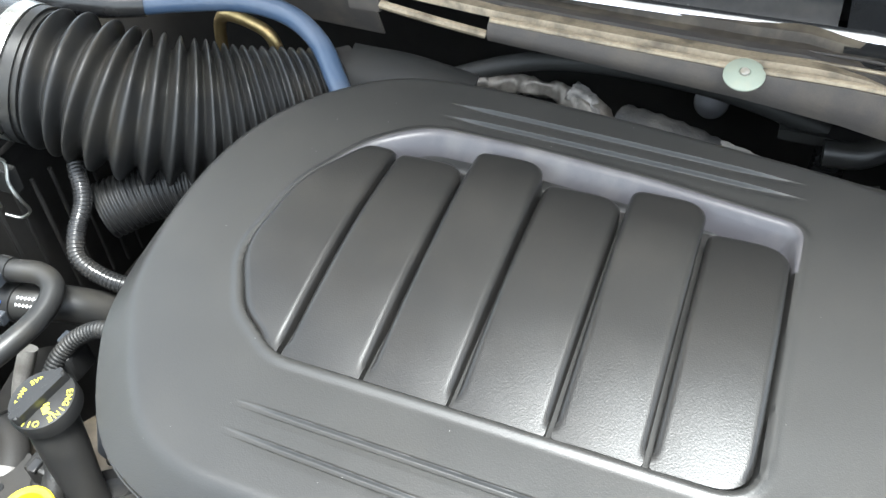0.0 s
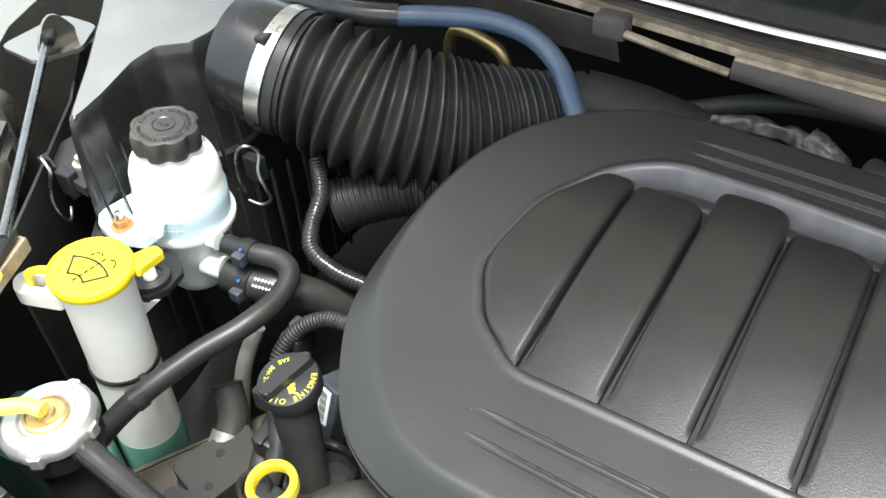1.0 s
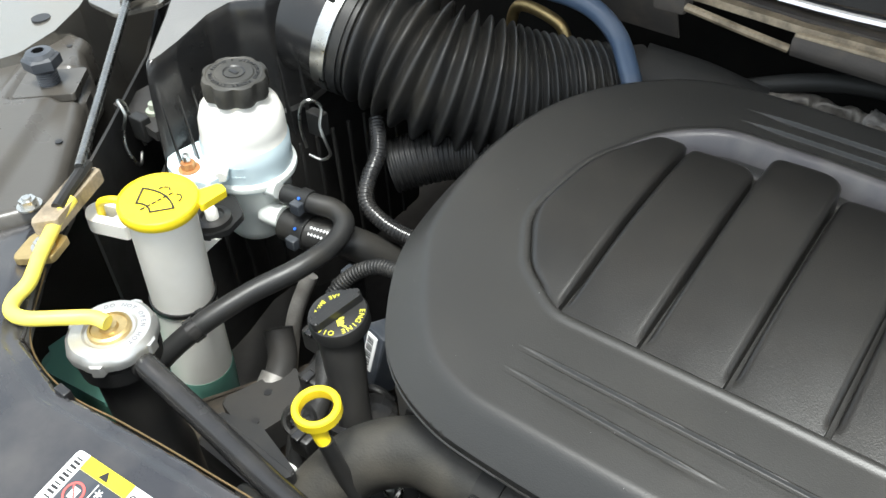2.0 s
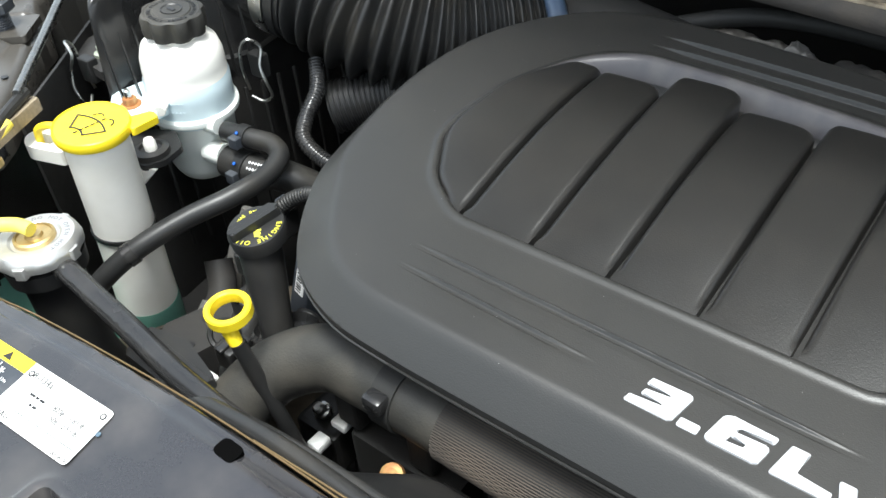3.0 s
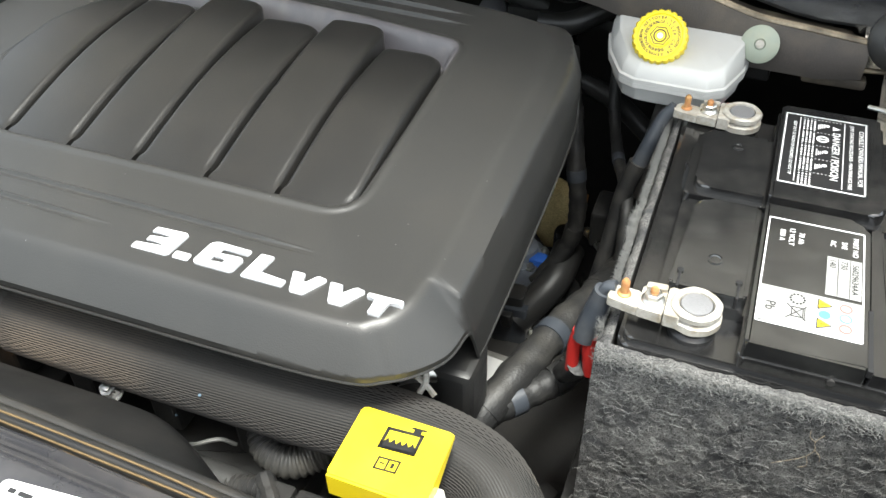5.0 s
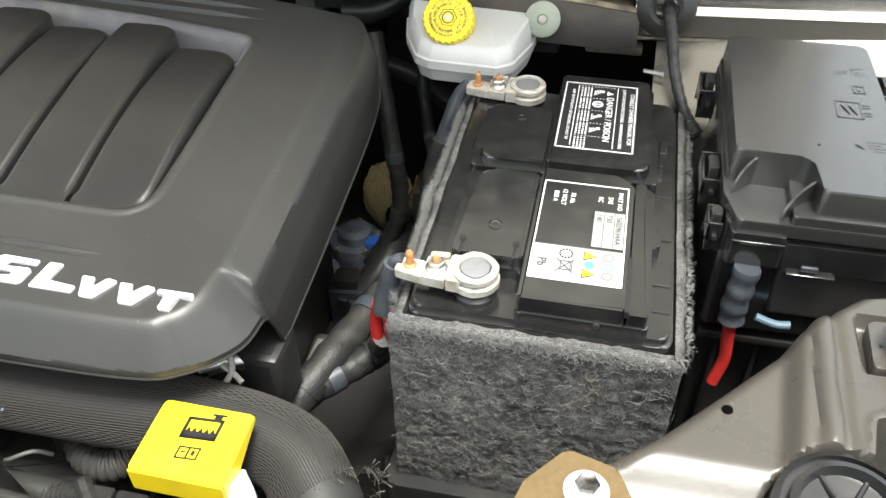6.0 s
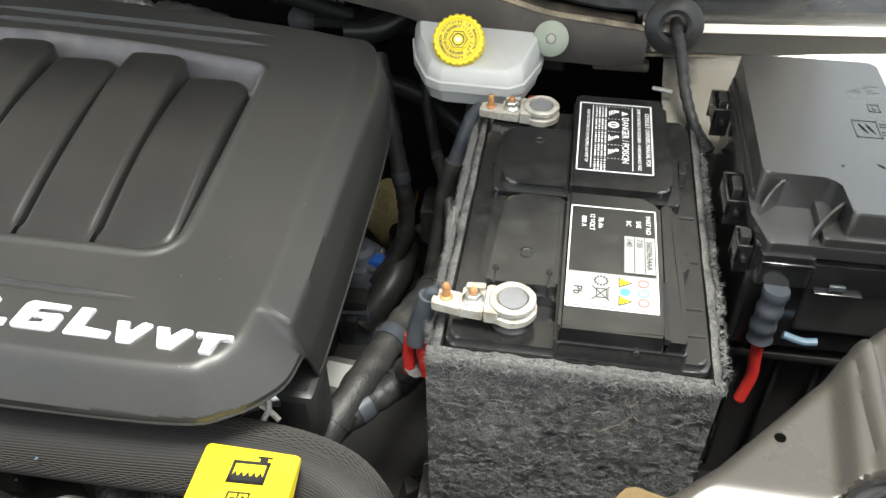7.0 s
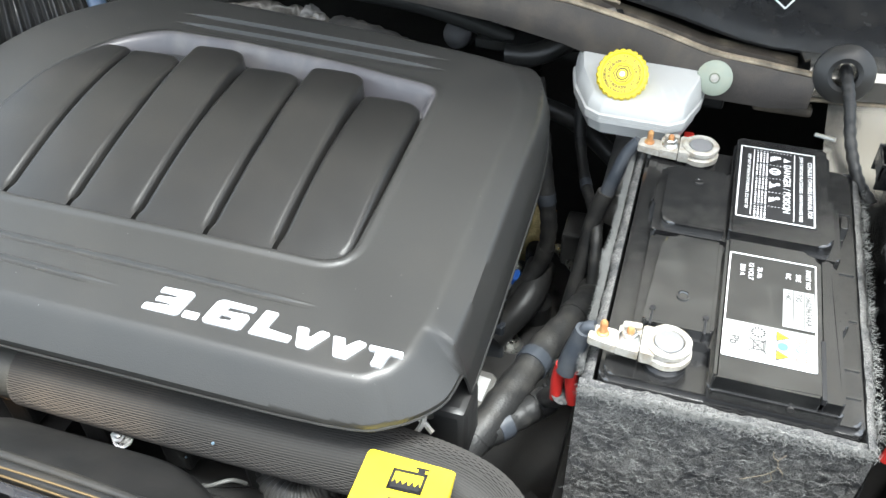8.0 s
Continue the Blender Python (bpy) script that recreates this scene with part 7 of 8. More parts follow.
solo("gear_linkage", tube([(0.12, 0.52, 0.80), (0.18, 0.50, 0.795), (0.235, 0.46, 0.78)], 0.011, 12), M_BLACK, "dark tube behind the engine", "tube")
taped_loom([(0.140, 0.47, 0.86), (0.158, 0.432, 0.81), (0.171, 0.410, 0.755), (0.178, 0.402, 0.710), (0.172, 0.395, 0.665), (0.145, 0.375, 0.62)], 0.0095, "black taped wiring loom beside the engine")
taped_loom([(0.186, 0.490, 0.865), (0.193, 0.462, 0.81), (0.212, 0.405, 0.785), (0.236, 0.325, 0.795), (0.244, 0.280, 0.74)], 0.0060, "black taped wiring loom beside the engine")
taped_loom([(0.243, 0.150, 0.790), (0.236, 0.140, 0.765), (0.219, 0.121, 0.758), (0.191, 0.089, 0.756), (0.170, 0.064, 0.745), (0.152, 0.038, 0.72)], 0.0115, "black taped loom from the battery lead")
taped_loom([(0.243, 0.31, 0.73), (0.240, 0.255, 0.755), (0.217, 0.183, 0.765), (0.193, 0.105, 0.764), (0.170, 0.058, 0.744), (0.15, 0.02, 0.71)], 0.0140, "thick black taped loom beside the battery")
solo("gear_lever", tube([(0.185, 0.437, 0.657), (0.210, 0.380, 0.688), (0.238, 0.315, 0.722)], 0.0055, 12, 4), M_STEEL, "grey steel selector rod", "rod")
foam = bmesh.new()
bmesh.ops.create_icosphere(foam, subdivisions=4, radius=1.0)
for v in foam.verts:
    w = 1 + 0.10 * noise.noise(v.co * 3.1) + 0.06 * noise.noise(v.co * 11)
    v.co = Vector((0.134 + v.co.x * 0.032 * w, 0.500 + v.co.y * 0.022 * w, 0.622 + v.co.z * 0.050 * w))
solo("foam_block", foam, M_FOAM, "tan open-cell foam block beside the gearbox", "foam", angle=80)
solo("blue_connector", box(0.126, 0.146, 0.408, 0.426, 0.600, 0.622, 0.004), M_BLUE, "blue plug connector on the gearbox", "connector")
gb = thing("gearbox", "dark cast gearbox beside the engine", "gearbox", (0.15, 0.3, 0.42))
part("case", prism(rounded([(0.10, 0.12), (0.24, 0.14), (0.25, 0.36), (0.20, 0.46), (0.10, 0.46)], 0.03), 0.40, 0.575, 0.02), M_DEEP, gb)
part("bolt", bolt(bmesh.new(), (0.155, 0.345, 0.575), 0.009, 0.012, 0.014), M_STEEL, gb)
part("sticker", prism([(0.112, 0.240), (0.148, 0.236), (0.150, 0.268), (0.114, 0.272)], 0.6002, 0.6008), M_LABEL, gb, "pale barcode sticker")
part("label_boss", prism(rounded([(0.106, 0.230), (0.154, 0.226), (0.156, 0.276), (0.108, 0.280)], 0.006), 0.570, 0.600, 0.003), M_ALU, gb)
part("breather", lathe([(0.020, 0.575), (0.020, 0.60), (0.012, 0.61)], 20, at=(0.17, 0.40, 0)), M_BLACK, gb)
part("solenoid", tube([(0.135, 0.33, 0.60), (0.165, 0.37, 0.63), (0.17, 0.42, 0.64)], 0.018, 14), M_BLACK, gb)
part("pump_housing", lathe([(0.034, 0.575), (0.034, 0.606), (0.030, 0.614), (0.022, 0.616), (0.020, 0.626), (0.012, 0.630), (0.005, 0.628)], 28, at=(0.112, 0.425, 0)), M_BLUECAST, gb, "blue-grey cast pump housing")
for a in range(5):
    part("bolt", bolt(bmesh.new(), (0.112 + 0.028 * math.cos(a * 1.2566 + 0.4), 0.425 + 0.028 * math.sin(a * 1.2566 + 0.4), 0.613), 0.0042, 0.005, 0.006), M_STEEL, gb)
part("flange", lathe([(0.018, 0.600), (0.018, 0.612), (0.014, 0.615)], 24, at=(0.091, 0.368, 0)), M_BLUECAST, gb)
part("bolt", bolt(bmesh.new(), (0.091, 0.368, 0.615), 0.0075, 0.009, 0.012), M_STEEL, gb)
cn = thing("gearbox_plug", "large black plug on the gearbox", "connector", (0.131, 0.335, 0.575))
part("shell", prism(rounded([(0.112, 0.318), (0.150, 0.322), (0.148, 0.356), (0.110, 0.352)], 0.005), 0.575, 0.625, 0.004), M_SHRINK, cn)
part("collar", prism(rounded([(0.117, 0.324), (0.144, 0.327), (0.143, 0.350), (0.116, 0.347)], 0.004), 0.625, 0.637, 0.002), M_BLACK, cn)
part("clip", box(0.124, 0.136, 0.312, 0.324, 0.604, 0.622, 0.002), M_BLACK, cn)
can = thing("vacuum_canister", "small black canister in a brown strap", "canister", (0.152, 0.440, 0.61))
part("body", lathe([(0.010, 0.606), (0.0125, 0.610), (0.0125, 0.640), (0.0105, 0.645), (0.004, 0.646)], 24, at=(0.158, 0.446, 0)), M_GLOSS, can)
part("strap", sheet([[(0.1655 + 0.004 * math.sin(v * math.pi), 0.418 + 0.095 * v + dy, 0.655 - 0.012 * v + 0.004 * math.sin(v * math.pi)) for dy in (0.0, 0.010)] for v in np.linspace(0, 1, 14)], 0.0022), M_STRAP, can, "brown steel strap")
solo("relay_box", box(0.195, 0.235, 0.385, 0.43, 0.68, 0.725, 0.004), M_BLACK, "black relay block behind the battery lead", "relay")


# ---- air filter box ----
air = thing("air_filter_box", "black ribbed air filter box with wire clips", "air box", (-0.68, 0.25, 0.72))
ATOP = rounded([(-0.6400, 0.0820), (-0.6480, 0.1280), (-0.6620, 0.1780), (-0.6600, 0.2080), (-0.6340, 0.2260), (-0.6280, 0.2500), (-0.6400, 0.3300), (-0.6450, 0.4300), (-0.8350, 0.4300), (-0.8250, 0.2950), (-0.7630, 0.2280), (-0.7000, 0.1560)], [0.010, 0.03, 0.02, 0.01, 0.014, 0.03, 0.02, 0.02, 0.02, 0.03, 0.05, 0.05], 4)


def loft(rings):
    bm = bmesh.new()
    vs = [[bm.verts.new(p) for p in ring] for ring in rings]
    n = len(rings[0])
    for a, b in zip(vs, vs[1:]):
        for i in range(n):
            bm.faces.new((a[i], a[(i + 1) % n], b[(i + 1) % n], b[i]))
    bm.faces.new(vs[0][::-1])
    bm.faces.new(vs[-1])
    return bm


def air_ring(k, z, dz=0.0):
    return [(-0.715 + (x + 0.715) * k, 0.262 + (y - 0.262) * k, z + dz * (y - 0.078)) for x, y in ATOP]


part("upper_shell", loft([air_ring(1.10, 0.872), air_ring(1.07, 0.885), air_ring(1.02, 0.953, 0.02), air_ring(1.012, 0.962, 0.05), air_ring(0.998, 0.9715, 0.06), air_ring(0.98, 0.977, 0.07), air_ring(0.955, 0.979, 0.07), air_ring(0.95, 0.9775, 0.07)]), M_GLOSS, air, "black lid with a rolled rim", angle=40)
# top lightened by colour to look sunlit beside the black rim
part("top_panel", loft([air_ring(0.953, 0.975, 0.07), air_ring(0.953, 0.9782, 0.07), air_ring(0.945, 0.9788, 0.07)]), M_AIR, air, "textured top with sun and sky sheen in its colour", angle=30)
part("flange", loft([air_ring(1.17, 0.858), air_ring(1.17, 0.872), air_ring(1.10, 0.874)]), M_BLACK, air)
part("lower_shell", loft([air_ring(1.08, 0.62), air_ring(1.12, 0.80), air_ring(1.13, 0.858)]), M_DEEP, air)
for k in range(11):
    t = k / 10
    a, b2 = Vector((-0.618, 0.082)), Vector((-0.585, 0.215))
    p = a.lerp(b2, t) if k else a
    mid = Vector((-0.650, 0.150))
    q = p.lerp(mid, 0.25 * math.sin(t * math.pi))
    rib = bmesh.new()
    pts = [(0.0, 0.875), (0.012, 0.873), (0.002, 0.955)]
    for s in (-0.0008, 0.0008):
        [rib.verts.new((q.x + u - 0.002, q.y + s - u * 0.3, z)) for u, z in pts]
    rib.verts.ensure_lookup_table()
    v = rib.verts[:]
    rib.faces.new(v[0:3])
    rib.faces.new(v[3:6][::-1])
    for i in range(3):
        rib.faces.new((v[i], v[(i + 1) % 3], v[3 + (i + 1) % 3], v[3 + i]))
    part("rib", rib, M_BLACK, air)
for k in range(12):
    yy = 0.10 + k * 0.020
    part("rib", box(-0.612 + 0.20 * (yy - 0.1), -0.6085 + 0.20 * (yy - 0.1), yy, yy + 0.004, 0.70, 0.855, 0.001), M_DEEP, air)


def wire_clip(at, turn):
    c = part("wire_clip", tube([(-0.010, 0, -0.022), (-0.011, -0.004, 0.0), (-0.008, -0.005, 0.018), (0.0, -0.008, 0.026), (0.008, -0.005, 0.018), (0.006, -0.010, 0.004), (0.009, -0.012, -0.010), (0.010, -0.008, -0.024), (0.002, -0.006, -0.030), (-0.008, -0.004, -0.026)], 0.0013, 8, 6), M_STEEL, None, "bent steel wire clip")
    c.data.transform(air.matrix_basis.inverted() @ pose(*at, 0, 0, turn) @ Matrix.Scale(1.25, 4))
    c.parent = air
    part("clip_seat", box(at[0] - 0.010, at[0] + 0.010, at[1] - 0.002, at[1] + 0.010, at[2] - 0.014, at[2] + 0.012, 0.002), M_BLACK, air)


wire_clip((-0.563, 0.203, 0.888), 35)
wire_clip((-0.688, 0.090, 0.900), -35)
part("outlet", tube([(-0.612, 0.268, 0.963), (-0.5968, 0.2698, 0.9608), (-0.5700, 0.2745, 0.954)], 0.0600, 40, 8), M_GLOSS, air, "smooth black outlet")

duct = thing("intake_bellows", "black rubber intake bellows with a steel band clamp", "intake hose", (-0.46, 0.31, 0.85))
AX = [(-0.5968, 0.2698, 0.9608), (-0.5633, 0.2757, 0.9523), (-0.5253, 0.2864, 0.9402), (-0.4790, 0.3024, 0.9191), (-0.4280, 0.3358, 0.9008), (-0.3799, 0.3802, 0.8958), (-0.3350, 0.4268, 0.8960)]
CREST = [0.0600, 0.0610, 0.0665, 0.0695, 0.0672, 0.0525, 0.0360]
BELL = dense(AX, 0.0010)
NB = len(BELL)


def fold_phase():
    """Running count of folds: wide ones at the box, fine ones at the engine."""
    out, p = [], 0.0
    for i in range(NB):
        s = i / (NB - 1)
        out.append(p)
        p += 0.0010 / (0.0178 - 0.0086 * float(smooth01(np.array((s - 0.42) / 0.32))))
    return out


PHASE = fold_phase()
STATION = np.cumsum([0.0] + [(Vector(b) - Vector(a)).length for a, b in zip(AX, AX[1:])])


def bellows_radius(i, n=NB):
    s = i / (n - 1)
    base = float(np.interp(s * STATION[-1], STATION, CREST))
    if s < 0.150:
        return 0.0590
    deep = 0.0150 - 0.0095 * float(smooth01(np.array((s - 0.42) / 0.35)))
    crest = (0.5 + 0.5 * math.cos(2 * math.pi * PHASE[i])) ** 0.95
    return float(base - deep * (1 - crest))


part("bellows", tube(BELL, 1.0, 56, smooth=False, wave=lambda i, s: bellows_radius(i)), M_RUBBER, duct, angle=48)
part("band_clamp", tube(dense(AX, 0.002)[11:18], 0.0622, 40, smooth=False), M_STEEL, duct, "bright steel band clamp")
part("cuff", tube(dense(AX, 0.002)[18:23], 0.0618, 40, smooth=False), M_RUBBER, duct)
part("cuff_tab", box(-0.562, -0.550, 0.238, 0.252, 1.001, 1.0090, 0.002), M_RUBBER, duct)
part("end_ring", tube([(-0.341, 0.421, 0.896), (-0.335, 0.427, 0.896), (-0.329, 0.433, 0.896)], 0.0355, 36, 4), M_DEEP, duct, "dark end ring")
solo("throttle_body", tube([(-0.333, 0.430, 0.896), (-0.28, 0.445, 0.888), (-0.22, 0.455, 0.875)], lambda s: 0.038 - 0.006 * s, 28, 6), M_SOOT, "dusty dark throttle body behind the cover", "throttle body")

pipe = thing("breather_pipe", "blue-grey breather pipe over the bellows", "pipe", (-0.40, 0.42, 0.93))
part("pipe", tube([(-0.508, 0.360, 0.985), (-0.470, 0.382, 0.984), (-0.425, 0.408, 0.978), (-0.385, 0.420, 0.965), (-0.350, 0.410, 0.948), (-0.322, 0.384, 0.930), (-0.300, 0.362, 0.914)], 0.0098, 18, 10), M_BLUEPIPE, pipe)
part("sleeve", tube([(-0.640, 0.340, 0.988), (-0.570, 0.342, 0.988), (-0.530, 0.350, 0.987), (-0.498, 0.366, 0.985)], 0.0115, 18, 8), M_GLOSS, pipe, "black rubber sleeve")
solo("lifting_eye", tube([(-0.535, 0.500, 0.850), (-0.528, 0.498, 0.892), (-0.510, 0.492, 0.908), (-0.470, 0.480, 0.910), (-0.446, 0.474, 0.900), (-0.438, 0.474, 0.860)], 0.0068, 14, 8), M_BRASS, "tarnished steel lifting loop", "lifting eye")

# ---- power steering reservoir ----
ps = thing("steering_reservoir", "milky white fluid bottle with a knobbly black cap", "reservoir", (-0.606, 0.141, 0.765), turn=(0, 5.3, 0))
bottle = part("bottle", lathe([(0.022, 0.022), (0.028, 0.024), (0.0315, 0.030), (0.0345, 0.038), (0.0355, 0.062), (0.0380, 0.066), (0.0385, 0.089), (0.0425, 0.095), (0.0425, 0.108), (0.0422, 0.122), (0.0420, 0.1345), (0.0405, 0.1375), (0.0402, 0.148), (0.0395, 0.158), (0.0360, 0.169), (0.0280, 0.176), (0.0235, 0.178), (0.0235, 0.184)], 44), M_WHITE, ps, "milky bottle with bluish fluid inside", local=True)
bottle.data.materials.append(M_CYAN)
bottle.data.materials.append(M_TANK)
for poly in bottle.data.polygons:
    poly.material_index = 2 if poly.center.z < 0.100 else 1 if poly.center.z < 0.136 else 0
part("flange", lathe([(0.0420, 0.0965), (0.0460, 0.0985), (0.0465, 0.1010), (0.0460, 0.1040), (0.0425, 0.1060)], 44, closed=False), M_TANK, ps, "moulded flange", local=True)
cap = part("cap", lathe([(0.0255, 0.1805, 1), (0.0295, 0.182, 1), (0.0305, 0.186, 1), (0.0305, 0.198, 1), (0.0290, 0.2015, 0.6), (0.0255, 0.2025), (0.0245, 0.2018), (0.0180, 0.2018), (0.0170, 0.2028), (0.0090, 0.2028)], 96, lobes=8, depth=0.13), M_HOSE, ps, "dusty scalloped black screw cap", local=True)
wr = ring_text("APPROVED POWER STEERING FLUID * USE * ", 0.0052, 0.0192, 0, pose(0, 0, 0.2022), spread=0.92)
merge(wr, lathe([(0.0085, 0.2027), (0.0100, 0.2036), (0.0100, 0.2027)], 24, closed=False))
merge(wr, box(-0.0045, 0.0045, -0.0020, 0.0020, 0.2027, 0.2036, 0.0005))
part("raised_text", wr, M_INK, cap, local=True)
for zz in (0.116, 0.126):
    mk = bmesh.new()
    for a in range(-3, 4):
        aa = radians(-62 + a * 5)
        lathe([(0.0009, 0), (0.0009, 0.0006)], 6, mk, at=(0.0423 * math.cos(aa), 0.0423 * math.sin(aa), zz), axis=(math.cos(aa), math.sin(aa), 0))
    part("level_mark", mk, M_CYAN, ps, local=True)
part("bracket", prism(rounded([(-0.640, 0.084), (-0.626, 0.072), (-0.602, 0.066), (-0.573, 0.075), (-0.571, 0.097), (-0.588, 0.110), (-0.634, 0.122)], 0.005), 0.882, 0.890, 0.002), M_CYAN, ps, "pale mounting ear")
part("bracket_rib", tube([(-0.592, 0.106, 0.890), (-0.580, 0.100, 0.891), (-0.570, 0.088, 0.890)], lambda s: 0.0055, 10, 4), M_WHITE, ps)
bt = bolt(bmesh.new(), (-0.605, 0.081, 0.890), 0.0068, 0.008, 0.0100)
part("bolt", bt, M_RUST, ps, "rusty flanged bolt")
part("stud", lathe([(0.0035, 0.898), (0.0035, 0.905), (0.002, 0.907)], 10, at=(-0.605, 0.081, 0)), M_STEEL, ps)
for z0, r0, dy in ((0.858, 0.0105, 0.012), (0.825, 0.0150, 0.008)):
    part("nipple", tube([(-0.570, 0.128, z0), (-0.548, 0.128 + dy * 0.3, z0)], r0 * 0.8, 14, 3), M_TANK, ps)

rh = thing("return_hose", "black rubber return hose with spring clamps", "hose", (-0.49, 0.06, 0.82))
part("pipe", tube([(-0.545, 0.136, 0.852), (-0.515, 0.140, 0.852), (-0.490, 0.146, 0.850), (-0.472, 0.138, 0.846), (-0.466, 0.114, 0.841), (-0.472, 0.075, 0.838), (-0.492, 0.034, 0.830), (-0.512, -0.012, 0.815), (-0.530, -0.048, 0.79), (-0.54, -0.08, 0.76)], 0.0098, 18, 12), M_RUBBER, rh)
part("stub", tube([(-0.545, 0.130, 0.820), (-0.515, 0.134, 0.818), (-0.480, 0.150, 0.812), (-0.44, 0.18, 0.78)], 0.0165, 20, 8), M_RUBBER, rh, "thick black suction hose")
for c0, r0 in (((-0.520, 0.1395, 0.852), 0.0112), ((-0.520, 0.133, 0.8185), 0.0180)):
    cl = part("clamp", tube([(c0[0] - 0.006, c0[1], c0[2]), (c0[0] + 0.006, c0[1] + 0.0008, c0[2])], r0, 24, 3), M_BLACK, rh, "black spring clamp")
    part("lug", box(c0[0] - 0.006, c0[0] + 0.006, c0[1] - r0 - 0.006, c0[1] - r0 + 0.003, c0[2] - 0.006, c0[2] + 0.006, 0.0015), M_SHRINK, cl)
    part("dot", lathe([(0.0016, 0.0), (0.0016, 0.001)], 8, at=(c0[0], c0[1] - r0 * 0.75, c0[2] + r0 * 0.72), axis=(0, -0.7, 0.7)), M_BLUE, cl)
mk = bmesh.new()
for row in range(2):
    for k in range(6):
        a = radians(40 + row * 22)
        lathe([(0.0016, 0.0), (0.0016, 0.0005)], 4, mk, at=(-0.5075 + k * 0.0036, 0.1365 - 0.0166 * math.cos(a) + k * 0.0006, 0.8175 + 0.0166 * math.sin(a)), axis=(0, -math.cos(a), math.sin(a)))
part("mark", mk, M_WINK, rh)
tie = part("cable_tie", tube([(-0.5115, -0.010, 0.8155), (-0.5145, -0.018, 0.8125)], 0.0112, 16, 2), M_GLOSS, rh)

# ---- washer filler ----
wa = thing("washer_filler", "milky washer filler neck with a yellow flip cap", "filler neck", (-0.570, 0.011, 0.703), turn=(0, 6.0, 0))
part("neck", lathe([(0.0300, 0.0), (0.0290, 0.050), (0.0280, 0.120), (0.0280, 0.190), (0.0280, 0.214)], 40), M_WHITE, wa, local=True)
part("fluid", lathe([(0.0305, -0.07), (0.0308, 0.0), (0.0300, 0.012)], 40), M_GREEN, wa, "green fluid at the foot", local=True)
cap = part("cap", lathe([(0.0285, 0.2145), (0.0318, 0.2150), (0.0331, 0.2170), (0.0331, 0.2218), (0.0324, 0.2243), (0.0315, 0.2250), (0.0305, 0.2238)], 48), M_YELLOW, wa, "yellow snap cap", local=True)
wi = bmesh.new()
M0 = pose(0, 0, 0.2239)


def fan_line(points, width):
    """A thin moulded line along plan points."""
    for (ax, ay), (bx, by) in zip(points, points[1:]):
        d = Vector((bx - ax, by - ay)).normalized() * width / 2
        e = Vector((-d.y, d.x))
        merge(wi, prism([(ax - d.x - e.x, ay - d.y - e.y), (bx + d.x - e.x, by + d.y - e.y), (bx + d.x + e.x, by + d.y + e.y), (ax - d.x + e.x, ay - d.y + e.y)], 0, 0.0006), M0)


ARC = [(0.0190 * u, 0.0005 + 0.0055 * (1 - u * u)) for u in np.linspace(-1, 1, 9)]
INNER = [(-0.0085 * u, -0.0145 + 0.0030 * (1 - u * u)) for u in np.linspace(-1, 1, 5)]
fan_line(ARC + INNER + ARC[:1], 0.0017)
for k in range(6):
    fan_line([(0.0005 + 0.0006 * k, -0.0170 + 0.0052 * k), (0.0008 + 0.0006 * k, -0.0145 + 0.0052 * k)], 0.0015)
for s in (-1, 1):
    for a, b2 in (((0.0045, 0.0135), (0.0065, 0.0145)), ((0.0085, 0.0140), (0.0103, 0.0128)), ((0.0115, 0.0110), (0.0122, 0.0090))):
        fan_line([(0.0035 + s * a[0], a[1]), (0.0035 + s * b2[0], b2[1])], 0.0014)
part("pictogram", wi, M_INK, cap, local=True)
part("hinge_tab", prism(rounded([(0.014, 0.026), (0.022, 0.046), (0.033, 0.044), (0.032, 0.016)], 0.003), 0.2155, 0.2225, 0.001), M_YELLOW, cap, local=True)
def ring_plate(outer, inner, z0, z1):
    """Flat plate with a slot; both outlines have equally many points."""
    bm = bmesh.new()
    rows = [[bm.verts.new((x, y, z)) for x, y in line] for line, z in ((outer, z0), (outer, z1), (inner, z1), (inner, z0))]
    n = len(outer)
    for a, b in zip(rows, rows[1:] + rows[:1]):
        for i in range(n):
            bm.faces.new((a[i], a[(i + 1) % n], b[(i + 1) % n], b[i]))
    bmesh.ops.bevel(bm, geom=[e for e in bm.edges if abs(e.verts[0].co.z - e.verts[1].co.z) < 1e-6 and len(e.link_faces) == 2 and e.calc_face_angle(0) > 1.0], offset=0.0012, segments=2, affect="EDGES", profile=0.5)
    return bm


EAR = rounded([(-0.016, -0.026), (-0.050, -0.040), (-0.064, -0.030), (-0.060, -0.012), (-0.022, 0.008)], [0.004, 0.012, 0.012, 0.012, 0.004], 5)
SLOT = rounded([(-0.034, -0.024), (-0.048, -0.030), (-0.054, -0.026), (-0.052, -0.019), (-0.036, -0.012)], [0.002, 0.003, 0.003, 0.003, 0.002], 5)
part("handle", ring_plate(EAR, SLOT, 0.186, 0.200), M_WHITE, wa, "white moulded ear with a slot", local=True)
part("strap", tube([(-0.026, -0.016, 0.218), (-0.036, -0.022, 0.2175), (-0.045, -0.026, 0.211), (-0.0465, -0.0265, 0.198), (-0.0465, -0.0265, 0.186)], 0.0034, 10, 8), M_YELLOW, cap, "yellow strap", local=True)
part("tie_band", lathe([(0.0280, 0.1080), (0.0298, 0.1080), (0.0298, 0.1125), (0.0280, 0.1125)], 40, closed=False), M_GLOSS, wa, "black cable tie", local=True)
part("tie_head", box(0.026, 0.040, -0.010, -0.003, 0.107, 0.114, 0.0015), M_GLOSS, wa, local=True)
mnt = thing("rubber_mount", "black rubber mount with a pale plastic peg", "mount", (-0.552, 0.063, 0.86))
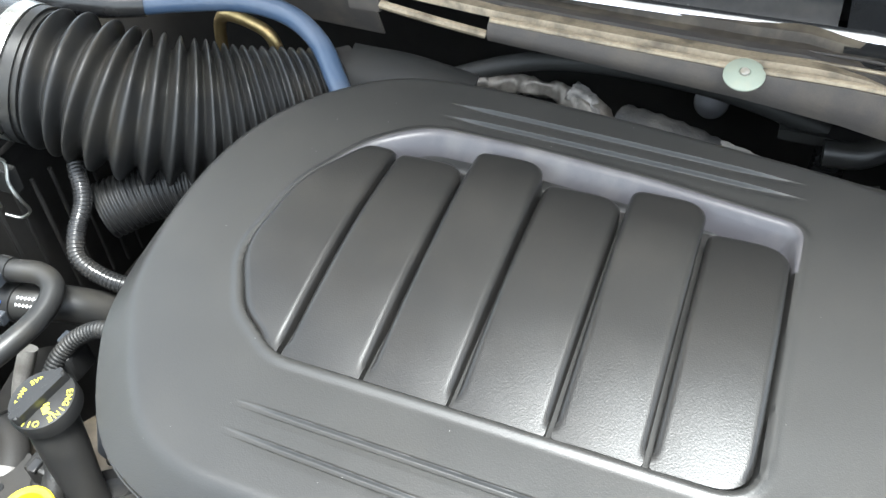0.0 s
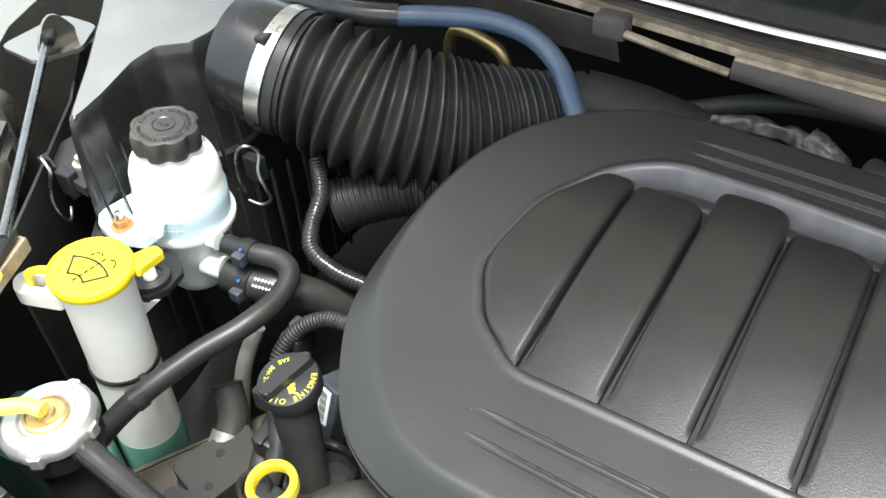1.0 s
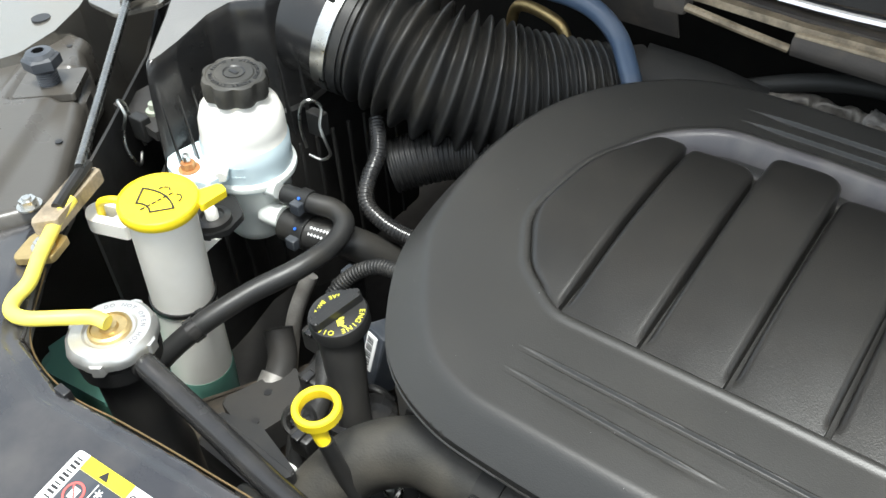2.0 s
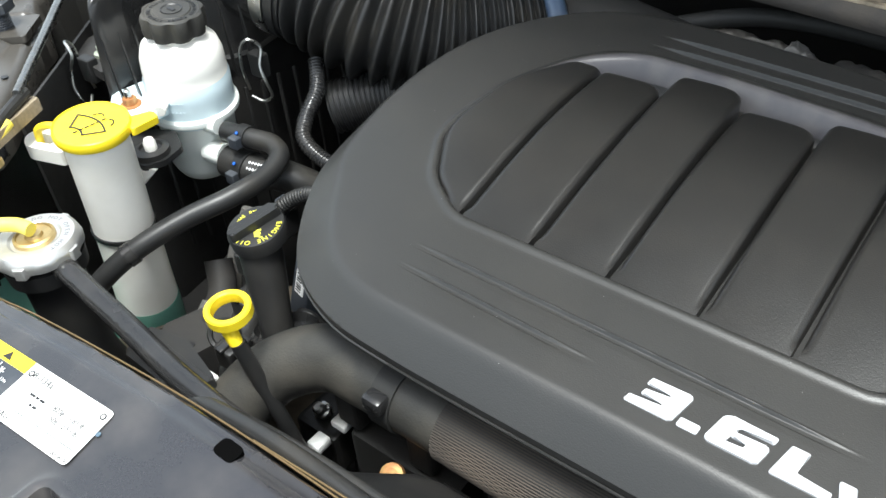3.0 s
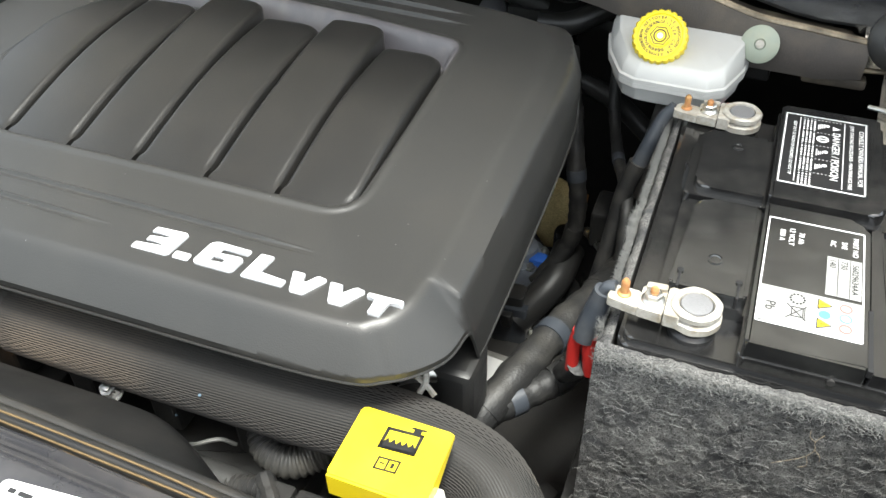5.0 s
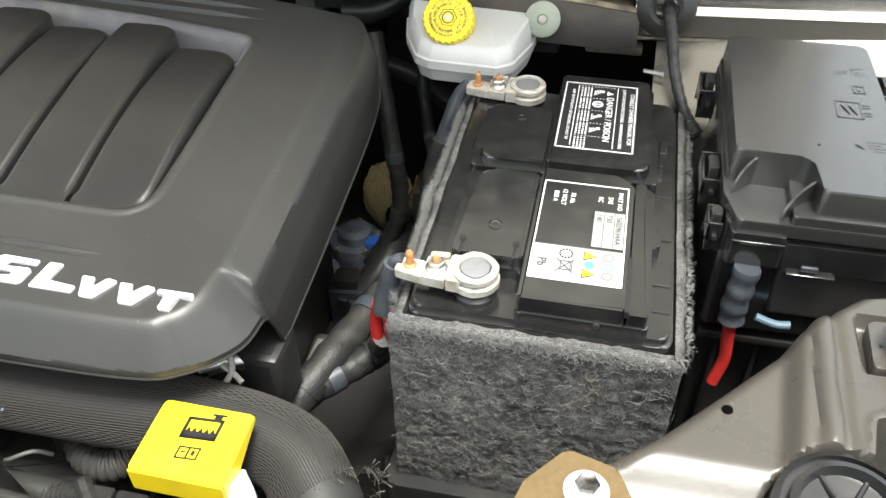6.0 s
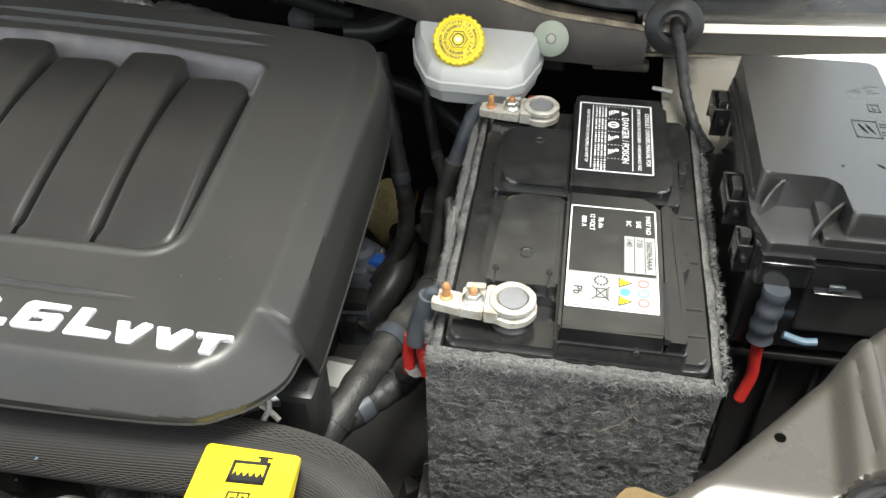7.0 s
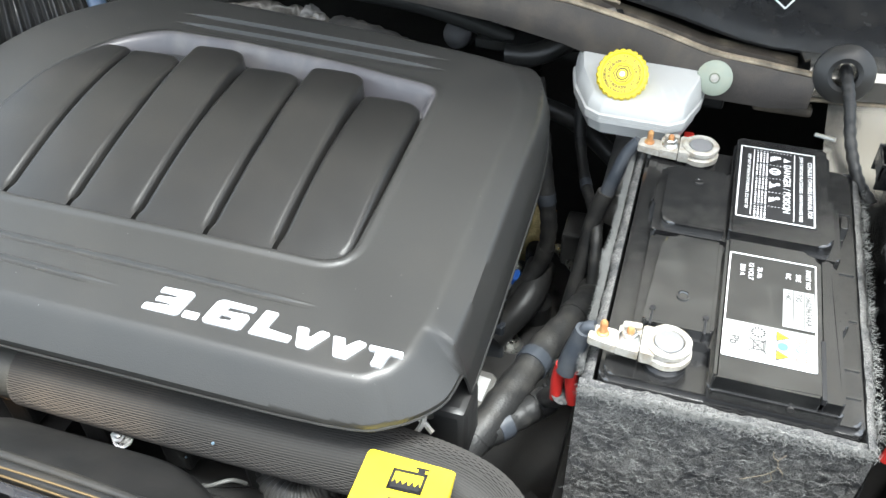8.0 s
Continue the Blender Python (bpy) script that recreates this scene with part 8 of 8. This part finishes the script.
part("plate", prism(rounded([(-0.602, 0.068), (-0.573, 0.041), (-0.545, 0.042), (-0.536, 0.060), (-0.542, 0.084), (-0.571, 0.098), (-0.594, 0.086)], 0.010), 0.858, 0.864, 0.002), M_BLACK, mnt)
part("bush", lathe([(0.0170, 0.864), (0.0165, 0.869), (0.0110, 0.871), (0.0100, 0.868)], 28, at=(-0.557, 0.061, 0)), M_RUBBER, mnt)
part("peg", lathe([(0.0058, 0.868), (0.0058, 0.876), (0.0040, 0.8795), (0.0015, 0.8800)], 18, at=(-0.557, 0.061, 0)), M_WHITE, mnt, "pale plastic peg")
part("fin", prism([(-0.562, 0.036), (-0.538, 0.048), (-0.537, 0.051), (-0.561, 0.039)], lambda x, y: 0.832 + (x + 0.562) * 1.1, 0.8595), M_WHITE, mnt, "white bracket web")
cb = thing("coolant_bottle", "green coolant bottle behind the radiator filler", "bottle", (-0.60, -0.05, 0.62))
part("body", prism(rounded([(-0.68, -0.10), (-0.560, -0.085), (-0.555, -0.040), (-0.58, -0.02), (-0.68, -0.02)], 0.02), 0.60, 0.745, 0.012), M_GREEN, cb)

# ---- radiator filler ----
rf = thing("radiator_filler", "pressed aluminium radiator cap with a brass centre", "radiator cap", (-0.480, -0.092, 0.80))
part("neck", lathe([(0.030, 0.66), (0.028, 0.76), (0.0235, 0.78), (0.0235, 0.868), (0.030, 0.872), (0.031, 0.886)], 36, at=(-0.480, -0.092, 0)), M_BLACK, rf)
cap = part("cap", lathe([(0.0295, 0.8905, 1), (0.0330, 0.8910, 1), (0.0335, 0.8960, 1), (0.0325, 0.8992, 0.6), (0.0290, 0.9025), (0.0200, 0.9030), (0.0180, 0.9015), (0.0150, 0.9015)], 108, at=(-0.480, -0.092, 0), lobes=9, depth=0.030), M_CAPMETAL, rf, "scalloped pressed aluminium cap")
for turn in (20, 110, 200, 305):
    a = radians(turn)
    c, d = math.cos(a), math.sin(a)
    ear = [(0.029, -0.006), (0.0350, -0.0040), (0.0350, 0.0040), (0.029, 0.006)]
    part("ear", prism(rounded([(-0.480 + x * c - y * d, -0.092 + x * d + y * c) for x, y in ear], 0.002), 0.8895, 0.8985, 0.0012), M_CAPMETAL, cap)
part("centre", lathe([(0.0158, 0.9012), (0.0155, 0.9045), (0.0135, 0.9055), (0.0128, 0.9040), (0.0070, 0.9040), (0.0060, 0.9065), (0.0020, 0.9068)], 36, at=(-0.480, -0.092, 0)), M_BRASS, cap, "stained brass centre")
part("stamping", ring_text("DO NOT OPEN HOT ", 0.0050, 0.0222, -60, Matrix.Translation((-0.480, -0.092, 0.9028)), spread=1.15), M_LEAD, cap)
ot = thing("overflow_tube", "black rubber tube from the radiator filler", "tube", (-0.35, -0.10, 0.85))
part("pipe", tube([(-0.4530, -0.0910, 0.884), (-0.4440, -0.0920, 0.884), (-0.4200, -0.0930, 0.879), (-0.3700, -0.0965, 0.873), (-0.3000, -0.1040, 0.870), (-0.2300, -0.1070, 0.868), (-0.1700, -0.1050, 0.860), (-0.10, -0.105, 0.85)], 0.0088, 20, 10), M_GLOSS, ot)
part("cap_end", lathe([(0.0098, -0.006), (0.0099, 0.002), (0.0072, 0.0062), (0.002, 0.0070)], 20, at=(-0.4530, -0.0910, 0.884), axis=(-0.97, 0.1, 0.1)), M_RUBBER, ot)

# ---- oil filler and dipstick ----
oil = thing("oil_filler", "black oil filler cap with yellow print on a tall neck", "oil filler", (-0.350, 0.014, 0.78))
OAX = (Vector((-0.369, 0.030, 0.878)) - Vector((-0.346, 0.010, 0.79))).normalized()
part("neck", lathe([(0.0135, -0.03), (0.0140, 0.02), (0.0165, 0.05), (0.0180, 0.082)], 30, at=(-0.3520, 0.0095, 0.785), axis=OAX), M_BLACK, oil)
part("base_collar", lathe([(0.0285, -0.004), (0.0290, 0.004), (0.0255, 0.008), (0.0240, 0.000), (0.0200, 0.0)], 30, at=(-0.3480, 0.0140, 0.785), axis=OAX), M_GLOSS, oil)
CAX = Vector((-0.007, -0.138, 0.987)).normalized()
OC = Vector((-0.3715, 0.0290, 0.872))
cap = part("cap", lathe([(0.0200, -0.006), (0.0235, -0.004), (0.0240, 0.006), (0.0228, 0.009), (0.0200, 0.0098), (0.004, 0.0100)], 44, at=OC, axis=CAX), M_BLACK, oil, "round black cap")
OM = Matrix.Translation(OC + CAX * 0.0100) @ CAX.to_track_quat("Z", "Y").to_matrix().to_4x4() @ pose(0, 0, 0, 0, 0, -2)
rib = prism(rounded([(-0.0055, -0.0225), (0.0055, -0.0225), (0.0055, 0.0225), (-0.0055, 0.0225)], 0.004), -0.003, 0.0075, 0.003)
rib.transform(OM @ pose(0, 0, 0, 0, 0, -8))
part("grip", rib, M_BLACK, cap, "raised grip bar")
wr = ring_text("ENGINE OIL", 0.0062, 0.0176, 50, OM, spread=0.95)
merge(wr, ring_text("SAE 5W-20", 0.0052, 0.0178, 318, OM, spread=0.95, inward=True))
for poly in ([(0.0080, -0.0020), (0.0140, -0.0020), (0.0140, 0.0020), (0.0080, 0.0020)], [(0.0140, 0.0000), (0.0175, 0.0035), (0.0165, 0.0045), (0.0135, 0.0018)], [(0.0065, 0.0000), (0.0082, 0.0000), (0.0082, 0.0040), (0.0065, 0.0040)], [(0.0095, 0.0020), (0.0125, 0.0020), (0.0125, 0.0032), (0.0095, 0.0032)]):
    merge(wr, prism(poly, 0.0, 0.0002), OM @ pose(0, 0, 0, 0, 0, -32))
part("print", wr, M_YINK, cap)
DIPAX = Vector((0.02, -0.08, 1.0)).normalized()
dip = thing("dipstick", "yellow ring-handled dipstick in a black tube", "dipstick", (-0.30, -0.04, 0.70))
part("ring", lathe([(0.0127, -0.0044), (0.0123, 0.0), (0.0127, 0.0044), (0.0140, 0.0054), (0.0168, 0.0050), (0.0178, 0.0038), (0.0178, -0.0038), (0.0168, -0.0050), (0.0140, -0.0054), (0.0127, -0.0044)], 40, at=(-0.332, -0.039, 0.8635), axis=DIPAX, closed=False), M_YELLOW, dip, "yellow plastic ring")
part("ring_foot", tube([(-0.3275, -0.046, 0.8535), (-0.3235, -0.0465, 0.845), (-0.3205, -0.0462, 0.839)], lambda s: 0.0062 - 0.001 * s, 16, 5), M_YELLOW, dip, "yellow plastic foot")
part("tube", tube([(-0.3215, -0.046, 0.843), (-0.313, -0.043, 0.805), (-0.301, -0.040, 0.762), (-0.295, -0.03, 0.70), (-0.29, 0.0, 0.62)], 0.0062, 14, 8), M_BLACK, dip)

# ---- looms and small parts beside the engine ----
solo("loom", conduit([(-0.520, 0.245, 0.885), (-0.500, 0.222, 0.868), (-0.492, 0.195, 0.852), (-0.482, 0.180, 0.838), (-0.455, 0.178, 0.825), (-0.42, 0.185, 0.815)], 0.0082, 0.0036, 16, 0.08), M_GLOSS, "black corrugated loom under the bellows", "conduit")
solo("ribbed_hose", conduit([(-0.505, 0.245, 0.835), (-0.470, 0.275, 0.845), (-0.430, 0.300, 0.850), (-0.38, 0.33, 0.84)], 0.028, 0.0056, 24, 0.06), M_BLACK, "dusty ribbed black duct under the bellows", "duct")
solo("loom", conduit([(-0.385, 0.118, 0.845), (-0.415, 0.118, 0.838), (-0.440, 0.106, 0.822), (-0.450, 0.085, 0.800), (-0.44, 0.06, 0.77)], 0.0075, 0.0036, 16, 0.10), M_TAPE, "black corrugated loom by the oil filler", "conduit")
pl = thing("loom_plug", "black plug with a slate clip by the oil filler", "connector", (-0.447, 0.113, 0.80))
part("shell", box(-0.458, -0.436, 0.096, 0.122, 0.785, 0.815, 0.004), M_BLACK, pl)
part("clip", box(-0.452, -0.441, 0.106, 0.119, 0.815, 0.824, 0.002), M_SHRINK, pl)
ecu = thing("valve_actuator", "dark actuator with a white barcode sticker", "actuator", (-0.40, 0.08, 0.74))
up = Vector((0.10, 0.30, 0.95)).normalized()
side = Vector((0.97, -0.22, 0.0)).normalized()
side = (side - up * side.dot(up)).normalized()
face = side.cross(up)
face = face if face.y < 0 else -face
AM = Matrix(((side.x, up.x, face.x, -0.398), (side.y, up.y, face.y, 0.077), (side.z, up.z, face.z, 0.776), (0, 0, 0, 1)))
body = box(-0.014, 0.014, -0.045, 0.022, -0.030, -0.0008, 0.003)
body.transform(AM)
part("body", body, M_SHRINK, ecu)
q = prism(rounded([(-0.0068, -0.0185), (0.0068, -0.0185), (0.0068, 0.0185), (-0.0068, 0.0185)], 0.0008), -0.0008, 0.0)
q.transform(AM)
st = part("sticker", q, M_LABEL, ecu, "white barcode sticker")
bk = bmesh.new()
for k in range(13):
    box(-0.0052, 0.0030, -0.0160 + k * 0.0025, -0.0160 + k * 0.0025 + (0.0015 if k % 3 else 0.0008), 0.0, 0.0003, bm=bk)
bk.transform(AM)
part("bars", bk, M_INK, st)
part("clip", tube([(-0.392, 0.062, 0.744), (-0.384, 0.060, 0.753), (-0.374, 0.062, 0.752), (-0.366, 0.066, 0.742)], 0.0042, 10, 6), M_BLACK, ecu, "black bent clip")
fr = thing("frame_rail", "dusty dark steel rail with a bolted bracket", "rail", (-0.45, 0.0, 0.6))
part("rail", prism(rounded([(-0.61, -0.13), (-0.50, -0.13), (-0.39, 0.10), (-0.46, 0.13)], 0.01), 0.56, 0.70, 0.01), M_GRIME, fr)
part("bracket", prism(rounded([(-0.50, -0.02), (-0.445, -0.035), (-0.43, 0.03), (-0.475, 0.05)], 0.006), 0.70, 0.735, 0.003), M_DEEP, fr)
for x, y in ((-0.470, 0.012), (-0.455, -0.018)):
    part("hole", lathe([(0.0040, 0.735), (0.0040, 0.7356)], 14, at=(x, y, 0)), M_INK, fr)
for k, pts in enumerate(([(-0.43, 0.07, 0.78), (-0.425, 0.03, 0.76), (-0.41, -0.01, 0.73), (-0.40, -0.03, 0.69)], [(-0.42, 0.05, 0.79), (-0.40, 0.02, 0.775), (-0.395, -0.02, 0.74), (-0.38, -0.04, 0.70)], [(-0.50, 0.11, 0.79), (-0.505, 0.085, 0.75), (-0.49, 0.05, 0.70)])):
    solo("loom", tube(pts, 0.010 - 0.002 * (k == 2), 12, 8), M_TAPE if k < 2 else M_ALU, "taped loom beside the engine", "cable")
for k, (x, y, z) in enumerate(((-0.415, 0.03, 0.775), (-0.40, 0.0, 0.755), (-0.43, 0.055, 0.80), (-0.375, -0.02, 0.78))):
    c = thing("connector", "black plug connector beside the oil filler", "connector", (x, y, z), "side loom plugs")
    part("shell", box(x - 0.011, x + 0.011, y - 0.014, y + 0.012, z - 0.014, z + 0.010, 0.003), M_BLACK, c)
    part("clip", box(x - 0.004, x + 0.004, y - 0.016, y - 0.004, z + 0.009, z + 0.013, 0.001), M_GLOSS, c)
hp = thing("hose_joint", "dark pipe joint with spring clamps behind the washer neck", "pipe joint", (-0.49, 0.02, 0.72))
part("pipe", tube([(-0.50, 0.06, 0.76), (-0.485, 0.045, 0.735), (-0.48, 0.015, 0.715), (-0.49, -0.02, 0.70)], 0.014, 16), M_DEEP, hp)
part("clamp", tube([(-0.4835, 0.035, 0.727), (-0.4815, 0.024, 0.720)], 0.0155, 16, 2), M_ALU, hp)
rc = thing("red_clip", "red and white plug behind the overflow tube", "connector", (-0.366, -0.056, 0.78))
part("shell", box(-0.378, -0.358, -0.068, -0.050, 0.770, 0.786, 0.002), M_LABEL, rc)
part("latch", box(-0.372, -0.360, -0.062, -0.054, 0.786, 0.790, 0.001), M_RED, rc, "red latch")
solo("fan_shroud", prism(rounded([(-0.43, -0.085), (-0.36, -0.088), (-0.345, -0.060), (-0.40, -0.045), (-0.44, -0.055)], 0.004), 0.70, 0.800, 0.003), M_BLACK, "flat black fan shroud corner", "shroud")
dk = thing("hose_ring", "black ring clip beside the dipstick", "clip", (-0.39, -0.02, 0.78))
part("loop", lathe([(0.010, -0.003), (0.0125, -0.004), (0.0145, 0.0), (0.0125, 0.004), (0.010, 0.003), (0.010, -0.003)], 26, at=(-0.385, -0.020, 0.792), axis=(0.5, -0.5, 0.6), closed=False), M_BLACK, dk)

# ---- left wing rail, stay and bump stop ----
rail = thing("wing_rail", "black steel wing rail with pressed steps", "rail", (-0.75, 0.05, 0.90))
WR = rounded([(-0.612, -0.05), (-0.632, -0.024), (-0.707, 0.045), (-0.732, 0.065), (-0.775, 0.106), (-0.813, 0.125), (-0.829, 0.144), (-0.863, 0.145), (-0.885, 0.15), (-0.955, 0.1), (-0.955, -0.2), (-0.7, -0.2)], 0.008, 4)


def rail_height(x, y):
    d, _ = inside_and_distance(x, y, WR)
    z = 0.928 - 0.010 * np.clip(1 - d / 0.008, 0, 1) ** 2
    s = (x + 0.70) * 0.80 + (y - 0.05) * 0.60
    z = z + 0.007 * smooth01((-0.035 - s) / 0.012) - 0.004 * smooth01((-0.095 - s) / 0.010)
    p, q = (x + 0.780) * 0.75 + (y - 0.066) * 0.66, (y - 0.066) * 0.75 - (x + 0.780) * 0.66
    seat = smooth01((0.034 - np.abs(p)) / 0.004) * smooth01((0.030 - np.abs(q)) / 0.004)
    return z - 0.005 * seat


part("skin", grid_mesh(-0.957, -0.610, -0.202, 0.187, 0.0032, rail_height, WR, lambda x, y, z: z - 0.03), M_SUPGREY, rail, angle=45)
for hx, hy, hr in ((-0.686, 0.012, 0.0035), (-0.827, 0.120, 0.0030), (-0.652, -0.075, 0.0035)):
    part("hole", lathe([(hr, 0.0), (hr, 0.0008)], 14, at=(hx, hy, 0.9290 + 0.006 * (hx < -0.7))), M_INK, rail)
bs = thing("bump_stop", "grey threaded bump stop on the wing rail", "bump stop", (-0.780, 0.066, 0.93))
part("seat", prism(rounded([(-0.780 + 0.75 * u - 0.66 * v, 0.066 + 0.66 * u + 0.75 * v) for u, v in ((-0.030, -0.026), (0.030, -0.026), (0.030, 0.026), (-0.030, 0.026))], 0.004), 0.926, 0.9335, 0.001), M_SUPGREY, bs)
part("thread", lathe([(0.0105 - 0.0008 * (i % 2), 0.933 + 0.0012 * i) for i in range(16)], 24, at=(-0.780, 0.066, 0)), M_SHRINK, bs)
part("head", lathe([(0.0160, 0.950), (0.0182, 0.952), (0.0182, 0.961), (0.0158, 0.9635)], 6, at=(-0.780, 0.066, 0)), M_SHRINK, bs)
part("button", lathe([(0.0145, 0.9635), (0.0120, 0.967), (0.0060, 0.968), (0.0050, 0.964)], 26, at=(-0.780, 0.066, 0)), M_SHRINK, bs)
part("hole", lathe([(0.0048, 0.966), (0.0048, 0.9684)], 18, at=(-0.780, 0.066, 0)), M_VOID, bs)
fb = thing("wing_bracket", "champagne steel bracket that carries the stay", "bracket", (-0.82, 0.21, 0.93))
part("plate", prism(rounded([(-0.872, 0.176), (-0.812, 0.172), (-0.790, 0.215), (-0.815, 0.255), (-0.872, 0.255)], 0.012), 0.948, 0.953, 0.001), M_PAINT, fb)
part("ear", sheet([[(-0.812 + 0.004 * v, 0.180 + 0.045 * u, 0.950 + 0.040 * v * math.sin(math.pi * (0.15 + 0.7 * u))) for v in np.linspace(0, 1, 5)] for u in np.linspace(0, 1, 9)], 0.003), M_PAINT, fb)
part("hole", lathe([(0.010, 0.940), (0.010, 0.9495)], 20, at=(-0.884, 0.128, 0)), M_INK, fb)
stay = thing("stay_rod", "steel prop stay with a yellow sleeved handle", "prop rod", (-0.60, -0.03, 0.93))
ROD_A, ROD_B = Vector((-0.812, 0.196, 0.968)), Vector((-0.606, -0.014, 0.948))
part("rod", tube([ROD_A, ROD_A.lerp(ROD_B, 0.5), ROD_B], 0.0042, 14, 4), M_RODSTEEL, stay)
part("hinge", tube([ROD_A + Vector((-0.008, 0.004, 0)), ROD_A + Vector((0.004, 0.002, 0.004)), ROD_A + Vector((0.012, -0.008, 0.001))], 0.0062, 12, 5), M_BLACK, stay, "black ball joint")
part("holder", prism(rounded([(-0.622, -0.010), (-0.606, 0.004), (-0.575, -0.060), (-0.590, -0.075)], 0.004), 0.926, 0.938, 0.002), M_DIRTPAINT, stay, "tan plastic clip")
part("holder_side", tube([(-0.612, -0.004, 0.944), (-0.600, -0.026, 0.942), (-0.588, -0.050, 0.938)], 0.0052, 10, 5), M_BLACK, stay)
part("yellow_sleeve", tube([(-0.592, -0.036, 0.936), (-0.580, -0.062, 0.930), (-0.562, -0.088, 0.926), (-0.548, -0.106, 0.923), (-0.543, -0.122, 0.921), (-0.534, -0.130, 0.920), (-0.520, -0.127, 0.919), (-0.500, -0.110, 0.917), (-0.486, -0.098, 0.9155), (-0.474, -0.094, 0.9135)], 0.0056, 16, 10), M_ROD, stay, "yellow vinyl sleeve")
part("bolt", bolt(bmesh.new(), (-0.618, -0.058, 0.932), 0.007, 0.007, 0.010), M_STEEL, stay, "bright flanged bolt")
part("anchor", prism(rounded([(-0.600, -0.070), (-0.572, -0.056), (-0.560, -0.080), (-0.585, -0.100)], 0.006), 0.916, 0.922, 0.001), M_BRASS, stay, "tarnished anchor plate")
part("anchor_bolt", bolt(bmesh.new(), (-0.577, -0.076, 0.922), 0.006, 0.006, 0.009), M_STEEL, stay)
solo("push_clip", lathe([(0.010, 0.0), (0.010, 0.003), (0.006, 0.004), (0.006, 0.010), (0.002, 0.011)], 18, at=(-0.690, 0.115, 0.905)), M_PALE, "pale green push clip beside the air box", "clip", "push clips")
solo("clip_shelf", prism([(-0.74, 0.10), (-0.66, 0.09), (-0.65, 0.13), (-0.74, 0.16)], 0.895, 0.905), M_DEEP, "dark shelf beside the air box", "shelf")
solo("inner_skirt", sheet([[(x, y, z) for z in (0.915, 0.80, 0.60)] for x, y in ((-0.635, -0.012), (-0.69, 0.06), (-0.78, 0.174), (-0.86, 0.25), (-0.90, 0.5))], 0.003), M_DEEP, "dark inner skirt below the wing rail", "panel")
